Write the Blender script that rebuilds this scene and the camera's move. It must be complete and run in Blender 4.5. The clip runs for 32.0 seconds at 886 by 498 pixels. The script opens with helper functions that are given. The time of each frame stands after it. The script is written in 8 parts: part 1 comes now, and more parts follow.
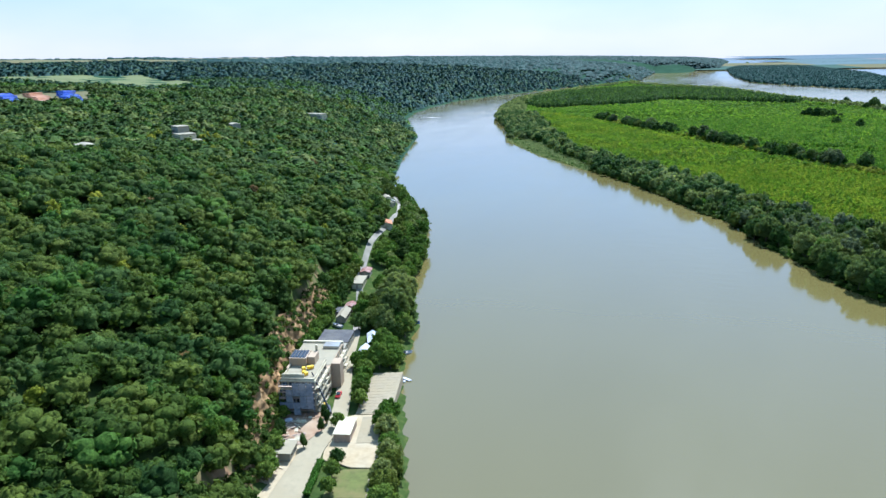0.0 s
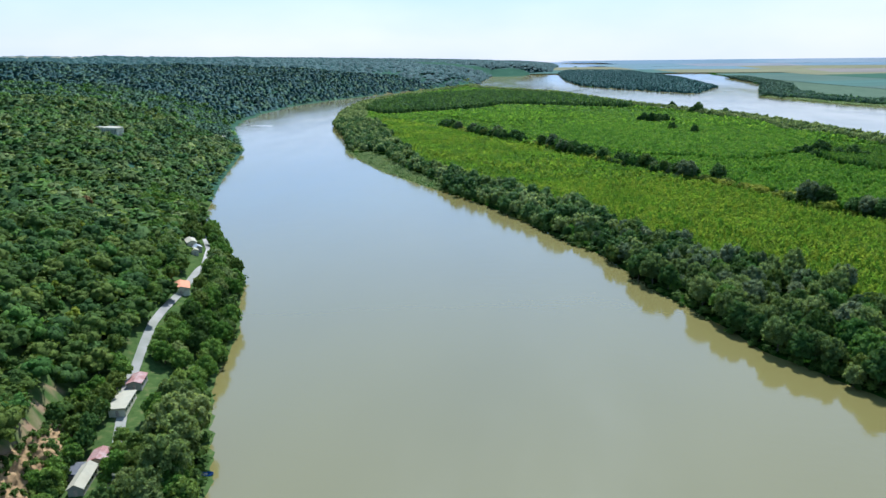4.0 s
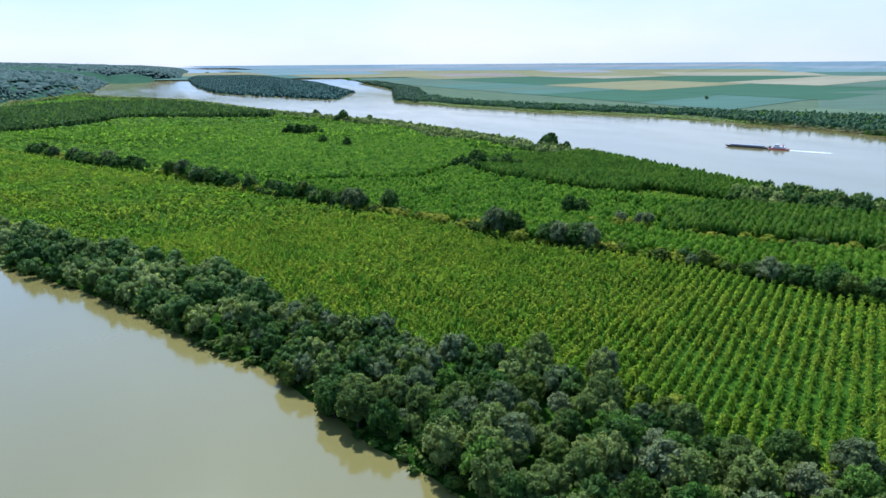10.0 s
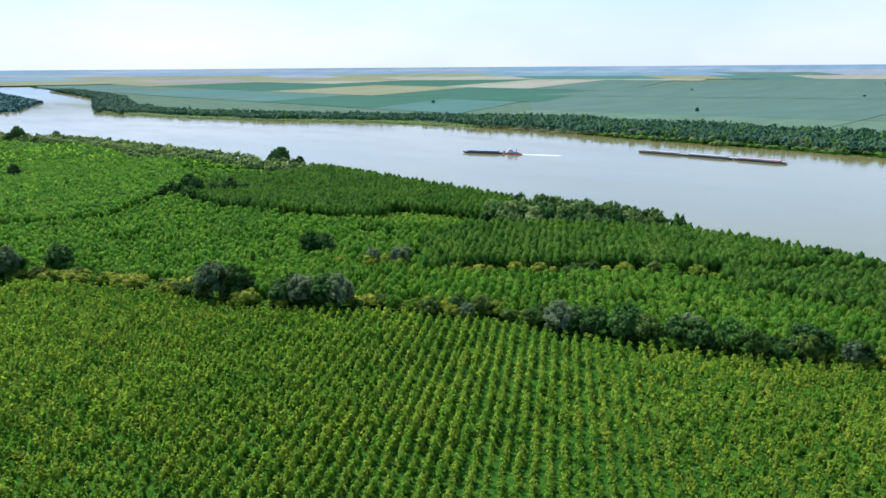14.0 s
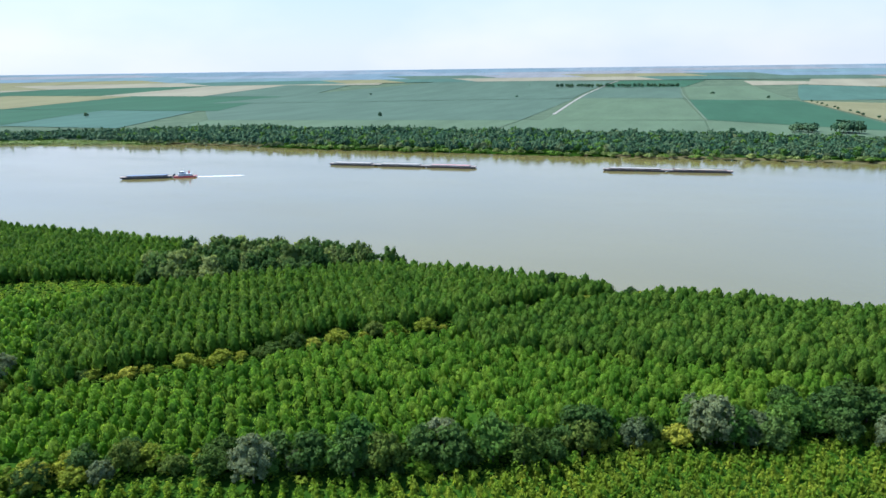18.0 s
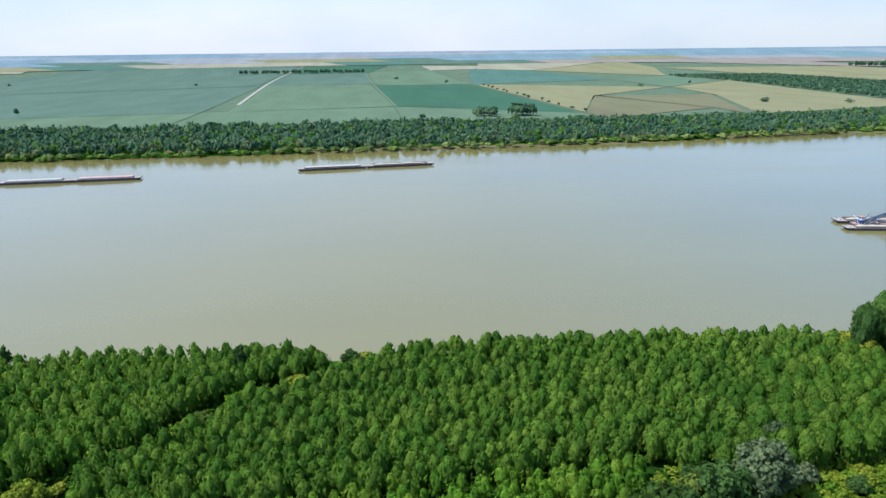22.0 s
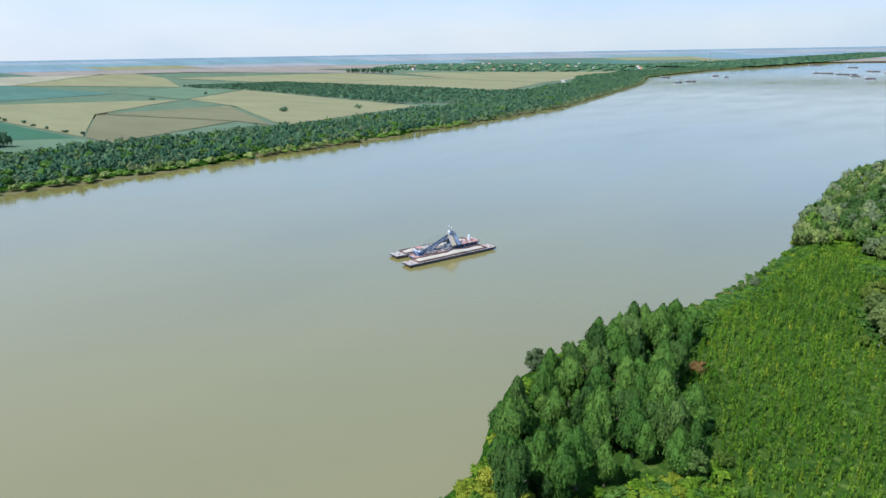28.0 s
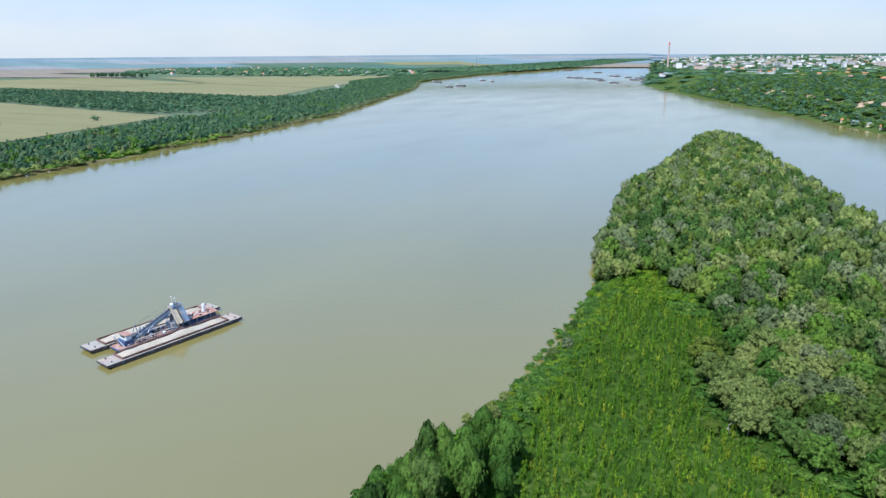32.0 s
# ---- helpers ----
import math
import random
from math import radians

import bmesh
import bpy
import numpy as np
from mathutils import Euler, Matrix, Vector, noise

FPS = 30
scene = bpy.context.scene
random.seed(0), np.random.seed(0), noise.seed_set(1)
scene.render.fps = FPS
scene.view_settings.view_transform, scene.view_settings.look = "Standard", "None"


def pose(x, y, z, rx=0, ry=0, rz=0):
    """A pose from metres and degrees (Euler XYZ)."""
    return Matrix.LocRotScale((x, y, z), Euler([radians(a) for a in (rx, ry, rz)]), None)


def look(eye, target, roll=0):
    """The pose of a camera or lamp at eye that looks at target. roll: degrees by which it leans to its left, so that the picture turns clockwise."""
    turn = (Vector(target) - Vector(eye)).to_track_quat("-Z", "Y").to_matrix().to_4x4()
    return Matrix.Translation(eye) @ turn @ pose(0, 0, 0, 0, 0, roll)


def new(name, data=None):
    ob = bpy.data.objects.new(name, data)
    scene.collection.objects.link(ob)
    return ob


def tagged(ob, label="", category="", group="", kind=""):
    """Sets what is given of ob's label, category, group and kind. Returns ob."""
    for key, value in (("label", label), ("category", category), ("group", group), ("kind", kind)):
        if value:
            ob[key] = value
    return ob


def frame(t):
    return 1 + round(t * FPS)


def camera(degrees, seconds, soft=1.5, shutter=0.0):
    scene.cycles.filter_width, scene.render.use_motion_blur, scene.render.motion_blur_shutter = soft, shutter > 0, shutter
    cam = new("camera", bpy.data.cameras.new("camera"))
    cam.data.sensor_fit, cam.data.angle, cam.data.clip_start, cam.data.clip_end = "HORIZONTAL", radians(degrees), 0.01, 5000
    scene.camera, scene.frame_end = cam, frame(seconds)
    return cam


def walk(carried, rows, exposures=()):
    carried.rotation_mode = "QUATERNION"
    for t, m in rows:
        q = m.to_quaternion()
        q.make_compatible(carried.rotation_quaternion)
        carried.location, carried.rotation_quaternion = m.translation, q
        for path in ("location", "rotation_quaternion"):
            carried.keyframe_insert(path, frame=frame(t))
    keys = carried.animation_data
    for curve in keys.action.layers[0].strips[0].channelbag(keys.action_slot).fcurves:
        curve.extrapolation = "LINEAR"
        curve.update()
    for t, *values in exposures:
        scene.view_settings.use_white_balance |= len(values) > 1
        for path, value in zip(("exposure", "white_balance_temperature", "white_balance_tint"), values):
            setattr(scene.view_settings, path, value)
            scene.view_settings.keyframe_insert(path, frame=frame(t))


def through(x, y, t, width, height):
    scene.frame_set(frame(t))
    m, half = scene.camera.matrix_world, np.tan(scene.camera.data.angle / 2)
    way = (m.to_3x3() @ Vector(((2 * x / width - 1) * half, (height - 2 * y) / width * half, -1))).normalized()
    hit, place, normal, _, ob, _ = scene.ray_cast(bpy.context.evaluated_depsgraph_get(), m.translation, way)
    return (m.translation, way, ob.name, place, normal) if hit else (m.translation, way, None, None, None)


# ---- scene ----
cam = camera(66.7, 32.0)
METRES, EYE, TILT, LEAN, TURN = 902.0, 120.0, 0.0, 0.0, 20.4
ROWS = [
    (0.0, 0.0046, 0.0062, 0.0012, -0.75, -15.49, 1.14),
    (0.5, 0.0056, 0.0211, 0.0016, -2.28, -15.51, 1.06),
    (1.0, 0.0070, 0.0364, 0.0022, -3.94, -15.52, 0.99),
    (1.5, 0.0089, 0.0517, 0.0027, -5.68, -15.55, 0.96),
    (2.0, 0.0111, 0.0662, 0.0031, -7.06, -15.54, 0.88),
    (2.5, 0.0137, 0.0813, 0.0035, -8.64, -15.53, 0.80),
    (3.0, 0.0167, 0.0961, 0.0039, -10.30, -15.52, 0.72),
    (3.5, 0.0200, 0.1104, 0.0043, -12.03, -15.53, 0.65),
    (5.5, 0.0373, 0.1694, 0.0042, -20.25, -15.56, 0.53),
    (6.0, 0.0429, 0.1836, 0.0045, -22.62, -15.55, 0.48),
    (6.5, 0.0486, 0.1972, 0.0048, -25.11, -15.56, 0.45),
    (7.0, 0.0556, 0.2112, 0.0049, -27.88, -15.56, 0.46),
    (7.5, 0.0629, 0.2249, 0.0052, -30.42, -15.56, 0.42),
    (8.0, 0.0708, 0.2383, 0.0054, -33.02, -15.57, 0.39),
    (8.5, 0.0793, 0.2511, 0.0058, -35.54, -15.56, 0.40),
    (9.0, 0.0889, 0.2640, 0.0059, -38.03, -15.51, 0.43),
    (9.5, 0.0989, 0.2763, 0.0063, -40.70, -15.47, 0.41),
    (10.0, 0.1092, 0.2880, 0.0064, -43.27, -15.42, 0.40),
    (10.5, 0.1207, 0.2991, 0.0066, -46.14, -15.38, 0.43),
    (11.0, 0.1325, 0.3100, 0.0066, -49.01, -15.35, 0.40),
    (11.5, 0.1446, 0.3199, 0.0065, -51.84, -15.31, 0.41),
    (12.0, 0.1574, 0.3295, 0.0064, -54.48, -15.23, 0.45),
    (12.5, 0.1707, 0.3382, 0.0066, -57.00, -15.24, 0.41),
    (13.0, 0.1837, 0.3462, 0.0066, -59.63, -15.24, 0.37),
    (13.5, 0.1975, 0.3536, 0.0063, -62.46, -15.19, 0.36),
    (14.0, 0.2119, 0.3602, 0.0060, -65.47, -15.17, 0.39),
    (14.5, 0.2260, 0.3663, 0.0060, -68.39, -15.14, 0.42),
    (16.5, 0.2877, 0.3809, 0.0069, -81.43, -15.13, 0.68),
    (17.0, 0.3034, 0.3822, 0.0068, -84.94, -15.08, 0.73),
    (17.5, 0.3187, 0.3827, 0.0068, -88.20, -15.07, 0.75),
    (18.0, 0.3345, 0.3821, 0.0067, -91.44, -15.02, 0.74),
    (18.5, 0.3503, 0.3809, 0.0067, -94.71, -14.99, 0.72),
    (19.0, 0.3653, 0.3787, 0.0068, -97.98, -14.98, 0.70),
    (19.5, 0.3806, 0.3756, 0.0070, -101.38, -14.98, 0.68),
    (20.0, 0.3957, 0.3714, 0.0068, -104.49, -14.93, 0.66),
    (20.5, 0.4105, 0.3665, 0.0068, -107.70, -14.90, 0.64),
    (21.0, 0.4244, 0.3610, 0.0067, -110.68, -14.95, 0.63),
    (21.5, 0.4381, 0.3544, 0.0066, -113.68, -15.52, 0.63),
    (22.0, 0.4514, 0.3470, 0.0065, -116.83, -16.46, 0.64),
    (22.5, 0.4639, 0.3392, 0.0066, -119.57, -16.46, 0.62),
    (23.0, 0.4763, 0.3304, 0.0065, -121.86, -16.46, 0.61),
    (23.5, 0.4875, 0.3212, 0.0065, -124.67, -16.45, 0.60),
    (24.0, 0.4974, 0.3126, 0.0065, -127.28, -16.46, 0.61),
    (24.5, 0.5079, 0.3024, 0.0065, -131.56, -16.47, 0.60),
    (25.0, 0.5176, 0.2917, 0.0066, -135.42, -16.48, 0.66),
    (25.5, 0.5267, 0.2809, 0.0065, -138.62, -16.45, 0.75),
    (27.5, 0.5561, 0.2300, 0.0058, -151.99, -16.27, 0.89),
    (28.0, 0.5616, 0.2159, 0.0060, -155.20, -16.25, 0.93),
    (28.5, 0.5663, 0.2021, 0.0060, -158.20, -16.20, 0.90),
    (29.0, 0.5701, 0.1874, 0.0062, -161.24, -16.15, 0.89),
    (29.5, 0.5734, 0.1723, 0.0063, -164.11, -16.14, 0.83),
    (30.0, 0.5757, 0.1574, 0.0061, -166.80, -16.12, 0.76),
    (30.5, 0.5774, 0.1423, 0.0060, -169.17, -16.13, 0.71),
    (31.0, 0.5786, 0.1270, 0.0059, -170.81, -16.12, 0.62),
    (31.5, 0.5791, 0.1123, 0.0057, -172.04, -16.13, 0.52),
    (32.0, 0.5788, 0.0970, 0.0056, -173.48, -16.15, 0.42),
]
walk(cam, [(t, pose(0, 0, EYE, TILT, LEAN, TURN) @ pose(METRES * x, METRES * y, METRES * z, 90 + pitch, roll, yaw)) for t, x, y, z, yaw, pitch, roll in ROWS],
     [(0.0, 0.96, 5110, 11.0), (8.0, 0.93, 5100, 11.0), (12.0, 1.07, 5140, 11.0), (19.0, 1.05, 5350, 11.5), (24.0, 1.01, 5380, 11.5), (32.0, 0.99, 5380, 11.5)])

# ---- sky and sun ----
SUN_AZ, SUN_EL = 3.0, 54.0
world = bpy.data.worlds.new("world")
scene.world = world
world.use_nodes = True
wn = world.node_tree
wbg = wn.nodes["Background"]
sky = wn.nodes.new("ShaderNodeTexSky")
sky.sky_type = "NISHITA"
sky.sun_disc = False
sky.sun_elevation = radians(SUN_EL)
sky.sun_rotation = radians(SUN_AZ)
sky.altitude = 100
sky.air_density, sky.dust_density, sky.ozone_density = 1.0, 0.8, 2.0
# summer haze whitens the sky towards the horizon
wge = wn.nodes.new("ShaderNodeTexCoord")
wsp = wn.nodes.new("ShaderNodeSeparateXYZ")
wn.links.new(wge.outputs["Generated"], wsp.inputs[0])
wrm = wn.nodes.new("ShaderNodeValToRGB")
for el, (at_, col) in zip((wrm.color_ramp.elements[0], wrm.color_ramp.elements[1], wrm.color_ramp.elements.new(0.3)),
                          ((0.0, (0.92, 0.92, 0.92)), (0.5, (0.0, 0.0, 0.0)), (0.10, (0.88, 0.88, 0.88)))):
    el.position, el.color = at_, (*col, 1)
mid_el = wrm.color_ramp.elements.new(0.2)
mid_el.color = (0.72, 0.72, 0.72, 1)
wn.links.new(wsp.outputs[2], wrm.inputs[0])
wmx = wn.nodes.new("ShaderNodeMix")
wmx.data_type = "RGBA"
wn.links.new(sky.outputs[0], wmx.inputs[6])
# brighter and whiter towards the sun
wsd = wn.nodes.new("ShaderNodeValToRGB")
wsd.color_ramp.elements[0].position, wsd.color_ramp.elements[0].color = 0.0, (3.85, 4.02, 3.85, 1)
wsd.color_ramp.elements[1].position, wsd.color_ramp.elements[1].color = 1.0, (5.3, 5.05, 4.85, 1)
wmr = wn.nodes.new("ShaderNodeMapRange")
wmr.inputs["From Min"].default_value = -1.0
wn.links.new(wsp.outputs[1], wmr.inputs[0])
wn.links.new(wmr.outputs[0], wsd.inputs[0])
# bluer a little above the horizon
wbl = wn.nodes.new("ShaderNodeValToRGB")
wbl.color_ramp.elements[0].position, wbl.color_ramp.elements[0].color = 0.03, (1.0, 1.0, 0.99, 1)
wbl.color_ramp.elements[1].position, wbl.color_ramp.elements[1].color = 0.18, (0.58, 0.93, 1.44, 1)
wn.links.new(wsp.outputs[2], wbl.inputs[0])
wmu = wn.nodes.new("ShaderNodeMix")
wmu.data_type, wmu.blend_type = "RGBA", "MULTIPLY"
# thin high cloud veils the eastern sky and whitens it
wdt = wn.nodes.new("ShaderNodeVectorMath")
wdt.operation = "DOT_PRODUCT"
wdt.inputs[1].default_value = (0.90, 0.42, 0.0)
wn.links.new(wge.outputs["Generated"], wdt.inputs[0])
wve = wn.nodes.new("ShaderNodeMapRange")
wve.interpolation_type = "SMOOTHSTEP"
wve.inputs["From Min"].default_value, wve.inputs["From Max"].default_value = 0.40, 0.92
wn.links.new(wdt.outputs["Value"], wve.inputs[0])
wbf = wn.nodes.new("ShaderNodeMath")
wbf.operation = "MULTIPLY_ADD"
wbf.inputs[1].default_value, wbf.inputs[2].default_value = -0.45, 1.0
wn.links.new(wve.outputs[0], wbf.inputs[0])
wn.links.new(wbf.outputs[0], wmu.inputs[0])
wvr = wn.nodes.new("ShaderNodeValToRGB")
wvr.color_ramp.elements[0].position, wvr.color_ramp.elements[0].color = 0.30, (0.72, 0.72, 0.72, 1)
wvr.color_ramp.elements[1].position, wvr.color_ramp.elements[1].color = 0.65, (0.0, 0.0, 0.0, 1)
wn.links.new(wsp.outputs[2], wvr.inputs[0])
wvm = wn.nodes.new("ShaderNodeMath")
wvm.operation = "MULTIPLY"
wn.links.new(wvr.outputs[0], wvm.inputs[0])
wn.links.new(wve.outputs[0], wvm.inputs[1])
wmaxi = wn.nodes.new("ShaderNodeMath")
wmaxi.operation = "MAXIMUM"
wn.links.new(wvm.outputs[0], wmaxi.inputs[0])
wn.links.new(wrm.outputs[0], wmaxi.inputs[1])
wn.links.new(wmaxi.outputs[0], wmx.inputs[0])
wn.links.new(wsd.outputs[0], wmu.inputs[6])
wn.links.new(wbl.outputs[0], wmu.inputs[7])
# soft streaks of thin cloud
wcm = wn.nodes.new("ShaderNodeMapping")
wcm.inputs["Scale"].default_value = (1.0, 1.0, 2.6)
wn.links.new(wge.outputs["Generated"], wcm.inputs[0])
wcn = wn.nodes.new("ShaderNodeTexNoise")
wcn.inputs["Scale"].default_value, wcn.inputs["Detail"].default_value = 3.2, 4.0
wn.links.new(wcm.outputs[0], wcn.inputs["Vector"])
wcr = wn.nodes.new("ShaderNodeValToRGB")
wcr.color_ramp.elements[0].position, wcr.color_ramp.elements[0].color = 0.36, (0.93, 0.96, 1.0, 1)
wcr.color_ramp.elements[1].position, wcr.color_ramp.elements[1].color = 0.68, (1.16, 1.09, 1.03, 1)
wn.links.new(wcn.outputs[0], wcr.inputs[0])
wcx = wn.nodes.new("ShaderNodeMix")
wcx.data_type, wcx.blend_type = "RGBA", "MULTIPLY"
wcx.inputs[0].default_value = 0.8
wn.links.new(wmu.outputs[2], wcx.inputs[6])
wn.links.new(wcr.outputs[0], wcx.inputs[7])
wn.links.new(wcx.outputs[2], wmx.inputs[7])
wn.links.new(wmx.outputs[2], wbg.inputs[0])
wbg.inputs[1].default_value = 0.092
sun = new("sun", bpy.data.lights.new("sun", "SUN"))
sun.data.energy, sun.data.angle, sun.data.color = 5.0, radians(0.6), (1.0, 0.95, 0.87)
sa, se = radians(SUN_AZ), radians(SUN_EL)
sun.matrix_world = look((math.sin(sa) * math.cos(se) * 100, math.cos(sa) * math.cos(se) * 100, math.sin(se) * 100), (0, 0, 0))


# ---- materials ----
def shader(name):
    m = bpy.data.materials.new(name)
    m.use_nodes = True
    nt = m.node_tree
    return m, nt, nt.nodes["Principled BSDF"]


def node(nt, kind, **sets):
    n = nt.nodes.new(kind)
    for k, v in sets.items():
        n.inputs[k.replace("_", " ")].default_value = v
    return n


def ramp(nt, fac, stops):
    r = nt.nodes.new("ShaderNodeValToRGB")
    while len(r.color_ramp.elements) < len(stops):
        r.color_ramp.elements.new(0.5)
    for e, (p, c) in zip(r.color_ramp.elements, stops):
        e.position, e.color = p, (*c, 1)
    nt.links.new(fac, r.inputs[0])
    return r.outputs[0]


def mixrgb(nt, fac, a, b, mode="MIX"):
    m = nt.nodes.new("ShaderNodeMix")
    m.data_type, m.blend_type = "RGBA", mode
    for sock, v in ((m.inputs[0], fac), (m.inputs[6], a), (m.inputs[7], b)):
        if isinstance(v, (int, float)):
            sock.default_value = v
        elif isinstance(v, tuple):
            sock.default_value = (*v, 1)
        else:
            nt.links.new(v, sock)
    return m.outputs[2]


def noise_fac(nt, scale, detail=4.0, stretch=(1, 1, 1), rough=0.6):
    tc = nt.nodes.new("ShaderNodeNewGeometry")
    mp = nt.nodes.new("ShaderNodeMapping")
    mp.inputs["Scale"].default_value = stretch
    nt.links.new(tc.outputs["Position"], mp.inputs[0])
    n = node(nt, "ShaderNodeTexNoise", Scale=scale, Detail=detail, Roughness=rough)
    nt.links.new(mp.outputs[0], n.inputs["Vector"])
    return n.outputs[0]


def surface(name, colour, rough=0.7, metal=0.0, vary=0.25, scale=0.6, dirt=None, dirt_scale=0.15, bump=0.0, spec=0.4):
    """A weathered surface: grain at one scale, stains at a larger one."""
    m, nt, b = shader(name)
    lo = tuple(c * (1 - vary) for c in colour)
    hi = tuple(min(1, c * (1 + vary)) for c in colour)
    c = ramp(nt, noise_fac(nt, scale, 6), [(0.3, lo), (0.7, hi)])
    if dirt:
        f = ramp(nt, noise_fac(nt, dirt_scale, 5), [(0.45, (0, 0, 0)), (0.7, (1, 1, 1))])
        c = mixrgb(nt, f, c, dirt)
    nt.links.new(c, b.inputs["Base Color"])
    b.inputs["Roughness"].default_value, b.inputs["Metallic"].default_value = rough, metal
    b.inputs["Specular IOR Level"].default_value = spec
    if bump:
        bp = node(nt, "ShaderNodeBump", Strength=bump, Distance=0.1)
        nt.links.new(noise_fac(nt, scale * 4, 6), bp.inputs["Height"])
        nt.links.new(bp.outputs[0], b.inputs["Normal"])
    return m


def leaves(name, dark, mid, light, through=0.22):
    """Foliage: hue by tree (attribute tint or the object's random) and by single leaf clump, with painted glints and
    dark gaps.
    """
    m, nt, b = shader(name)
    at = nt.nodes.new("ShaderNodeAttribute")
    at.attribute_name = "tint"
    oi = nt.nodes.new("ShaderNodeObjectInfo")
    add = nt.nodes.new("ShaderNodeMath")
    add.operation = "ADD"
    nt.links.new(at.outputs["Fac"], add.inputs[0])
    nt.links.new(oi.outputs["Random"], add.inputs[1])
    fr = nt.nodes.new("ShaderNodeMath")
    fr.operation = "FRACT"
    nt.links.new(add.outputs[0], fr.inputs[0])
    tree = ramp(nt, fr.outputs[0], [(0.0, dark), (0.5, mid), (1.0, light)])
    ge = nt.nodes.new("ShaderNodeNewGeometry")
    leaf = ramp(nt, ge.outputs["Random Per Island"], [(0.0, (0.78, 0.80, 0.78)), (1.0, (1.2, 1.18, 1.1))])
    c = mixrgb(nt, 1.0, tree, leaf, "MULTIPLY")
    c = mixrgb(nt, 0.5, c, ramp(nt, noise_fac(nt, 0.02, 3), [(0.35, (0.7, 0.78, 0.75)), (0.65, (1.2, 1.12, 1.0))]), "MULTIPLY")
    fine = noise_fac(nt, 1.7, 4, rough=0.8)
    # colour speckle imitating sun glints and shaded gaps between leaves
    c = mixrgb(nt, 0.9, c, ramp(nt, fine, [(0.36, (0.42, 0.46, 0.44)), (0.5, (0.95, 0.95, 0.92)), (0.66, (1.6, 1.52, 1.4))]), "MULTIPLY")
    bp = node(nt, "ShaderNodeBump", Strength=0.8, Distance=0.6)
    nt.links.new(fine, bp.inputs["Height"])
    nt.links.new(bp.outputs[0], b.inputs["Normal"])
    nt.links.new(c, b.inputs["Base Color"])
    b.inputs["Roughness"].default_value = 0.7
    b.inputs["Specular IOR Level"].default_value = 0.06
    tr = nt.nodes.new("ShaderNodeBsdfTranslucent")
    nt.links.new(mixrgb(nt, 1.0, c, (1.5, 1.5, 1.0), "MULTIPLY"), tr.inputs[0])
    nt.links.new(bp.outputs[0], tr.inputs[1])
    mx = nt.nodes.new("ShaderNodeMixShader")
    mx.inputs[0].default_value = through
    nt.links.new(b.outputs[0], mx.inputs[1])
    nt.links.new(tr.outputs[0], mx.inputs[2])
    nt.links.new(mx.outputs[0], nt.nodes["Material Output"].inputs[0])
    return m


LEAF_HILL = leaves("hill_foliage", (0.034, 0.062, 0.011), (0.058, 0.095, 0.015), (0.108, 0.138, 0.023), 0.27)
LEAF_WILLOW = leaves("willow_foliage", (0.087, 0.125, 0.034), (0.143, 0.184, 0.055), (0.220, 0.255, 0.087), 0.44)
LEAF_SILVER = leaves("silver_willow_foliage", (0.078, 0.106, 0.048), (0.114, 0.144, 0.067), (0.164, 0.190, 0.098), 0.36)
LEAF_YOUNG = leaves("young_poplar_foliage", (0.090, 0.174, 0.012), (0.124, 0.206, 0.015), (0.212, 0.252, 0.022), 0.5)
LEAF_HALF = leaves("half_grown_poplar_foliage", (0.080, 0.168, 0.013), (0.112, 0.206, 0.017), (0.162, 0.242, 0.025), 0.52)
LEAF_POPLAR = leaves("poplar_foliage", (0.054, 0.117, 0.012), (0.077, 0.143, 0.015), (0.110, 0.173, 0.021), 0.43)
LEAF_DARK = leaves("dark_foliage", (0.034, 0.070, 0.016), (0.054, 0.100, 0.022), (0.083, 0.133, 0.033), 0.34)
LEAF_CLUMP = leaves("tall_poplar_foliage", (0.045, 0.099, 0.018), (0.066, 0.132, 0.022), (0.099, 0.170, 0.031), 0.36)
LEAF_YELLOW = leaves("yellowed_foliage", (0.150, 0.186, 0.016), (0.225, 0.242, 0.022), (0.310, 0.300, 0.036), 0.34)
# two leaf colours for distant woods, with the haze mixed into them
LEAF_HAZED = leaves("hazed_far_foliage", (0.028, 0.066, 0.036), (0.044, 0.086, 0.046), (0.074, 0.116, 0.058), 0.14)
LEAF_HAZED_BLUE = leaves("haze_blue_far_foliage", (0.014, 0.044, 0.040), (0.021, 0.056, 0.050), (0.032, 0.070, 0.059), 0.08)
LEAF_BANK = leaves("bankside_foliage", (0.072, 0.138, 0.018), (0.106, 0.176, 0.027), (0.158, 0.212, 0.040), 0.34)
LEAF_REED = leaves("pale_reed", (0.135, 0.185, 0.050), (0.170, 0.215, 0.068), (0.215, 0.240, 0.090), 0.2)
LEAF_RUSSET = leaves("russet_foliage", (0.110, 0.070, 0.022), (0.150, 0.085, 0.030), (0.180, 0.120, 0.040), 0.15)
BARK = surface("bark", (0.11, 0.085, 0.06), 0.9, vary=0.35, scale=3, bump=0.4)


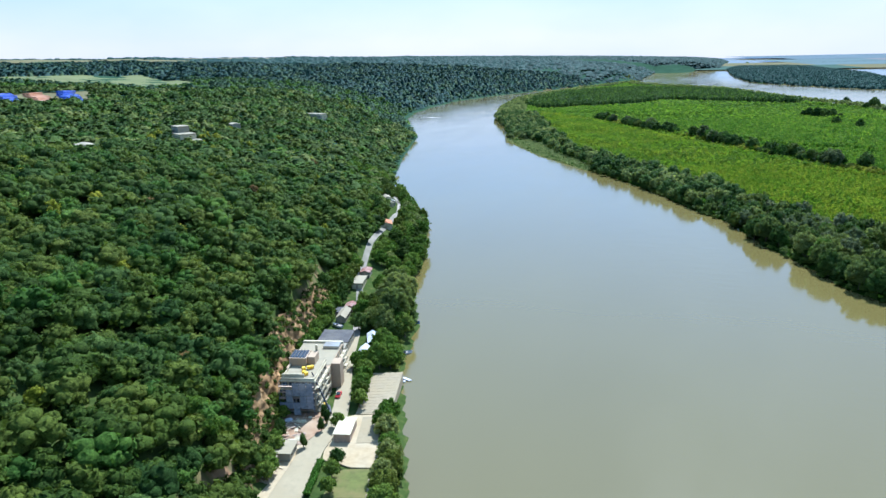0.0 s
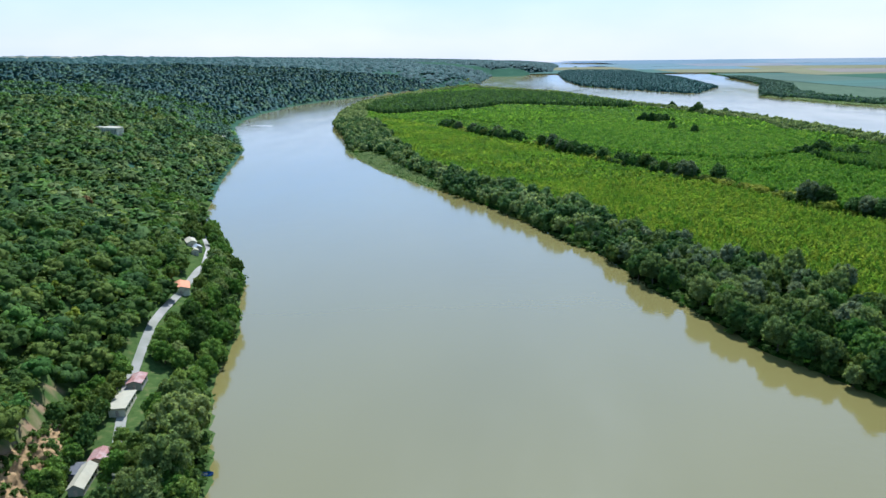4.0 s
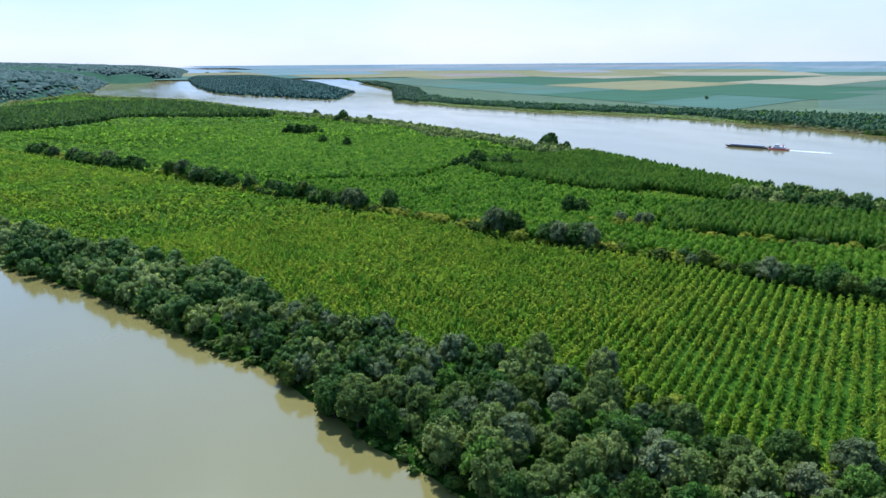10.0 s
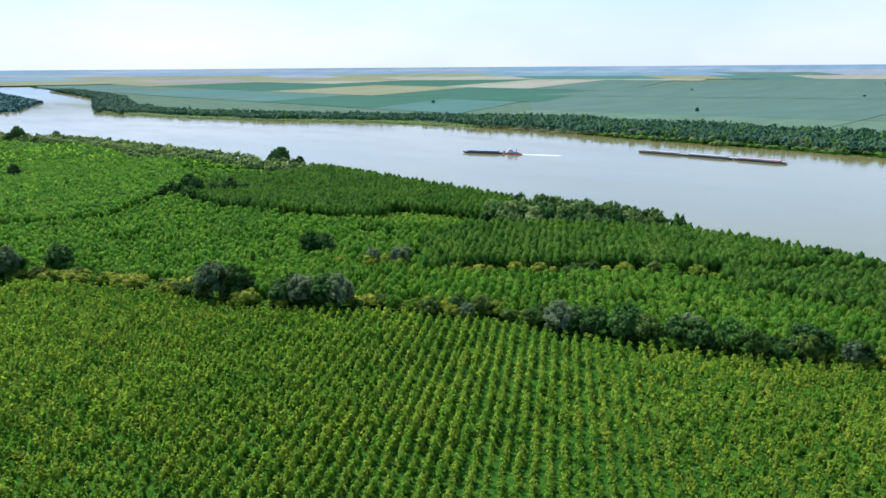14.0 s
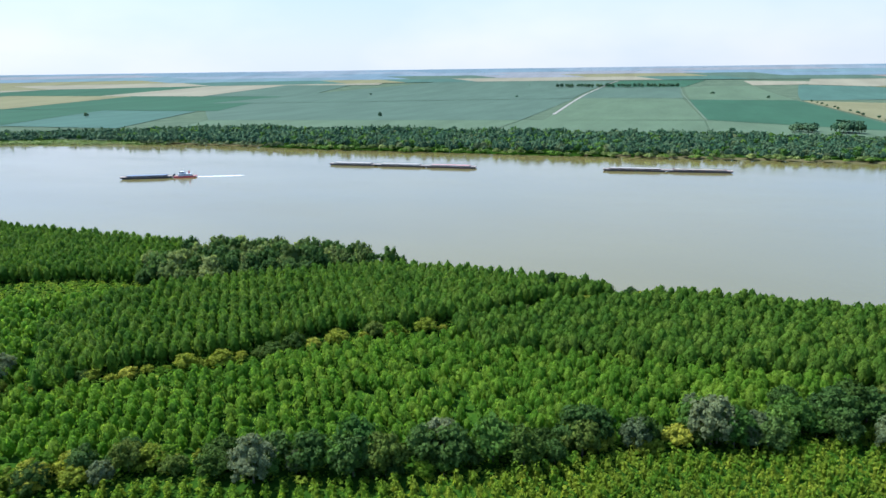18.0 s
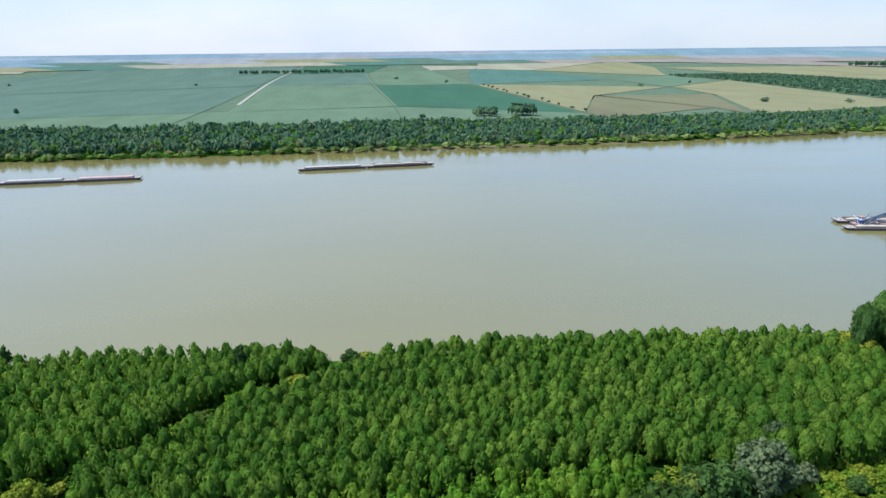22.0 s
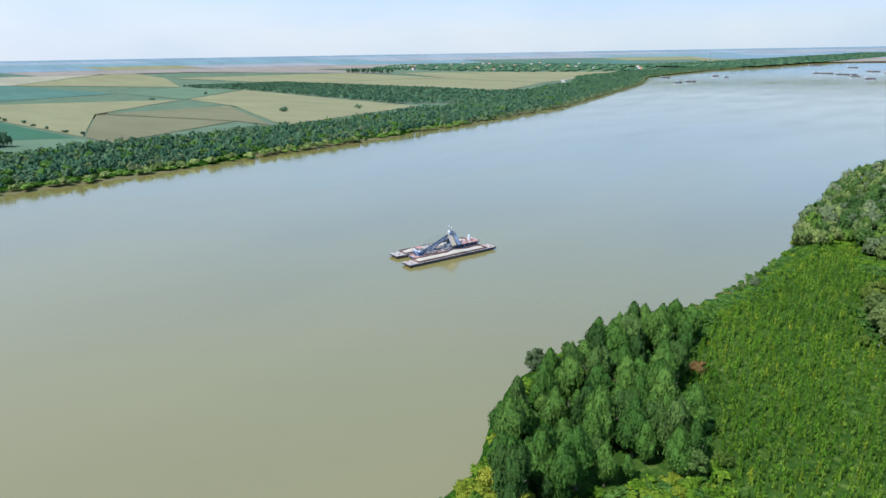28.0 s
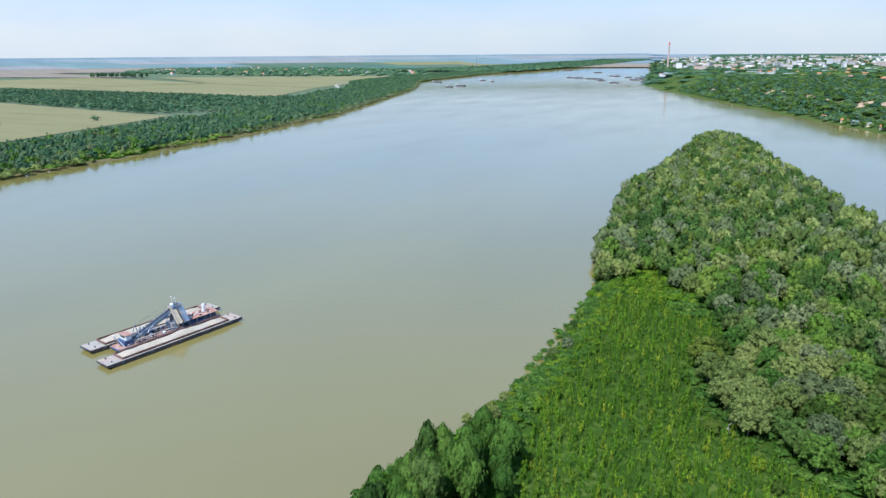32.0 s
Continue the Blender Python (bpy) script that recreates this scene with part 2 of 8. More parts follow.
def water_material():
    m, nt, b = shader("river_water")
    c = ramp(nt, noise_fac(nt, 0.004, 3, (1, 0.4, 1)), [(0.35, (0.118, 0.098, 0.029)), (0.65, (0.136, 0.113, 0.034))])
    nt.links.new(c, b.inputs["Base Color"])
    r = ramp(nt, noise_fac(nt, 0.012, 4, (1, 0.35, 1)), [(0.35, (0.08, 0.08, 0.08)), (0.7, (0.17, 0.17, 0.17))])
    nt.links.new(r, b.inputs["Roughness"])
    b.inputs["IOR"].default_value = 1.76
    # wind ruffles in patches over faint long swirls of the current
    patch = ramp(nt, noise_fac(nt, 0.006, 4, (1, 0.6, 1)), [(0.42, (0.12, 0.12, 0.12)), (0.62, (1, 1, 1))])
    rip = mixrgb(nt, 1.0, noise_fac(nt, 0.4, 3, (1, 0.45, 1)), patch, "MULTIPLY")
    rip = mixrgb(nt, 0.5, rip, noise_fac(nt, 0.03, 4, (1, 0.5, 1)))
    rip = mixrgb(nt, 0.45, rip, mixrgb(nt, 1.0, noise_fac(nt, 0.16, 2, (0.4, 1, 1)), patch, "MULTIPLY"))
    bp = node(nt, "ShaderNodeBump", Strength=0.42, Distance=0.4)
    nt.links.new(rip, bp.inputs["Height"])
    nt.links.new(bp.outputs[0], b.inputs["Normal"])
    return m


WATER = water_material()


def ground_material(name, a, b_, c_, clay=None):
    m, nt, b = shader(name)
    c = ramp(nt, noise_fac(nt, 0.35, 8), [(0.3, a), (0.55, b_), (0.75, c_)])
    c = mixrgb(nt, 0.5, c, ramp(nt, noise_fac(nt, 0.02, 4), [(0.35, (0.7, 0.72, 0.65)), (0.65, (1.25, 1.2, 1.1))]), "MULTIPLY")
    if clay:
        ge = nt.nodes.new("ShaderNodeNewGeometry")
        sp = nt.nodes.new("ShaderNodeSeparateXYZ")
        nt.links.new(ge.outputs["Normal"], sp.inputs[0])
        steep = ramp(nt, sp.outputs[2], [(0.56, (1, 1, 1)), (0.68, (0, 0, 0))])
        earth = ramp(nt, noise_fac(nt, 0.25, 7, (1, 1, 0.25)), [(0.3, (0.22, 0.13, 0.07)), (0.7, clay)])
        c = mixrgb(nt, steep, c, earth)
    nt.links.new(c, b.inputs["Base Color"])
    b.inputs["Roughness"].default_value = 0.95
    b.inputs["Specular IOR Level"].default_value = 0.0
    bp = node(nt, "ShaderNodeBump", Strength=0.5, Distance=0.4)
    nt.links.new(noise_fac(nt, 0.8, 6), bp.inputs["Height"])
    nt.links.new(bp.outputs[0], b.inputs["Normal"])
    return m


# greens darkened to stand for the shade plants throw on each other
G_ISLAND = ground_material("self_shaded_undergrowth", (0.008, 0.022, 0.003), (0.016, 0.040, 0.004), (0.040, 0.080, 0.006))
G_CLEAR = ground_material("rank_meadow", (0.012, 0.028, 0.004), (0.028, 0.052, 0.008), (0.080, 0.098, 0.022))
G_ROWS = ground_material("weedy_plantation_floor", (0.012, 0.034, 0.004), (0.026, 0.060, 0.006), (0.070, 0.110, 0.012))
G_HILL = ground_material("forest_floor", (0.030, 0.050, 0.014), (0.050, 0.075, 0.020), (0.10, 0.095, 0.035), clay=(0.16, 0.13, 0.07))
G_PLAIN = ground_material("meadow", (0.060, 0.086, 0.056), (0.074, 0.098, 0.062), (0.090, 0.108, 0.068))
# floor of the distant slopes, bluish haze put into its greens
G_HAZED_HILL = ground_material("hazed_forest_floor", (0.026, 0.056, 0.034), (0.036, 0.070, 0.042), (0.052, 0.086, 0.050))
G_BED = ground_material("river_bed", (0.07, 0.065, 0.03), (0.09, 0.08, 0.035), (0.12, 0.10, 0.05))

# ---- plan: shores of the two arms of the river ----
ISLAND = [(-290, 3740), (-440, 3000), (-500, 2500), (-520, 2200), (-470, 1790), (-394, 1453), (-300, 1190), (-262, 1050), (-185, 898), (-117, 796),
          (-70, 735), (-24, 662), (17, 576), (36, 548), (54, 487), (78, 429), (90, 397), (108, 374), (135, 335), (170, 260), (215, 150), (265, 20),
          (310, -100), (350, -200), (391, -285), (412, -339), (443, -473), (495, -700), (525, -790), (555, -815), (572, -770), (576, -496), (585, -342),
          (562, -190), (556, -141), (544, -88), (540, -35), (537, 11), (542, 47), (548, 81), (560, 121), (563, 148), (556, 180), (530, 229), (524, 260),
          (528, 300), (533, 360), (535, 440), (540, 520), (545, 600), (548, 700), (552, 830), (556, 1063), (536, 1260), (475, 1670), (295, 2130),
          (118, 2886), (-200, 3350)]
PLAIN = [(2997, -11096), (2340, -5855), (2300, -4200), (2150, -3129), (2040, -2600), (1700, -1960), (1577, -1605), (1333, -955), (1242, -490),
         (1197, -190), (1152, 250), (1142, 600), (1140, 990), (1155, 1250), (1080, 1590), (960, 1830), (856, 2060), (797, 2400), (782, 2560), (1100, 3550),
         (1250, 4600), (1500, 7000), (900, 20000), (40000, 60000), (60000, -60000), (9000, -40000)]
AIT = [(852, 3341), (640, 2800), (600, 2760), (390, 3220), (262, 3650), (208, 4600), (180, 7000), (500, 12000), (1000, 8000), (1000, 5000)]
UPLAND = [(-40, 95), (-68, 160), (-93, 217), (-101, 232), (-114, 285), (-141, 346), (-152, 400), (-166, 431), (-180, 475), (-284, 640), (-350, 824),
          (-430, 1075), (-600, 1426), (-650, 1600), (-690, 1850), (-705, 2100), (-680, 2350), (-620, 2650), (-497, 3140), (-293, 4010), (-400, 6500),
          (120, 7500), (300, 20000), (-40000, 60000), (-60000, -60000), (5000, -30000), (2096, -7347), (1490, -4921), (1006, -2619), (675, -1783),
          (458, -1291), (323, -990), (240, -800), (170, -600), (110, -400), (70, -250), (30, -100)]


def signed(poly, x, y):
    """Distance to the polygon's edge, positive inside."""
    p = np.array(poly, float)
    q = np.roll(p, -1, 0)
    best, inside = np.full(x.shape, 1e12), np.zeros(x.shape, bool)
    for (ax, ay), (bx, by) in zip(p, q):
        ex, ey = bx - ax, by - ay
        t = np.clip(((x - ax) * ex + (y - ay) * ey) / (ex * ex + ey * ey), 0, 1)
        best = np.minimum(best, (x - ax - t * ex) ** 2 + (y - ay - t * ey) ** 2)
        if by != ay:
            inside ^= ((ay > y) != (by > y)) & (x < ex * (y - ay) / (by - ay) + ax)
    return np.where(inside, 1, -1) * np.sqrt(best)


# Past NEAR metres the land is drawn together towards a rim and lifted to the horizon.
CX, CY, NEAR, SPAN = 200.0, 250.0, 2800.0, 1800.0


def draw_in(x, y):
    """From true plan places to built ones: x, y, lift and scale."""
    x, y = np.asarray(x, float), np.asarray(y, float)
    r = np.hypot(x - CX, y - CY) + 1e-6
    o = np.maximum(r - NEAR, 0)
    b = np.where(r > NEAR, NEAR + SPAN * o / (SPAN + 0.955 * o), r)
    k = b / r
    return CX + (x - CX) * k, CY + (y - CY) * k, 126 * (1 - k), k


def draw_out(x, y):
    x, y = np.asarray(x, float), np.asarray(y, float)
    b = np.hypot(x - CX, y - CY) + 1e-6
    s = np.clip((b - NEAR) / SPAN, 0, 1.02)
    r = np.where(b > NEAR, NEAR + SPAN * s / (1 - 0.955 * s), b)
    return CX + (x - CX) * r / b, CY + (y - CY) * r / b, 126 * (1 - b / r)


def wave(x, y, s, seed):
    a = seed * 1.7
    return (np.sin(x / s + a) * np.cos(y / s * 1.13 + a * 2) + 0.5 * np.sin(x / s * 2.3 + y / s * 1.9 + a * 3) + 0.3 * np.sin(y / s * 4.1 - x / s * 3.3 + a)) / 1.8


def height(x, y):
    """The land above the river at true plan places."""
    x, y = np.asarray(x, float), np.asarray(y, float)
    wob = 2.0 * wave(x, y, 9, 1)
    di = signed(ISLAND, x, y) + wob
    dp = signed(PLAIN, x, y) + wob
    da = signed(AIT, x, y)
    du = signed(UPLAND, x, y)
    low = np.maximum(np.maximum(di, dp), da)
    h = np.clip(low * 0.18, -2.5, 1.6)
    h = np.where(low > 9, 1.6 + 0.25 * wave(x, y, 40, 2), h)
    east = np.clip((-250 - y) / 300, 0, 1)
    rise_w = np.interp(du, [-15, 0, 3, 8, 43, 46, 51, 78, 110, 180, 320, 700, 1300, 2200, 3600, 9000],
                       [-2.5, 0, 2.5, 4.1, 4.6, 9, 24, 37, 50, 66, 80, 98, 122, 150, 178, 200])
    far_w = np.interp(du, [-15, 0, 6, 30, 90, 200, 450, 900, 1600, 2600, 4000, 9000], [-2.5, 0, 2, 12, 38, 66, 88, 112, 138, 168, 194, 220])
    rise_e = np.interp(du, [-15, 0, 4, 25, 60, 90, 160, 300, 700, 3000, 9000], [-2.5, 0, 2, 6, 22, 34, 42, 47, 50, 54, 60])
    f = np.clip((y - 285) / 70, 0, 1)
    up = rise_w * (1 - f) + far_w * f
    up = up * (1 - east) + rise_e * east
    g = np.clip((du - np.interp(y, [400, 560], [50, 10])) / 120, 0, 1)
    up = up + g * (5 * wave(x, y, 60, 4) + 9 * wave(x, y, 260, 6) * (1 - 0.5 * east))
    return np.where(du > -12, np.maximum(up, h), h), low, du


def ground_z(x, y):
    """The land's height at built places."""
    tx, ty, lift = draw_out(x, y)
    return height(tx, ty)[0] * (1 - lift / 126) + lift


def link(name, bm_or_mesh, mats, parent=None, label="", smooth=False):
    if isinstance(bm_or_mesh, bmesh.types.BMesh):
        me = bpy.data.meshes.new(name)
        bm_or_mesh.to_mesh(me)
        bm_or_mesh.free()
    else:
        me = bm_or_mesh
    for m in mats if isinstance(mats, (list, tuple)) else [mats]:
        me.materials.append(m)
    if smooth:
        me.polygons.foreach_set("use_smooth", [True] * len(me.polygons))
    ob = new(name, me)
    if parent is not None:
        ob.parent = parent
    if label:
        ob["label"] = label
    return ob


def grid_mesh(name, X, Y, Z):
    n, m = X.shape
    me = bpy.data.meshes.new(name)
    v = np.stack([X, Y, Z], -1).reshape(-1, 3)
    i = np.arange(n * m).reshape(n, m)
    f = np.stack([i[:-1, :-1], i[1:, :-1], i[1:, 1:], i[:-1, 1:]], -1).reshape(-1, 4)
    fill_mesh(me, v, f)
    return me


def fill_mesh(me, v, f):
    k = f.shape[1]
    me.vertices.add(len(v))
    me.vertices.foreach_set("co", np.ascontiguousarray(v, np.float32).ravel())
    me.loops.add(f.size)
    me.loops.foreach_set("vertex_index", np.ascontiguousarray(f, np.int32).ravel())
    me.polygons.add(len(f))
    me.polygons.foreach_set("loop_start", np.arange(0, f.size, k, dtype=np.int32))
    me.update(calc_edges=True)


def spread(lo, hi, step, far_lo, far_hi, grow=1.07):
    mid = list(np.arange(lo, hi + step, step))
    out, s = [mid[-1]], step
    while out[-1] < far_hi:
        s *= grow
        out.append(out[-1] + s)
    back, s = [mid[0]], step
    while back[-1] > far_lo:
        s *= grow
        back.append(back[-1] - s)
    return np.array(back[:0:-1] + mid + out[1:])


gx = spread(-330, 620, 5.5, CX - 4650, CX + 4650)
gy = spread(-330, 700, 5.5, CY - 4650, CY + 4650)
GX, GY = np.meshgrid(gx, gy, indexing="ij")
keep_r = np.hypot(GX - CX, GY - CY)
shrink = np.minimum(1, 4620 / np.maximum(keep_r, 1))
GX, GY = CX + (GX - CX) * shrink, CY + (GY - CY) * shrink
TX, TY, LIFT = draw_out(GX, GY)
GH, _, DU = height(TX, TY)
GH = np.where(GH < -1, GH - 0.5 * LIFT, GH)
ground_me = grid_mesh("ground", GX, GY, GH * (1 - LIFT / 126) + LIFT)
ground = link("ground", ground_me, [G_ISLAND, G_HILL, G_PLAIN, G_BED, G_HAZED_HILL, G_CLEAR, G_ROWS])
TOP = GH.copy()
TOP[:-1, :-1] = np.maximum(np.maximum(GH[:-1, :-1], GH[1:, :-1]), np.maximum(GH[:-1, 1:], GH[1:, 1:]))
LOWEST = np.where((LIFT > 1) & (TOP > 0.3), 0.0, GH)
DU = np.where((LIFT > 1) & (TOP > 8), 1.0, DU)
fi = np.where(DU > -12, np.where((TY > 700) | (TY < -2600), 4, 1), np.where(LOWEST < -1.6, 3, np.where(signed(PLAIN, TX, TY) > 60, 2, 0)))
CLEARING = [(520, 232), (505, 130), (540, 50), (545, -90), (480, -110), (455, 30), (380, 100), (290, 240), (360, 290), (430, 265), (470, 245)]
ROWS_AREA = [(-250, 1300), (-200, 1010), (-80, 800), (40, 610), (110, 430), (200, 240), (280, 190), (420, 320), (470, 440), (418, 568), (309, 728), (402, 958), (230, 1200), (60, 1500)]
fi = np.where((fi == 0) & (signed(ROWS_AREA, TX, TY) > 0), 6, fi)
fi = np.where((fi == 0) & (signed(CLEARING, TX, TY) > 0), 5, fi)
ground_me.polygons.foreach_set("material_index", fi[:-1, :-1].astype(np.int32).ravel())
ground_me.polygons.foreach_set("use_smooth", [True] * len(ground_me.polygons))
tagged(ground, "green river island, wooded upland and flat meadow land", "ground", kind="structure")

WXm, WYm = np.meshgrid(np.linspace(CX - 4600, CX + 4600, 130), np.linspace(CY - 4600, CY + 4600, 130), indexing="ij")
k = np.minimum(1, 4610 / np.maximum(np.hypot(WXm - CX, WYm - CY), 1))
WXm, WYm = CX + (WXm - CX) * k, CY + (WYm - CY) * k
water = link("water", grid_mesh("water", WXm, WYm, draw_out(WXm, WYm)[2]), WATER, smooth=True)
tagged(water, "calm olive-brown river water reflecting the sky", "river", kind="structure")
# ---- vegetation ----
rng = np.random.default_rng(7)


def ball(c, s, seg, rings, r, rough=0.16):
    """A rough rounded lobe, open below."""
    v, f = [], []
    for i in range(rings):
        t = -0.4 + (1.42 if rings == 2 else 1.55) * i / (rings - 1)
        for j in range(seg):
            a = 2 * math.pi * (j + 0.5 * (i % 2)) / seg
            k = 1 + r.uniform(-rough, rough)
            v.append((c[0] + s[0] * k * math.cos(t) * math.cos(a), c[1] + s[1] * k * math.cos(t) * math.sin(a), c[2] + s[2] * k * math.sin(t)))
    for i in range(rings - 1):
        for j in range(seg):
            f.append((i * seg + j, i * seg + (j + 1) % seg, (i + 1) * seg + (j + 1) % seg, (i + 1) * seg + j))
    o = (rings - 1) * seg
    f.append((o, o + 1, o + 2, o + 3))
    if seg == 6:
        f.append((o, o + 3, o + 4, o + 5))
    return np.array(v), np.array(f)


def crown(quads, lobes, seed, leaf, upright=0.0, loose=0.14, seg=4, rings=3, ragged=0.45):
    """A crown about one unit wide and tall: billows over a core, with leaf sprays lying on them.
    upright > 0 gives ascending branches, each billow that much taller than wide."""
    r = np.random.default_rng(seed)
    i = np.arange(lobes)
    a = i * 2.39996 + r.uniform(-0.4, 0.4, lobes)
    if upright:
        f = i / max(1, lobes - 1) if lobes > 1 else np.array([0.6])
        rho = 0.31 * f ** 0.45 * r.uniform(0.8, 1.1, lobes)
        q = (0.155 + 0.06 * f) * (9 / max(lobes, 6)) ** 0.3 * r.uniform(0.85, 1.2, lobes)
        c = np.stack([rho * np.cos(a), rho * np.sin(a), 0.80 - 0.46 * f ** 1.2 + r.uniform(-0.06, 0.06, lobes)], 1)
        s = np.stack([q, q, q * upright], 1)
        core_c, core_s = (0, 0, 0.42), (0.31, 0.31, 0.48)
    else:
        zz = np.clip(1 - 1.4 * (i + 0.5) / lobes + r.uniform(-0.12, 0.12, lobes), -0.45, 0.98)
        ring = np.sqrt(1 - zz * zz)
        q = 0.68 / math.sqrt(lobes) * r.uniform(0.75, 1.25, lobes)
        d = (0.5 - 0.85 * q) * r.uniform(0.86, 1.1, lobes)
        c = np.stack([d * ring * np.cos(a), d * ring * np.sin(a), 0.48 + d * zz], 1)
        s = np.stack([q, q, q * r.uniform(0.75, 1.0, lobes)], 1)
        core_c, core_s = (0, 0, 0.45), (0.5 - 0.9 * q.mean(), 0.5 - 0.9 * q.mean(), 0.5 - 0.8 * q.mean())
    V, Fq, o = [], [], 0
    for cc, ss in [(core_c, core_s)] + list(zip(c, s * 0.84)):
        v, f_ = ball(cc, ss, seg, rings, r)
        V.append(v)
        Fq.append(f_ + o)
        o += len(v)
    if quads:
        area = s[:, 0] * s[:, 2]
        pick = r.choice(lobes, quads, p=area / area.sum())
        out = c[pick] - np.array([0, 0, 0.35])
        out /= np.linalg.norm(out, axis=1)[:, None] + 1e-6
        d = r.normal(size=(quads, 3)) + 0.95 * out
        d[:, 2] += 0.3
        d /= np.linalg.norm(d, axis=1)[:, None]
        p = c[pick] + d * s[pick] * (1 + r.uniform(-0.14, loose, (quads, 1)))
        nrm = d + r.normal(size=(quads, 3)) * ragged
        nrm /= np.linalg.norm(nrm, axis=1)[:, None]
        if upright:
            b = np.array([0, 0, 1.0]) + 0.5 * d + r.normal(size=(quads, 3)) * 0.3
            b -= nrm * (b * nrm).sum(1)[:, None]
            b /= np.linalg.norm(b, axis=1)[:, None] + 1e-6
            t = np.cross(nrm, b)
            w, l = leaf * r.uniform(0.5, 0.9, (quads, 1)), leaf * r.uniform(0.8, 1.5, (quads, 1))
        else:
            t = np.cross(nrm, r.normal(size=(quads, 3)))
            t /= np.linalg.norm(t, axis=1)[:, None]
            b = np.cross(nrm, t)
            w, l = leaf * r.uniform(0.5, 1.3, (quads, 1)), leaf * r.uniform(0.5, 1.3, (quads, 1))
        V.append(np.stack([p - t * w, p - b * l, p + t * w, p + b * l], 1).reshape(-1, 3))
        Fq.append(np.arange(quads * 4).reshape(-1, 4) + o)
    return np.concatenate(V), np.concatenate(Fq)


def ovoid(quads, seed, leaf, rings=4, seg=6):
    """A young poplar's crown: one lumpy egg with a pointed top and ascending sprays."""
    r = np.random.default_rng(seed)
    ph = r.uniform(0, 6.28, 3)

    def radius(z, a):
        return 0.48 * np.sin(np.pi * np.clip(z, 0, 0.985) ** 1.25) ** 0.72 * (1 + 0.16 * np.sin(3 * a + ph[0] + 5 * z) + 0.12 * np.sin(5 * a + ph[1] - 7 * z))

    V, F = [], []
    for i in range(rings):
        z = 0.06 + 0.86 * i / (rings - 1)
        a = 2 * np.pi * (np.arange(seg) + 0.5 * (i % 2)) / seg
        q = 0.86 * radius(z, a) * r.uniform(0.88, 1.1, seg)
        V.append(np.stack([q * np.cos(a), q * np.sin(a), np.full(seg, z)], 1))
        if i:
            o = (i - 1) * seg
            F += [(o + j, o + (j + 1) % seg, o + seg + (j + 1) % seg, o + seg + j) for j in range(seg)]
    o = (rings - 1) * seg
    F.append((o, o + 1, o + 2, o + 3))
    if seg == 6:
        F.append((o, o + 3, o + 4, o + 5))
    z = r.uniform(0.12, 1.0, quads) ** 0.85
    a = r.uniform(0, 6.28, quads)
    q = radius(z, a) * r.uniform(0.82, 1.18, quads) + 0.012
    p = np.stack([q * np.cos(a), q * np.sin(a), z * 0.97], 1)
    nrm = np.stack([np.cos(a), np.sin(a), 0.25 + 0.9 * (z - 0.3)], 1) + r.normal(size=(quads, 3)) * 0.35
    nrm /= np.linalg.norm(nrm, axis=1)[:, None]
    b = np.array([0, 0, 1.0]) + 0.35 * nrm + r.normal(size=(quads, 3)) * 0.25
    b -= nrm * (b * nrm).sum(1)[:, None]
    b /= np.linalg.norm(b, axis=1)[:, None] + 1e-6
    t = np.cross(nrm, b)
    w, l = leaf * r.uniform(0.5, 0.95, (quads, 1)), leaf * r.uniform(0.7, 1.3, (quads, 1))
    V.append(np.stack([p - t * w, p - b * l, p + t * w, p + b * l], 1).reshape(-1, 3))
    F = np.array(F)
    return np.concatenate(V), np.concatenate([F, np.arange(quads * 4).reshape(-1, 4) + rings * seg])


def knob(seed, lobes=1):
    """A coarse clump for far woods."""
    r = np.random.default_rng(seed)
    v, f = [], []
    for j in range(lobes):
        a = r.uniform(0, 6.28)
        cx, cy, sc = (0.0, 0.0, 0.5) if j == 0 else (0.3 * math.cos(a), 0.3 * math.sin(a), 0.34)
        o = sum(len(x) for x in v)
        rings = []
        for zz, rr, n in ((0.0, 0.8, 4), (0.5, 1.0, 4), (0.88, 0.55, 4)):
            th = np.arange(n) * 2 * math.pi / n + r.uniform(0, 2)
            q = rr * sc * r.uniform(0.75, 1.2, n)
            rings.append(np.stack([cx + q * np.cos(th), cy + q * np.sin(th), np.full(n, zz * 2 * sc) + r.uniform(-0.07, 0.07, n)], 1))
        v.append(np.concatenate(rings))
        f += [[o + i * 4 + m, o + i * 4 + (m + 1) % 4, o + i * 4 + 4 + (m + 1) % 4, o + i * 4 + 4 + m] for i in range(2) for m in range(4)]
        f += [[o + 8, o + 9, o + 10, o + 11]]
    return np.concatenate(v), np.array(f)


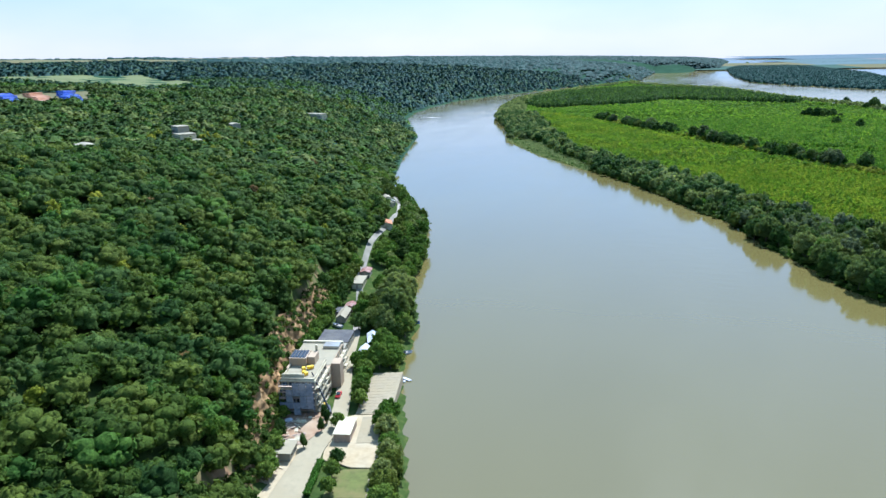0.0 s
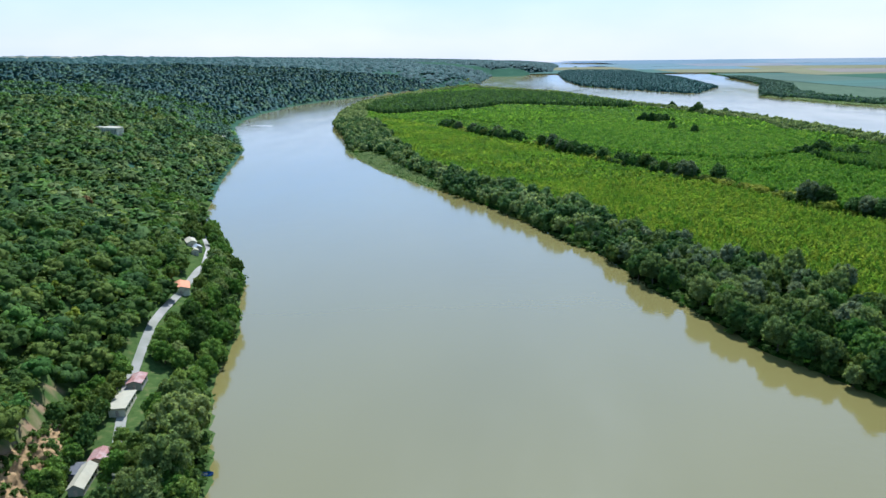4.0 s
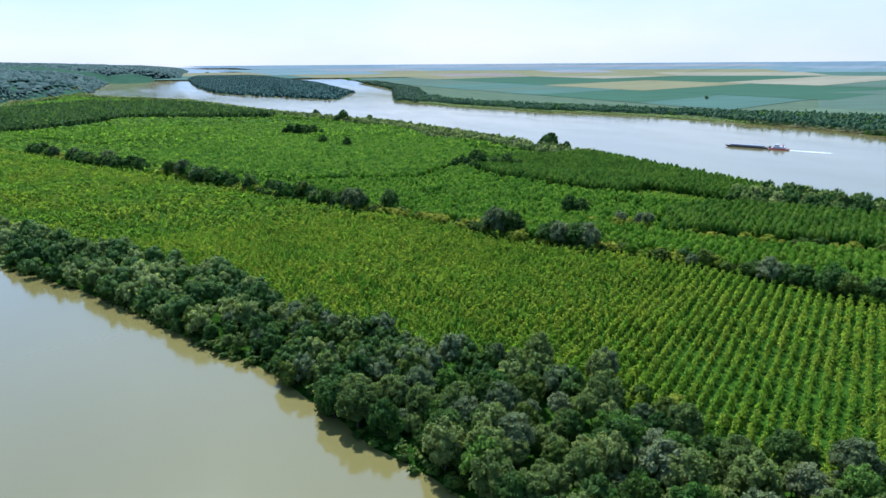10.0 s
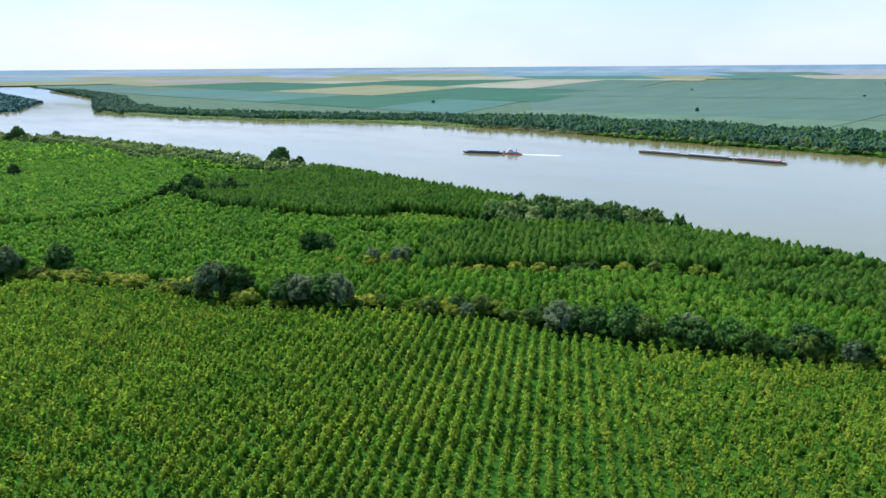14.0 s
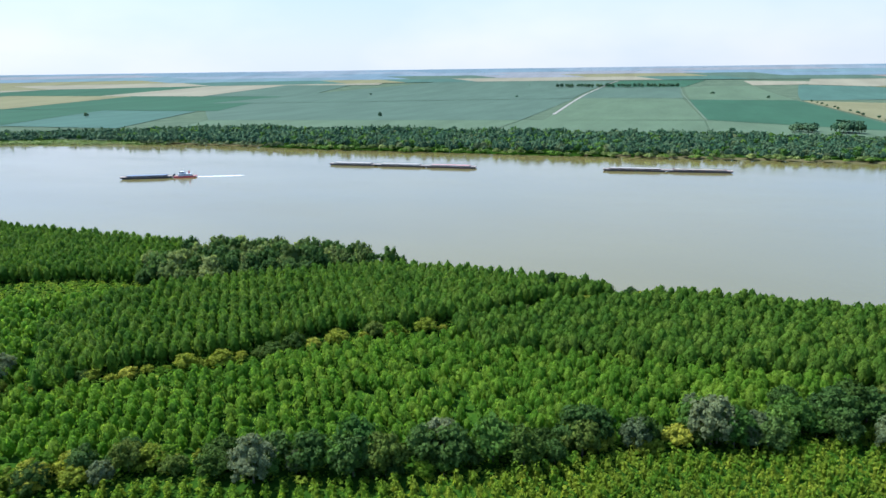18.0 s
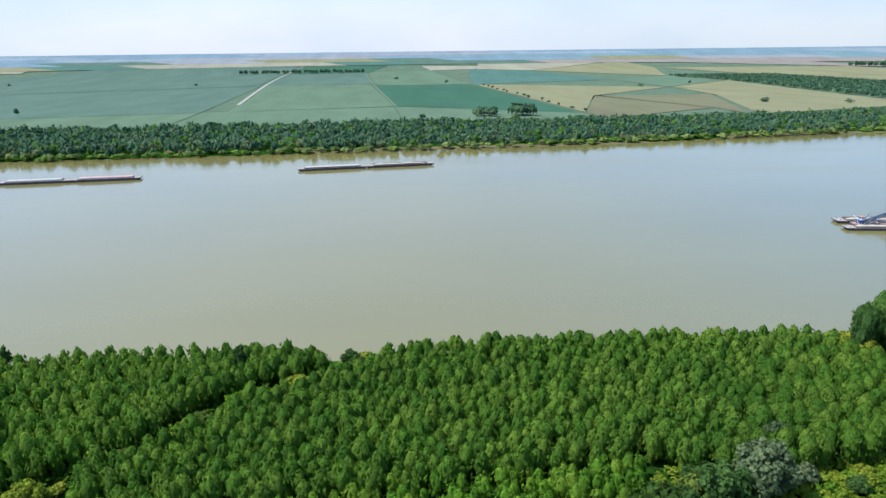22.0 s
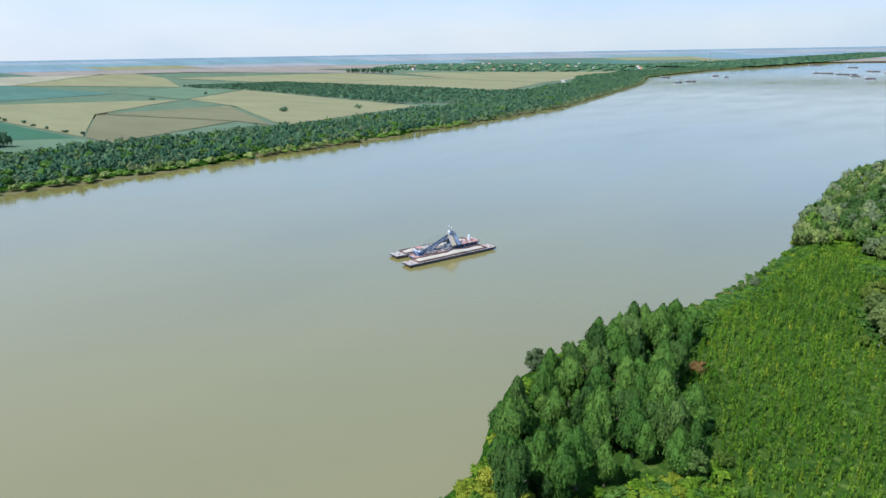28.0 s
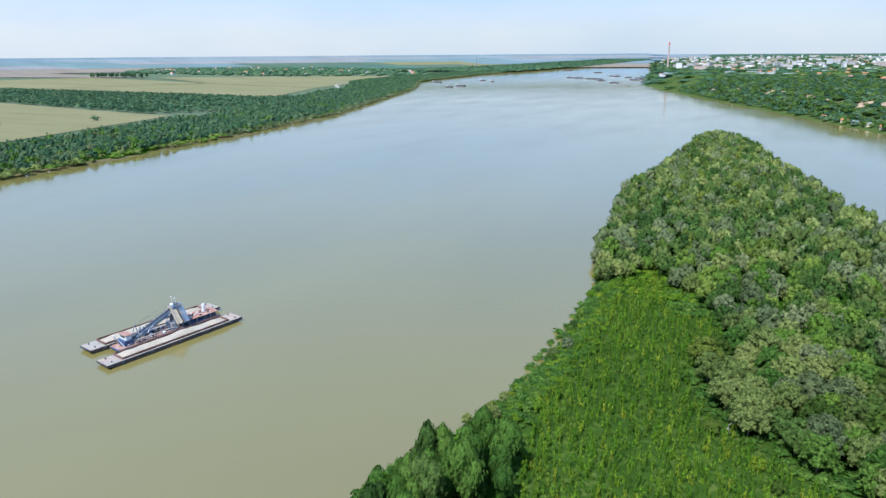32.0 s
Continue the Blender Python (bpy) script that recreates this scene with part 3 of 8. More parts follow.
def sprig(quads, seed, leaf, taper=0.7, wide=0.5, aspect=1.0):
    """A small open crown of leaf sprays alone, about one unit wide and tall."""
    r = np.random.default_rng(seed)
    z = r.uniform(0.08, 1.0, quads) ** 0.85
    a = r.uniform(0, 6.283, quads)
    d = wide * (1 - taper * z) * np.sqrt(r.uniform(0.1, 1.0, quads))
    p = np.stack([d * np.cos(a), d * np.sin(a), z], 1)
    nrm = np.stack([np.cos(a) * 0.6, np.sin(a) * 0.6, np.full(quads, 0.75)], 1) + r.normal(size=(quads, 3)) * 0.45
    nrm /= np.linalg.norm(nrm, axis=1)[:, None]
    t = np.cross(nrm, r.normal(size=(quads, 3)))
    t /= np.linalg.norm(t, axis=1)[:, None]
    b = np.cross(nrm, t)
    w = leaf * r.uniform(0.6, 1.3, (quads, 1)) * (1.15 - 0.5 * z[:, None])
    l = leaf * r.uniform(0.6, 1.3, (quads, 1)) * (1.15 - 0.5 * z[:, None])
    low = np.array([1, 1, 1 / aspect])
    t, b = t * low, b * low
    V = np.stack([p - t * w, p - b * l, p + t * w, p + b * l], 1).reshape(-1, 3)
    return V, np.arange(quads * 4).reshape(-1, 4)


def joined(*kits):
    V, Fq, o = [], [], 0
    for v, f in kits:
        V.append(v)
        Fq.append(f + o)
        o += len(v)
    return np.concatenate(V), np.concatenate(Fq)


KIT = {
    "mid": [crown(190, 13, 30 + i, 0.054) for i in range(6)],
    "low": [crown(52, 7, 50 + i, 0.072) for i in range(8)],
    "hill": [crown(110, 10, 170 + i, 0.054) for i in range(10)],
    "bush": [crown(20, 3, 190 + i, 0.13, rings=2) for i in range(6)],
    "far": [crown(8, 4, 70 + i, 0.11, rings=2) for i in range(6)],
    "hillfar": [crown(10, 5, 60 + i, 0.11, rings=2) for i in range(8)],
    "belt": [crown(16, 5, 75 + i, 0.10, rings=2) for i in range(8)],
    "bump": [ball((0, 0, 0.3), (0.5, 0.5, 0.62), 4, 2, np.random.default_rng(80 + i), 0.25) for i in range(8)],
    "dot": [knob(80 + i, 1) for i in range(5)],
    "young": [joined(ball((0, 0, 0.3), (0.2, 0.2, 0.42), 4, 2, np.random.default_rng(i)), sprig(24, 90 + i, 0.125, 0.62, 0.46, aspect=0.8)) for i in range(8)],
    "young_low": [joined(ball((0, 0, 0.3), (0.24, 0.24, 0.45), 4, 2, np.random.default_rng(i)), sprig(8, 130 + i, 0.22, 0.6, 0.46)) for i in range(6)],
    "row_far": [crown(3, 1, 146 + i, 0.22, upright=1.2, rings=2, loose=0.4) for i in range(6)],
    "row": [ovoid(12, 140 + i, 0.15, 3, 4) for i in range(8)],
    "weed": [sprig(13, 145 + i, 0.20, 0.5, 0.52) for i in range(6)],
    "grove": [crown(5, 3, 150 + i, 0.14, rings=2) for i in range(6)],
    "sapling": [joined(ball((0, 0, 0.25), (0.2, 0.2, 0.45), 4, 2, np.random.default_rng(i)), sprig(15, 120 + i, 0.15, 0.6, 0.48, aspect=0.7)) for i in range(8)],
    "spire": [ovoid(86, 100 + i, 0.075) for i in range(10)],
    "spire_low": [ovoid(34, 110 + i, 0.105, 3, 4) for i in range(10)],
    "block": [(np.array([(x, y, z) for z in (0, 1) for x, y in ((-0.5, -0.5), (0.5, -0.5), (0.5, 0.5), (-0.5, 0.5))]), np.array([(0, 1, 5, 4), (1, 2, 6, 5), (2, 3, 7, 6), (3, 0, 4, 7), (4, 5, 6, 7)]))],
}


def scatter(name, kit, xs, ys, wid, tall, mat, label, category, sink=0.06, z=None, tint=None, kind="stuff"):
    """One mesh of many crowns at built places."""
    xs, ys = np.asarray(xs, float), np.asarray(ys, float)
    n = len(xs)
    if n == 0:
        return None
    z = ground_z(xs, ys) if z is None else z
    wid, tall = np.broadcast_to(wid, (n,)), np.broadcast_to(tall, (n,))
    tint = rng.random(n) if tint is None else tint
    which, turn = rng.integers(0, len(KIT[kit]), n), rng.uniform(0, 6.28, n)
    V, Fq, Tn, base = [], [], [], 0
    for i, (v, f) in enumerate(KIT[kit]):
        s = which == i
        m = int(s.sum())
        if not m:
            continue
        c, sn = np.cos(turn[s])[:, None], np.sin(turn[s])[:, None]
        w = wid[s][:, None]
        X = (v[None, :, 0] * c - v[None, :, 1] * sn) * w + xs[s][:, None]
        Y = (v[None, :, 0] * sn + v[None, :, 1] * c) * w + ys[s][:, None]
        Z = (v[None, :, 2] - sink) * tall[s][:, None] + z[s][:, None]
        V.append(np.stack([X, Y, Z], -1).reshape(-1, 3))
        Fq.append((f[None] + (base + np.arange(m) * len(v))[:, None, None]).reshape(-1, 4))
        Tn.append(np.repeat(tint[s], len(v)))
        base += m * len(v)
    V, Fq, Tn = np.concatenate(V), np.concatenate(Fq), np.concatenate(Tn)
    me = bpy.data.meshes.new(name)
    fill_mesh(me, V, Fq)
    at = me.attributes.new("tint", "FLOAT", "POINT")
    at.data.foreach_set("value", Tn.astype(np.float32))
    ob = link(name, me, mat, smooth=True)
    tagged(ob, label, category, kind=kind)
    return ob


def sown(x0, x1, y0, y1, gap, jitter=0.42):
    """Loose places over a rectangle, about gap apart."""
    gxs, gys = np.meshgrid(np.arange(x0, x1, gap), np.arange(y0, y1, gap))
    gxs = gxs.ravel() + rng.uniform(-jitter, jitter, gxs.size) * gap
    gys = gys.ravel() + rng.uniform(-jitter, jitter, gys.size) * gap
    return gxs, gys


def planted(x0, x1, y0, y1, row_gap, tree_gap, angle, jitter=0.1):
    """Rows of a plantation over a rectangle."""
    cx, cy, h = (x0 + x1) / 2, (y0 + y1) / 2, math.hypot(x1 - x0, y1 - y0) / 2
    u, v = np.meshgrid(np.arange(-h, h, tree_gap), np.arange(-h, h, row_gap))
    u = u.ravel() + rng.uniform(-jitter, jitter, u.size) * tree_gap
    v = v.ravel() + rng.uniform(-jitter, jitter, v.size) * row_gap * 0.6
    a = radians(angle)
    px, py = cx + u * math.cos(a) - v * math.sin(a), cy + u * math.sin(a) + v * math.cos(a)
    s = (px > x0) & (px < x1) & (py > y0) & (py < y1)
    return px[s], py[s]


def line_dist(pts, x, y):
    p = np.array(pts, float)
    best = np.full(np.shape(x), 1e9)
    for (ax, ay), (bx, by) in zip(p[:-1], p[1:]):
        ex, ey = bx - ax, by - ay
        t = np.clip(((x - ax) * ex + (y - ay) * ey) / (ex * ex + ey * ey), 0, 1)
        best = np.minimum(best, np.hypot(x - ax - t * ex, y - ay - t * ey))
    return best


# Plan of the island's woods and plantations.
HEDGE_A = [(-176, 1438), (-78, 1248), (-10, 1154), (80, 978), (137, 872), (190, 790), (212, 752), (236, 690), (292, 620), (314, 577), (325, 538), (340, 494), (362, 460), (374, 434), (392, 391), (410, 365), (428, 330)]
HEDGE_B = [(310, 726), (340, 674), (376, 626), (396, 600), (424, 576), (452, 532), (474, 502), (496, 488), (516, 446), (532, 436)]
YOUNG = [(-330, 1640), (-300, 1400), (-250, 1200), (-200, 1010), (-80, 800), (-10, 690), (40, 610), (80, 520), (110, 430), (150, 340), (200, 240), (280, 190), (330, 230), (420, 320), (405, 362), (388, 388), (368, 432),
         (355, 458), (334, 492), (318, 536), (306, 574), (285, 614), (228, 684), (204, 748), (182, 786), (130, 866), (74, 970), (-16, 1146), (-84, 1240), (-182, 1432)]
SHORT = [(38, 1110), (84, 984), (144, 876), (197, 794), (219, 756), (243, 694), (298, 624), (320, 580), (332, 540), (347, 497), (369, 462), (381, 437), (399, 395), (416, 368), (445, 350),
         (470, 440), (448, 524), (418, 568), (390, 592), (368, 620), (337, 662), (387, 716), (452, 722), (390, 826), (344, 942), (346, 1036), (260, 960), (141, 1003)]
TALL_N = [(348, 944), (394, 828), (459, 722), (530, 735), (545, 760), (548, 1040), (440, 1060), (390, 1060), (350, 1040)]
TALL_M = [(342, 664), (390, 716), (456, 716), (470, 690), (530, 600), (538, 570), (531, 470), (520, 452), (502, 494), (480, 508), (458, 538), (430, 582), (402, 606), (382, 632)]
TALL_W = [(33, 1122), (141, 1011), (260, 969), (343, 1046), (392, 1070), (450, 1290), (240, 1420), (60, 1390), (-60, 1290)]
OLD_STAND = [(-344, 1711), (-184, 1828), (-60, 2090), (259, 1926), (300, 2130), (118, 2600), (-200, 2900), (-430, 2500), (-450, 1900)]
WILLOW_SCRUB = [(390, 1720), (450, 1500), (420, 1330), (470, 1270), (530, 1280), (505, 1560), (440, 1780)]
TALL_E = [(455, 530), (474, 497), (496, 482), (514, 440), (528, 425), (530, 370), (525, 300), (520, 262), (512, 245), (470, 240), (440, 262), (432, 330), (445, 352), (440, 420), (430, 500)]
SAPLING = [(512, 128), (522, 90), (530, 50), (530, 10), (533, -30), (538, -80), (530, -104), (512, -110), (496, -60), (480, -62), (470, -36), (484, 5), (468, 40), (445, 56), (405, 90),
           (330, 160), (300, 240), (360, 285), (430, 262), (462, 234), (474, 190), (490, 150)]
GLADE = [(462, 236), (512, 240), (520, 222), (500, 200), (478, 190)]
CLUMP = [(505, 238), (529, 222), (545, 187), (551, 150), (550, 118), (540, 92), (526, 84), (520, 105), (512, 130), (492, 152), (480, 180), (492, 205)]

SOUTH_SHORE = [(-470, 1790), (-394, 1453), (-300, 1190), (-185, 898), (-117, 796), (-24, 662), (54, 487), (90, 397), (135, 335), (215, 150), (310, -100)]


def belt_width(y):
    return np.interp(y, [-60, 250, 420, 560, 800, 1100, 1500], [60, 58, 74, 59, 50, 62, 90])


def SPIT(y):
    """Depth of the bare reed bank along the shore."""
    return np.interp(y, [770, 820, 900, 1000, 1060, 1090], [4, 16, 26, 34, 26, 6])


# Woods along the island's southern shore.
bx, by = sown(-420, 360, -60, 1500, 8.2)
d = signed(ISLAND, bx, by)
wid_belt = belt_width(by)
south_side = line_dist(SOUTH_SHORE, bx, by)
keep = (d > -1.5) & (south_side < wid_belt * (1 + 0.22 * wave(bx, by, 26, 5))) & ~((bx < -95) & (by > 770) & (by < 1090) & (d < SPIT(by)))
bx, by = bx[keep], by[keep]
dist = np.hypot(bx - 0, by - 280)
near = dist < 330
size = rng.choice([0.62, 0.8, 0.95, 1.1, 1.3], len(bx)) * rng.uniform(0.9, 1.1, len(bx))
thing_spots = list(zip(bx[near], by[near], size[near]))
s = ~near
half = rng.random(len(bx)) < 0.4
for sel, mat, nm in ((s & half, LEAF_WILLOW, "willow_wood"), (s & ~half, LEAF_DARK, "shore_wood")):
    scatter(nm, "low", bx[sel], by[sel], 10.5 * size[sel], 12.5 * size[sel], mat, "grey-green willows and dark poplars crowding the island shore", "trees")

# The spit of reeds.
rx, ry = sown(-330, -80, 760, 1220, 2.6)
d = signed(ISLAND, rx, ry)
s = (d > -3.5) & (d < SPIT(ry) + 3) & (rng.random(len(rx)) < 0.8) & (rx < -95) & (ry > 772) & (ry < 1088) & ~((np.hypot(rx + 246, ry - 1050) < 11) & (d > 3))
scatter("reeds", "weed", rx[s], ry[s], 3.6, 1.9 * rng.uniform(0.5, 1.3, int(s.sum())), LEAF_REED, "pale green reeds on a low spit in the river", "reeds")
# Reed and grass bank below the woods of the plain upstream.
rx, ry = sown(780, 1170, 1290, 2560, 6.0)
d = signed(PLAIN, rx, ry)
s = (d > -2) & (d < 46 + 25 * wave(rx, ry, 70, 2)) & (rng.random(len(rx)) < 0.85)
ux, uy, ul, uk = draw_in(rx[s], ry[s])
scatter("reeds", "weed", ux, uy, 9.5 * uk, 2.6 * uk, LEAF_REED, "pale green reed bank below the far woods", "reeds", tint=rng.uniform(0.0, 0.5, int(s.sum())))

# Young plantation in rows.
px, py = planted(-340, 425, 190, 1650, 4.75, 2.3, 35, 0.2)
s = (signed(YOUNG, px, py) > 1.5) & (line_dist(SOUTH_SHORE, px, py) > belt_width(py) * (1 + 0.22 * wave(px, py, 26, 5)) + 1) & (rng.random(len(px)) > 0.05)
px, py = px[s], py[s]
low_part = np.hypot(px - 100, py - 400) > 420
g = rng.uniform(0.7, 1.25, len(px)) * (1 + 0.2 * wave(px, py, 35, 3))
low_keep = low_part & (rng.random(len(px)) < 0.65)
for sel, kit, wd in ((~low_part, "young", 4.7), (low_keep, "young_low", 5.2)):
    scatter("young_poplar_rows", kit, px[sel], py[sel], wd * g[sel], 5.2 * g[sel], LEAF_YOUNG, "bright green young poplars planted in rows", "plantation",
            tint=np.clip(0.42 + 0.4 * wave(px[sel], py[sel], 33, 14) + rng.uniform(-0.3, 0.3, int(sel.sum())), 0.02, 0.98))

# Medium plantation behind the first hedge.
px, py = planted(20, 480, 340, 1260, 5.0, 4.2, 35, 0.3)
thin = wave(px, py, 22, 9)
s = (signed(SHORT, px, py) > 2.5) & (rng.random(len(px)) > 0.06 + 0.35 * (thin > 0.35))
px, py = px[s], py[s]
g = rng.uniform(0.75, 1.2, len(px))
nearer = np.hypot(px - 200, py - 430) < 330
scatter("poplar_plantation", "spire_low", px[nearer], py[nearer], 5.3 * g[nearer], 7.8 * g[nearer], LEAF_HALF, "half-grown green poplars in rows", "plantation")
scatter("poplar_plantation", "row", px[~nearer], py[~nearer], 5.2 * g[~nearer], 7.0 * g[~nearer], LEAF_HALF, "half-grown green poplars in rows", "plantation")

COPSE = [(466, 722), (470, 692), (494, 664), (517, 630), (530, 606), (543, 590), (549, 640), (552, 700), (530, 735), (490, 738)]
WILD_GLADE = [(444, 812), (462, 776), (468, 730), (466, 712), (446, 706), (424, 735), (403, 762), (415, 800)]
# Tall plantations by the northern shore.
for poly, box in ((TALL_N, (340, 560, 715, 1065)), (TALL_M, (335, 545, 445, 720)), (TALL_E, (425, 540, 230, 540))):
    px, py = planted(*box, 5.0, 4.7, 35, 0.35)
    s = signed(poly, px, py) > 0
    wild = (signed(COPSE, px, py) > -1) | (signed(WILD_GLADE, px, py) > -1)
    s &= ~wild
    px, py = px[s], py[s]
    g = rng.uniform(0.85, 1.15, len(px))
    if poly is TALL_E:
        order = np.argsort(np.hypot(px - 430, py - 262))
        single_spots = list(zip(px[order[:150]], py[order[:150]], g[order[:150]]))
        px, py, g = px[order[150:]], py[order[150:]], g[order[150:]]
    close = np.hypot(px - 380, py - 340) < 215
    scatter("poplar_plantation", "spire", px[close], py[close], 6.4 * g[close], 12.0 * g[close], LEAF_POPLAR, "tall green poplars in close rows by the river", "plantation")
    scatter("poplar_plantation", "spire_low", px[~close], py[~close], 6.4 * g[~close], 11.6 * g[~close], LEAF_POPLAR, "tall green poplars in close rows by the river", "plantation")
px, py = sown(455, 560, 580, 745, 8.4)
s = signed(COPSE, px, py) > -2
px, py = px[s], py[s]
dk = rng.random(len(px)) < 0.6
for sel, mat in ((dk, LEAF_DARK), (~dk, LEAF_WILLOW)):
    k_ = rng.uniform(0.65, 1.2, int(sel.sum()))
    scatter("wild_copse", "mid", px[sel], py[sel], 12.0 * k_, 17.0 * k_, mat, "dark and grey-green wild trees between the plantations", "trees")
px, py = sown(398, 475, 700, 820, 3.2)
s = (signed(WILD_GLADE, px, py) > -2) & (rng.random(len(px)) < 0.85)
k_ = rng.uniform(0.4, 1.4, int(s.sum()))
scatter("undergrowth", "weed", px[s], py[s], 4.6 * k_, 2.6 * k_, LEAF_YOUNG, "rank bright green vines on a small clearing", "undergrowth")

px, py = planted(-70, 460, 960, 1430, 5.6, 5.4, 35, 0.3)
s = signed(TALL_W, px, py) > 0
g = rng.uniform(0.8, 1.2, len(px))
scatter("poplar_plantation", "row", px[s], py[s], 7.0 * g[s], 9.0 * g[s], LEAF_HALF, "green poplars in a close block upstream", "plantation")
px, py = sown(385, 540, 1260, 1790, 8.6)
s = signed(WILLOW_SCRUB, px, py) > 0
hs = rng.random(len(px)) < 0.3
for sel, mat in ((s & hs, LEAF_DARK), (s & ~hs, LEAF_WILLOW)):
    k_ = rng.uniform(0.6, 1.2, int(sel.sum()))
    scatter("wild_copse", "hillfar", px[sel], py[sel], 11.0 * k_, 9.0 * k_, mat, "grey-green willow scrub by the northern shore", "trees")

# Far plantations of the island.
for y0, y1, gap_, wd in ((1000, 1800, 7.5, 8.8), (1800, 3400, 12.0, 14.0)):
    px, py = planted(-480, 640, y0, y1, gap_, gap_ * 0.9, 35, 0.4)
    s = (signed(ISLAND, px, py) > 60)
    for poly in (YOUNG, SHORT, TALL_N, TALL_W, WILLOW_SCRUB):
        s &= signed(poly, px, py) < 0
    px, py = px[s], py[s]
    block = np.floor((px * 0.82 + py * 0.57) / 260) * 3 + np.floor((-px * 0.57 + py * 0.82) / 180)
    tallness = np.array([0.55, 0.75, 0.95])[(block.astype(int) * 7 // 2) % 3]
    old = signed(OLD_STAND, px, py) > 0
    for lab, sel, mat in (("dense dark poplar stand on the island", old, LEAF_DARK), ("green poplar blocks on the far part of the island", ~old, LEAF_HALF)):
        hh = np.where(old[sel], 17.0, 8.5 * tallness[sel]) * rng.uniform(0.85, 1.2, int(sel.sum()))
        scatter("far_plantation", "row_far", px[sel], py[sel], wd, hh, mat, lab, "plantation")
px, py = sown(-560, 640, 1050, 3700, 12)
di_ = signed(ISLAND, px, py)
s = (di_ > 0) & (di_ < 62)
scatter("shore_wood", "far", px[s], py[s], 13, 12 * rng.uniform(0.7, 1.2, int(s.sum())), LEAF_WILLOW, "grey-green woods round the far island shore", "trees")

# Saplings on the eastern clearing.
px, py = planted(290, 545, -120, 295, 3.0, 2.3, 60, 0.55)
s = (signed(SAPLING, px, py) > 1) & (signed(CLUMP, px, py) < -2) & (rng.random(len(px)) > 0.14 + 0.25 * (wave(px, py, 14, 6) > 0.45))
px, py = px[s], py[s]
g = rng.uniform(0.55, 1.35, len(px))
for lo, hi, mat in ((0, 0.4, LEAF_POPLAR), (0.4, 0.8, LEAF_HALF), (0.8, 1.01, LEAF_YOUNG)):
    u = (rng.random(len(px)) if lo == 0 else u)
    sel = (u >= lo) & (u < hi)
    scatter("sapling_field", "sapling", px[sel], py[sel], 2.35 * g[sel], 4.6 * g[sel], mat, "low green saplings on a clearing", "plantation")

# Woods of the island's eastern end.
px, py = sown(180, 600, -830, 260, 9.2)
d = signed(ISLAND, px, py)
s = (d > -1) & (signed(SAPLING, px, py) < -2) & (signed(CLUMP, px, py) < -2) & (signed(TALL_E, px, py) < 0) & (signed(GLADE, px, py) < 0)
s &= (py < -92) | (px < 488 - 0.0 * py) | (d < 7)
s &= ~((py > 140) & (px > 300)) & ~((px < 330) & (py > 60))
s &= ~((px > 505) & (py > -92) & (d < 7) & (rng.random(len(px)) < 0.5))
px, py = px[s], py[s]
size = rng.uniform(0.7, 1.2, len(px))
size = np.where((px > 500) & (py > -92), size * 0.4, size)
nr = (np.hypot(px - 455, py - 270) < 420)
east_spots = list(zip(px[nr], py[nr], size[nr]))
far_e = ~nr
h1 = rng.random(len(px))
for sel, mat in ((far_e & (h1 < 0.35), LEAF_WILLOW), (far_e & (h1 >= 0.35) & (h1 < 0.6), LEAF_SILVER), (far_e & (h1 >= 0.6) & (h1 < 0.75), LEAF_HILL), (far_e & (h1 >= 0.75), LEAF_DARK)):
    scatter("island_wood", "low", px[sel], py[sel], 10.5 * size[sel], 15 * size[sel], mat, "dense grey-green wood on the island's tip", "trees")

# Belt of woods along the plain's shore.
bx, by = sown(700, 2600, -4200, 2700, 11)
d = signed(PLAIN, bx, by)
wide = np.interp(by, [-3000, -1200, -300, 300, 900, 1400, 1900, 2600], [330, 250, 240, 310, 300, 260, 190, 170])
s = (d > 1) & (d < wide * (1 + 0.1 * wave(bx, by, 90, 5))) & (rng.random(len(bx)) < 0.9) & ~((by > 1350) & (d < 40 + 25 * wave(bx, by, 70, 2)))
bx, by, d = bx[s], by[s], d[s]
ux, uy, ul, uk = draw_in(bx, by)
size = rng.uniform(0.7, 1.2, len(bx)) * uk
closer = (np.hypot(bx - 1150, by - 250) < 800) & ((d < 70) | (rng.random(len(bx)) < 0.3))
grown = np.where((by > 500) & (by < 1400), 1.2, 1.0) * (1 + 0.18 * wave(bx, by, 45, 3))
low_bank = d < 17
hue = rng.random(len(bx)) + 0.3 * wave(bx, by, 60, 7)
pale = low_bank & closer & (rng.random(len(bx)) < 0.45)
for sel, mat, kit, nm, hh in ((low_bank & closer & ~pale, LEAF_WILLOW, "low", "willow_belt", 8), (pale, LEAF_BANK, "low", "willow_belt", 6), (~low_bank & closer & (hue < 0.22), LEAF_CLUMP, "belt", "shore_belt", 12.5), (~low_bank & closer & (hue >= 0.22) & (hue < 0.85), LEAF_HAZED, "belt", "shore_belt", 13),
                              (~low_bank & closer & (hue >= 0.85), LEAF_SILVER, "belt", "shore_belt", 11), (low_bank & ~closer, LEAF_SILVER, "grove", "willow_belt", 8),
                              (~low_bank & ~closer & (hue < 0.9), LEAF_HAZED, "grove", "shore_belt", 12.5), (~low_bank & ~closer & (hue >= 0.9), LEAF_CLUMP, "grove", "shore_belt", 11.5)):
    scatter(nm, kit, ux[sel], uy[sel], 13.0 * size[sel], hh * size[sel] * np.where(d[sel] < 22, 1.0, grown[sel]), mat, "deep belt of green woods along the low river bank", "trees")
px, py = sown(1900, 4200, -12500, -4150, 52)
d = signed(PLAIN, px, py)
s = (d > 2) & (d < 900) & (rng.random(len(px)) < 0.85)
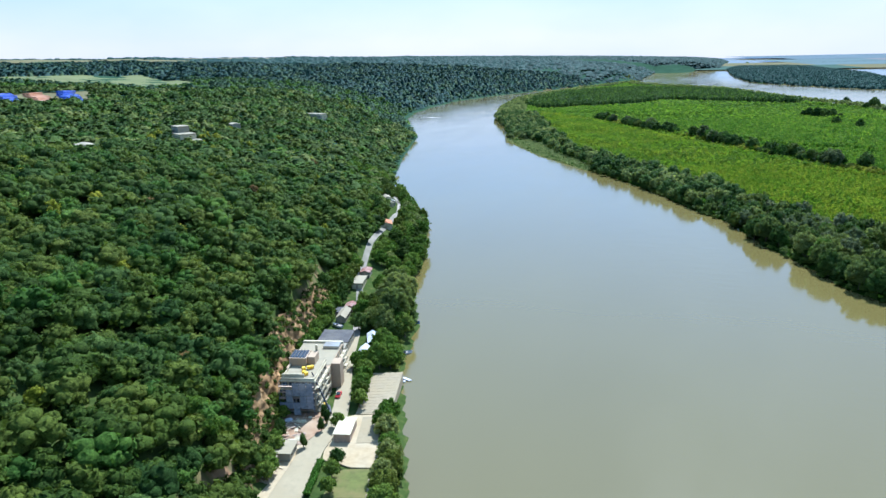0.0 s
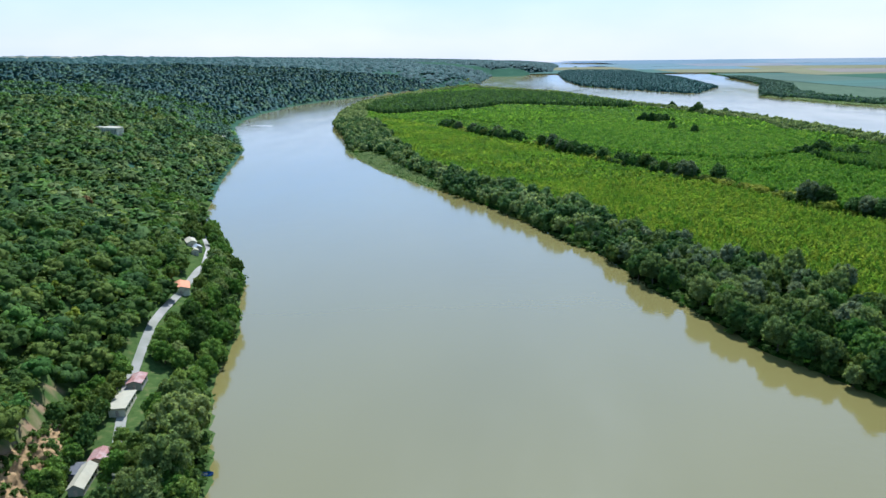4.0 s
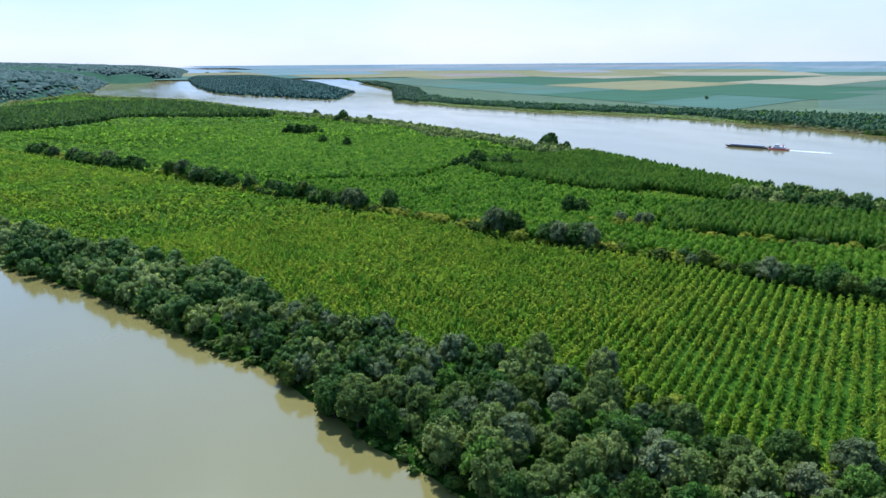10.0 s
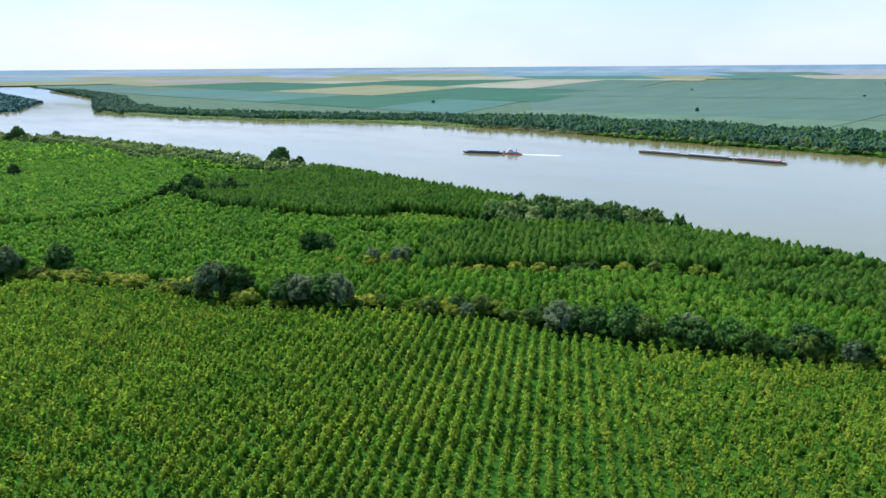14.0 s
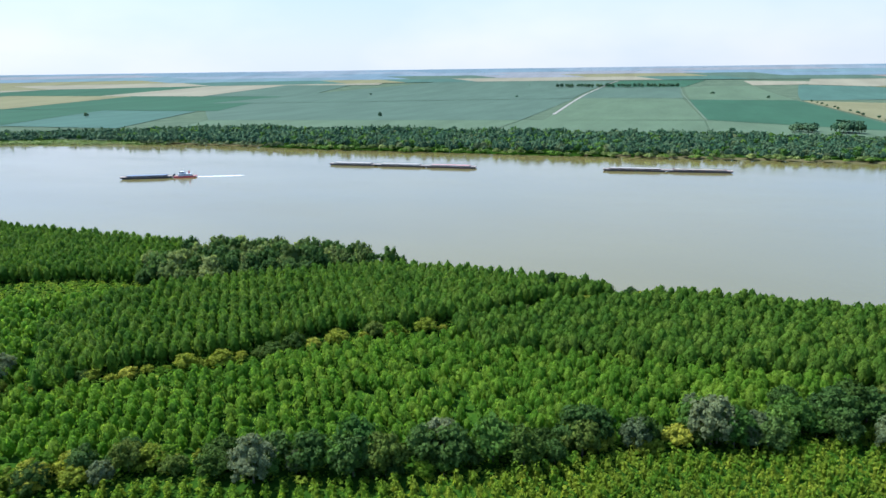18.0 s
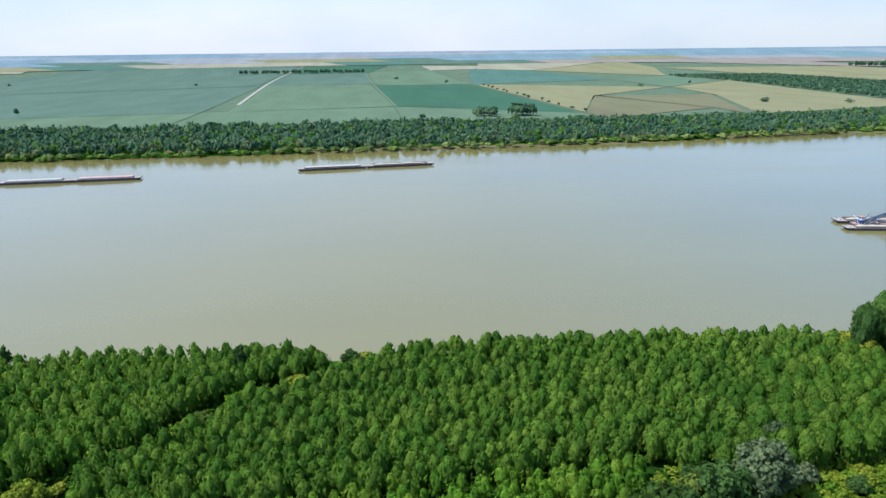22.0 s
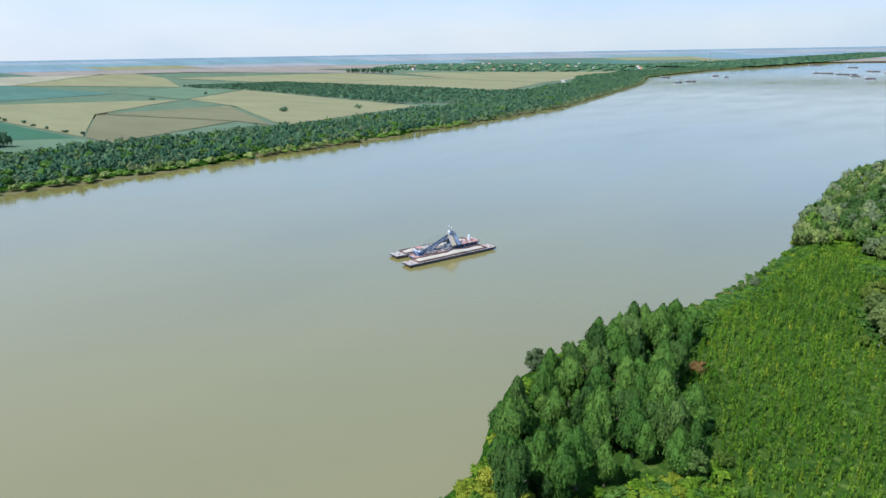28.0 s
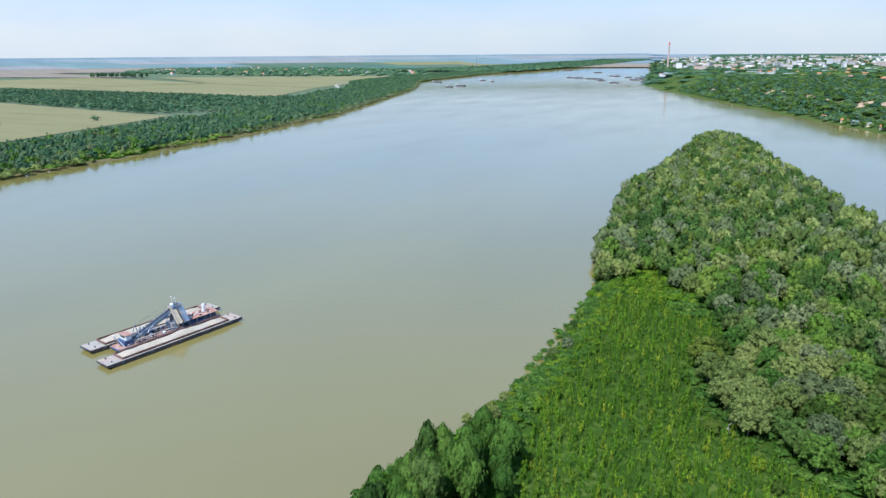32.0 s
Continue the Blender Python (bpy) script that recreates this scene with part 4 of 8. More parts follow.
ux, uy, ul, uk = draw_in(px[s], py[s])
scatter("far_bank_wood", "grove", ux, uy, 70 * uk, 22 * uk, LEAF_HAZED, "far woods along the low bank downstream", "trees")
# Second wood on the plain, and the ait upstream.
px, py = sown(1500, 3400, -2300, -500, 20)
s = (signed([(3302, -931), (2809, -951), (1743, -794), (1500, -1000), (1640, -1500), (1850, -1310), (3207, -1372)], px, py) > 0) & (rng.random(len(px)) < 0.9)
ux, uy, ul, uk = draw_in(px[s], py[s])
scatter("plain_wood", "grove", ux, uy, 22 * uk, 13 * uk, LEAF_HAZED, "low wood between the fields of the plain", "trees")
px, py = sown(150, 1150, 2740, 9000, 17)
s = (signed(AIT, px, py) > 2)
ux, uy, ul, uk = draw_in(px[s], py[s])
scatter("ait_wood", "bump", ux, uy, 20 * uk, 11 * uk * rng.uniform(0.6, 1.3, len(ux)), LEAF_HAZED_BLUE, "wooded ait in the wide river arm", "trees")
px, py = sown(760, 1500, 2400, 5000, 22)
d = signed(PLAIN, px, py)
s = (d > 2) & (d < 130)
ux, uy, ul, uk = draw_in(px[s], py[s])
scatter("far_bank_wood", "far", ux, uy, 24 * uk, 14 * uk, LEAF_HAZED, "woods on the far bank upstream", "trees")

# Upland forest.
HOUSES = [(-196, 427), (-157, 320), (-411, 488), (-462, 628), (-470, 815), (-404, 377), (-486, 848)]
OPEN_FIELDS = [[(-1500, 900), (-950, 820), (-830, 1130), (-1400, 1500)], [(-900, 560), (-812, 775), (-690, 668), (-715, 500)],
               [(-3300, 2300), (-2300, 2600), (-2500, 3300), (-3900, 3000)], [(-4600, 3200), (-2700, 3500), (-3000, 4600), (-5200, 4200)], [(-6500, 4600), (-3400, 4900), (-4200, 7000), (-8000, 6500)]]
SCARS = [(670, -1906, 24), (600, -1790, 16), (507, -1600, 26), (480, -1570, 18), (452, -1520, 22), (424, -1420, 20), (395, -1340, 16), (374, -1285, 20), (335, -1220, 26), (310, -1170, 20)]


def forest(x0, x1, y0, y1, gap, kit, w, h, near_r, far_r, mats, eye=(0, 40), label="dense green deciduous forest on the river slope", jit=0.45, deep=1e9):
    px, py = sown(x0, x1, y0, y1, gap, jit)
    du = signed(UPLAND, px, py)
    r = np.hypot(px - eye[0], py - eye[1])
    s = (r >= near_r) & (r < far_r)
    inner = np.where((py > 90) & (py < 292), 49, np.where((py < 560) & (py > 90), np.interp(py, [292, 330, 420, 530, 570], [42, 36, 32, 30, 12]), 4))
    s &= (du > np.where((inner == 49) & (py > 158) & (py < 285), 48, np.where((inner == 49) & (py <= 158), 41, inner))) & (du < deep)
    if deep < 1e8:
        s &= ~((du > 52) & (du < 96) & (wave(px, py, 34, 3) > 0.55))
    for o in OPEN_FIELDS:
        s &= signed(o, px, py) < 5
    for hx, hy in HOUSES:
        s &= np.hypot(px - hx, py - hy) > 17
    for hx, hy, hr in SCARS:
        s &= np.hypot(px - hx, py - hy) > hr * 0.55
    px, py = px[s], py[s]
    ux, uy, ul, uk = draw_in(px, py)
    size = rng.choice([0.62, 0.8, 0.95, 1.1, 1.35], len(px)) * rng.uniform(0.92, 1.08, len(px)) * uk
    which = (rng.random(len(px)) + 0.25 * wave(px, py, 45, 8)) % 1
    cut = np.linspace(0, 1, len(mats) + 1)
    for i, m in enumerate(mats):
        sel = (which >= cut[i]) & (which < cut[i + 1])
        scatter("upland_forest", kit, ux[sel], uy[sel], w * size[sel], h * size[sel], m, label, "forest")


HM = [LEAF_HILL, LEAF_HILL, LEAF_DARK, LEAF_HILL, LEAF_HILL, LEAF_CLUMP, LEAF_DARK, LEAF_HILL]
forest(-520, -60, 60, 560, 6.6, "hill", 10.6, 9.0, 0, 300, HM)
forest(-700, -60, 60, 760, 7.6, "low", 11.2, 9.0, 300, 500, HM)
forest(-1300, -100, 60, 1500, 10.0, "hillfar", 14.5, 8.0, 500, 1150, [LEAF_HILL, LEAF_DARK, LEAF_CLUMP, LEAF_DARK, LEAF_HILL, LEAF_WILLOW])
# beyond 1150 m the leaf colour itself carries the blue haze
forest(-1700, -100, 60, 2100, 13.0, "far", 15.5, 10.0, 1150, 1700, [LEAF_HAZED, LEAF_CLUMP, LEAF_HAZED])
forest(-3000, 0, 300, 3900, 14, "bump", 19, 8.5, 1700, 3400, [LEAF_HAZED, LEAF_HAZED_BLUE, LEAF_HAZED_BLUE], label="far wooded plateau above the river")
forest(-4200, 400, 2500, 16000, 36, "bump", 42, 11, 3400, 16000, [LEAF_HAZED_BLUE, LEAF_HAZED_BLUE], label="far wooded plateau above the river")
forest(150, 1400, -3600, -900, 12.5, "far", 16, 9, 0, 2400, [LEAF_DARK, LEAF_HAZED], label="scrub woods on the clay bluff", eye=(459, 264), deep=420)
forest(150, 2600, -9000, -1500, 60, "grove", 60, 8, 2400, 9500, [LEAF_DARK, LEAF_HAZED], label="trees between the houses of the town", eye=(459, 264))

for mat, gap_, keep_, lab in ((LEAF_YELLOW, 24, 0.3, "yellow-green tree tops among the slope forest"), (LEAF_RUSSET, 60, 0.3, "withered russet tree tops among the slope forest")):
    px, py = sown(-480, -110, 110, 620, gap_)
    d = signed(UPLAND, px, py)
    s = (d > 52) & (d < 260) & (rng.random(len(px)) < keep_) & (wave(px, py, 50, 3) > -0.2)
    k_ = rng.uniform(0.7, 1.1, int(s.sum()))
    scatter("discoloured_trees", "hill", px[s], py[s], 7.6 * k_, 9.0 * k_, mat, lab, "trees", sink=0.0)

# Rank undergrowth on the clearings.
px, py = sown(300, 560, -130, 300, 4.0)
d = signed(ISLAND, px, py)
s = (d > 2) & ((signed(GLADE, px, py) > -14) | ((d < 16) & (px > 500)) | ((py < -80) & (px > 490) & (d > 0) & (py > -140))) & (signed(TALL_E, px, py) < 0) & (signed(CLUMP, px, py) < 1)
g = rng.uniform(0.5, 1.5, int(s.sum()))
scatter("undergrowth", "bush", px[s], py[s], 4.5 * g, 2.2 * g, LEAF_YOUNG, "rank bright green undergrowth on the clearing", "undergrowth", tint=rng.uniform(0.2, 1, int(s.sum())))
px, py = sown(-300, 330, 60, 1300, 5.0)
d = signed(ISLAND, px, py)
s = (d > -2) & (d < 6) & (line_dist(SOUTH_SHORE, px, py) < 30) & ((px > -100) | (py < 770))
g = rng.uniform(0.6, 1.5, int(s.sum()))
scatter("bank_scrub", "bush", px[s], py[s], 5.5 * g, 3.6 * g, LEAF_HILL, "low green scrub hanging over the water's edge", "scrub")
px, py = sown(-320, 30, 90, 640, 4.5)
d = signed(UPLAND, px, py)
s = (d > 0) & (d < 5) & ~((py > 185) & (py < 232))
g = rng.uniform(0.6, 1.5, int(s.sum()))
scatter("bank_scrub", "bush", px[s], py[s], 5.0 * g, 3.4 * g, LEAF_HILL, "low green scrub along the built-up bank", "scrub")
# Nettles and vines along the hedges.
for line_, wide_ in ((HEDGE_A, 9), (HEDGE_B, 9)):
    px, py = sown(0, 560, 300, 1160, 3.9)
    s = (line_dist(line_, px, py) < wide_) & (rng.random(len(px)) < 0.8)
    g = rng.uniform(0.5, 1.4, int(s.sum()))
    scatter("undergrowth", "weed", px[s], py[s], 4.6 * g, 2.4 * g, LEAF_YOUNG, "rank green vines and nettles under the hedge", "undergrowth", tint=rng.uniform(0.0, 0.6, int(s.sum())))
px, py = sown(-190, -90, 60, 330, 4.2)
d = signed(UPLAND, px, py)
s = (d > 41) & (d < 56) & (rng.random(len(px)) < np.where(d > 51, 0.6, 0.12))
g = rng.uniform(0.6, 1.6, int(s.sum()))
scatter("cliff_scrub", "bush", px[s], py[s], 4.4 * g, 3.6 * g, LEAF_HILL, "green scrub clinging to the clay cliff", "scrub")
px, py = sown(500, 560, -140, 130, 3.0)
d = signed(ISLAND, px, py)
s = (d > 0) & (d < 14) & (px > 500)
g = rng.uniform(0.5, 1.5, int(s.sum()))
scatter("bank_scrub", "bush", px[s], py[s], 3.8 * g, 2.6 * g, LEAF_CLUMP, "green scrub along the island's eastern edge", "scrub")
px, py = sown(290, 545, -125, 295, 3.4)
s = (signed(CLEARING, px, py) > -4) & (signed(SAPLING, px, py) < 1) & (signed(CLUMP, px, py) < -1) & (signed(TALL_E, px, py) < 0)
g = rng.uniform(0.4, 1.4, int(s.sum()))
scatter("undergrowth", "bush", px[s], py[s], 4.0 * g, 2.4 * g, LEAF_CLUMP, "rank green undergrowth round the sapling field", "undergrowth")
px, py = sown(400, 442, 262, 372, 3.0)
s = (signed(TALL_E, px, py) < 1) & (signed(YOUNG, px, py) < 1) & (signed(SHORT, px, py) < 1) & (signed(SAPLING, px, py) < 1)
g = rng.uniform(0.5, 1.5, int(s.sum()))
scatter("undergrowth", "bush", px[s], py[s], 4.4 * g, 2.8 * g, LEAF_YOUNG, "rank green vines at the plantation's edge", "undergrowth", tint=rng.uniform(0.0, 0.5, int(s.sum())))
# Wood filling the island's middle and the bank downstream of the hotel.
px, py = sown(180, 430, 30, 235, 8.8)
s = (signed(ISLAND, px, py) > 30) & (signed(YOUNG, px, py) < -2) & (signed(SAPLING, px, py) < -3) & (line_dist(SOUTH_SHORE, px, py) > belt_width(py) * 0.9) & (px < 470 - 0.75 * (py - 30)) & ~((py < 70) & (px > 300))
h1 = rng.random(len(px)) < 0.5
for sel, mat in ((s & h1, LEAF_DARK), (s & ~h1, LEAF_WILLOW)):
    k_ = rng.uniform(0.7, 1.2, int(sel.sum()))
    scatter("island_wood", "low", px[sel], py[sel], 10.5 * k_, 12.0 * k_, mat, "grey-green wood in the middle of the island", "trees")
px, py = sown(-170, 20, 20, 175, 6.6)
d = signed(UPLAND, px, py)
ca, sa_ = math.cos(radians(14.8)), math.sin(radians(14.8))
bu, bv = (px + 112) * ca + (py - 189) * sa_, -(px + 112) * sa_ + (py - 189) * ca
s = (d > 5) & (d < 50) & ((bu < -15) | (bv < -64))
k_ = rng.uniform(0.7, 1.25, int(s.sum()))
scatter("upland_forest", "hill", px[s], py[s], 8.6 * k_, 8.4 * k_, LEAF_HILL, "dense green trees on the lower river slope", "forest")
# ---- things ----
def empty(name, x, y, z, label, category, group="", turn=0.0):
    ob = new(name)
    ob.matrix_basis = pose(x, y, z, 0, 0, turn)
    return tagged(ob, label, category, group)


def part(name, bm, mat, parent, label="", smooth=False):
    return link(name, bm, mat, parent, label, smooth)


def box(bm, x0, x1, y0, y1, z0, z1, bevel=0.0):
    g = bmesh.ops.create_cube(bm, size=1)
    for v in g["verts"]:
        v.co = Vector(((x0 + x1) / 2 + v.co.x * (x1 - x0), (y0 + y1) / 2 + v.co.y * (y1 - y0), (z0 + z1) / 2 + v.co.z * (z1 - z0)))
    if bevel:
        es = list({e for v in g["verts"] for e in v.link_edges})
        bmesh.ops.bevel(bm, geom=es, offset=bevel, segments=1, affect="EDGES")
    return g["verts"]


def boxed(*dims, bevel=0.0):
    bm = bmesh.new()
    box(bm, *dims, bevel=bevel)
    return bm


def rod(bm, a, b, r0, r1=None, seg=8):
    a, b = Vector(a), Vector(b)
    d = b - a
    m = Matrix.Translation((a + b) / 2) @ d.to_track_quat("Z", "Y").to_matrix().to_4x4()
    bmesh.ops.create_cone(bm, cap_ends=True, segments=seg, radius1=r0, radius2=r0 if r1 is None else r1, depth=d.length, matrix=m)


def trunk_mesh(name, h, r, seed, limbs=3):
    bm = bmesh.new()
    rr = random.Random(seed)
    rod(bm, (0, 0, -0.6), (0.1 * h * rr.uniform(-0.3, 0.3), 0, h * 0.55), r, r * 0.55, 6)
    for i in range(limbs):
        a = i * 2.4 + rr.random()
        z = h * rr.uniform(0.3, 0.5)
        rod(bm, (0, 0, z), (math.cos(a) * h * 0.24, math.sin(a) * h * 0.24, z + h * rr.uniform(0.15, 0.3)), r * 0.4, r * 0.12, 4)
    me = bpy.data.meshes.new(name)
    bm.to_mesh(me)
    bm.free()
    me.materials.append(BARK)
    return me


def crown_mesh(name, kit, w, h, mat, lift=0.0):
    v, f = kit
    me = bpy.data.meshes.new(name)
    fill_mesh(me, v * np.array([w, w, h]) + np.array([0, 0, lift]), f)
    me.materials.append(mat)
    me.polygons.foreach_set("use_smooth", [True] * len(me.polygons))
    return me


FULL = [crown(1000, 28, 200 + i, 0.038, loose=0.24) for i in range(6)]
LIGHT = [crown(520, 17, 230 + i, 0.050, loose=0.24) for i in range(5)]
SPIRES = [ovoid(260, 240 + i, 0.055, 5, 6) for i in range(6)]
def poplar_crown(seed):
    """A tall poplar's crown: a leading egg with shorter upright limbs round it."""
    r = np.random.default_rng(seed)
    kits = []
    for i in range(8):
        w, h, lift = (0.62, 1.0, 0.0) if i == 0 else (r.uniform(0.34, 0.5), r.uniform(0.42, 0.62), r.uniform(0.02, 0.36))
        v, f = ovoid(320 if i == 0 else 150, seed * 10 + i, 0.05 if i == 0 else 0.075, 5, 6)
        a = i * 0.9 + r.uniform(-0.3, 0.3)
        d = 0.0 if i == 0 else r.uniform(0.2, 0.32) * (1 - 0.7 * lift)
        kits.append((v * np.array([w, w, h]) + np.array([d * math.cos(a), d * math.sin(a), lift]), f))
    return joined(*kits)


TALLC = [poplar_crown(210 + i) for i in range(5)]


def tree_kinds(name, kits, w, h, mats, lift=1.2):
    n = max(len(kits), len(mats))
    return [(trunk_mesh(name + "_trunk", h, 0.028 * h, i), crown_mesh(name + "_crown", kits[i % len(kits)], w, h, mats[i % len(mats)], lift - 1.0)) for i in range(n)]


def plant(name, kinds, x, y, s, label, category, group, stretch=1.0, pickn=None, z=None):
    tk, cr = kinds[rng.integers(0, len(kinds)) if pickn is None else pickn]
    zz = float(ground_z(np.array([x]), np.array([y]))[0]) if z is None else z
    e = empty(name, x, y, zz, label, category, group, float(rng.uniform(0, 360)))
    e.scale = (s, s, s * stretch)
    new("trunk", tk).parent = e
    new("crown", cr).parent = e
    return e


WILLOWS = tree_kinds("willow", FULL, 10.5, 12.5, [LEAF_WILLOW, LEAF_WILLOW, LEAF_DARK, LEAF_BANK, LEAF_SILVER, LEAF_WILLOW, LEAF_WILLOW, LEAF_CLUMP, LEAF_HILL])
POPLARS = tree_kinds("poplar", TALLC, 11.0, 19.5, [LEAF_CLUMP, LEAF_DARK, LEAF_CLUMP, LEAF_CLUMP])
ROUND = tree_kinds("round", LIGHT, 8.0, 8.5, [LEAF_DARK, LEAF_DARK, LEAF_HILL, LEAF_CLUMP])
BANKSIDE = tree_kinds("bankside", FULL, 10.0, 11.0, [LEAF_BANK, LEAF_HILL, LEAF_BANK, LEAF_WILLOW, LEAF_BANK, LEAF_HILL])
GARDEN = tree_kinds("garden", LIGHT, 8.0, 8.5, [LEAF_BANK, LEAF_HILL, LEAF_BANK, LEAF_DARK])
YOUNGER = tree_kinds("plantation", SPIRES, 6.4, 12.0, [LEAF_POPLAR] * 4)
SILVER = tree_kinds("silver", FULL, 9.0, 10.0, [LEAF_SILVER, LEAF_SILVER])
RUSSET = tree_kinds("bush", LIGHT[:1], 7.0, 5.5, [LEAF_RUSSET], lift=0.8)
BUSHY = tree_kinds("bush", LIGHT, 7.0, 5.5, [LEAF_YELLOW, LEAF_YELLOW, LEAF_HILL, LEAF_YOUNG], lift=0.8)

pick = sorted(thing_spots, key=lambda q: math.hypot(q[0] - 10, q[1] - 300))
for x, y, q in pick[:280]:
    plant("willow_tree", WILLOWS, x, y, q, "grey-green willow with a full crown on the river bank", "tree", "trees along the island shore")
rest = np.array(pick[280:])
if len(rest):
    for i, mat in enumerate((LEAF_WILLOW, LEAF_DARK, LEAF_HILL, LEAF_DARK, LEAF_SILVER)):
        r_ = rest[i::5]
        scatter("willow_wood", "mid", r_[:, 0], r_[:, 1], 10.0 * r_[:, 2], 13.0 * r_[:, 2], mat, "grey-green willows crowding the island shore", "trees")
pick = sorted(east_spots, key=lambda q: math.hypot(q[0] - 470, q[1] - 200))
for x, y, q in pick[:200]:
    plant("wood_tree", WILLOWS, x, y, q * 1.12, "grey-green tree in the wood at the island's tip", "tree", "trees at the island's tip")
rest = np.array(pick[200:])
if len(rest):
    for i, mat in enumerate((LEAF_WILLOW, LEAF_BANK, LEAF_SILVER, LEAF_DARK)):
        r_ = rest[i::4]
        scatter("island_wood", "mid", r_[:, 0], r_[:, 1], 10.4 * r_[:, 2], 14.5 * r_[:, 2], mat, "grey-green wood on the island's tip", "trees")
for x, y, q in single_spots:
    plant("plantation_poplar", YOUNGER, x, y, float(q), "half-grown green poplar in a plantation row", "tree", "poplars in the plantation rows")
px, py = sown(478, 560, 80, 242, 7.8)
s = signed(CLUMP, px, py) > 0
for x, y in zip(px[s], py[s]):
    plant("poplar_tree", POPLARS, x, y, float(rng.choice([0.5, 0.75, 0.9, 1.0, 1.12]) * rng.uniform(0.93, 1.07)), "tall dark green poplar in a clump by the water", "tree", "poplars in the clump")


def along(pts, step):
    out, carry = [], 0.0
    for (ax, ay), (bx_, by_) in zip(pts[:-1], pts[1:]):
        L = math.hypot(bx_ - ax, by_ - ay)
        t = carry
        while t < L:
            out.append((ax + (bx_ - ax) * t / L, ay + (by_ - ay) * t / L))
            t += step
        carry = t - L
    return out


for x, y in along(HEDGE_A, 3.3):
    k = wave(np.array([x]), np.array([y]), 17, 12)[0] + (0.4 if y < 600 else 0.15 if y > 840 else -0.3)
    x, y = x + rng.uniform(-5, 5), y + rng.uniform(-5, 5)
    if k > 0.05:
        plant("hedge_tree", ROUND if rng.random() < 0.9 else SILVER, x, y, float(rng.choice([0.8, 1.1, 1.45, 1.8]) * rng.uniform(0.9, 1.1)) * (1.15 if y > 640 else 1.0), "dark green tree in the hedge between plantations", "tree", "trees in the hedge")
    elif k > -1.0:
        plant("hedge_bush", BUSHY, x, y, float(rng.uniform(0.9, 1.7)), "yellowed leafy bush in the hedge between plantations", "bush", "bushes in the hedge")
for x, y in along(HEDGE_B, 6.0):
    plant("hedge_bush", BUSHY, x + rng.uniform(-3, 3), y + rng.uniform(-3, 3), float(rng.choice([0.6, 0.8, 1.1, 1.5])), "green and yellow bush on the ditch between plantations", "bush", "bushes on the ditch")

# bushes and trees round the foot of the poplar clump
for x, y, q, kinds, nm in ((506, 248, 1.9, BUSHY[:2], "bush"), (513, 243, 1.8, BUSHY[:2], "bush"), (500, 243, 1.6, BUSHY[:2], "bush"), (504, 236, 1.75, BUSHY[:2], "bush"), (508, 230, 1.0, BUSHY[:2], "bush"), (486, 225, 0.8, BUSHY[:1], "bush"), (488, 238, 1.1, ROUND[:2], "tree"), (460, 231, 1.15, ROUND[:2], "tree"), (452, 243, 1.0, ROUND[:2], "tree"),
                           (451, 218, 1.0, ROUND[2:4], "tree"), (470, 214, 0.8, SILVER, "tree"), (466, 222, 0.7, BUSHY[2:4], "bush"), (474, 240, 0.7, BUSHY[2:4], "bush"), (478, 216, 0.9, ROUND[2:4], "tree"), (440, 232, 0.9, ROUND[:2], "tree"), (444, 210, 0.8, BUSHY[2:4], "bush")):
    plant("leafy_bush" if nm == "bush" else "glade_tree", kinds, x, y, q, "yellow-green leafy bush on the glade by the poplars" if nm == "bush" else "dark round tree on the glade by the poplars", nm, "growth on the glade")

for x, y, q, kinds, lab in ((557, 160, 1.05, SILVER, "pale grey-green willow bush at the water's edge"), (521, 229, 1.1, BUSHY[:2], "yellow-green bush under the poplars"), (524, 237, 0.9, BUSHY[:2], "yellow-green bush under the poplars"),
                            (509, 119, 1.1, RUSSET, "brownish russet bush beside the saplings"), (505, 154, 1.0, SILVER, "grey-green round tree beside the poplars"), (480, 184, 1.15, ROUND[:2], "dark round tree beside the poplars"),
                            (476, 172, 0.9, BUSHY[2:4], "bright green bush beside the saplings"), (430, 312, 0.75, SILVER, "grey-green willow at the plantation's edge"), (424, 300, 0.8, ROUND[:2], "dark round tree at the plantation's edge"),
                            (434, 345, 0.8, ROUND[:2], "dark round tree at the plantation's edge"), (432, 292, 0.8, BUSHY[:2], "yellow-green bush at the plantation's edge"), (436, 328, 0.9, BUSHY[2:4], "green bush at the plantation's edge")):
    plant("edge_bush" if "bush" in lab else "edge_tree", kinds, x, y, q, lab, "bush" if "bush" in lab else "tree", "growth round the poplar clump")
# ---- vessels ----
def hull(L, W, D, rake=5.0, z0=-0.6):
    """A flat barge's hull with raked ends, its length on y."""
    bm = bmesh.new()
    prof = [(-L / 2, D), (-L / 2, D - 0.7), (-L / 2 + rake, z0), (L / 2 - rake, z0), (L / 2, D - 0.7), (L / 2, D)]
    a = [bm.verts.new((-W / 2, y, z)) for y, z in prof]
    b = [bm.verts.new((W / 2, y, z)) for y, z in prof]
    bm.faces.new(a)
    bm.faces.new(b[::-1])
    for i in range(len(prof)):
        bm.faces.new((a[i - 1], b[i - 1], b[i], a[i]))
    bmesh.ops.recalc_face_normals(bm, faces=bm.faces)
    return bm


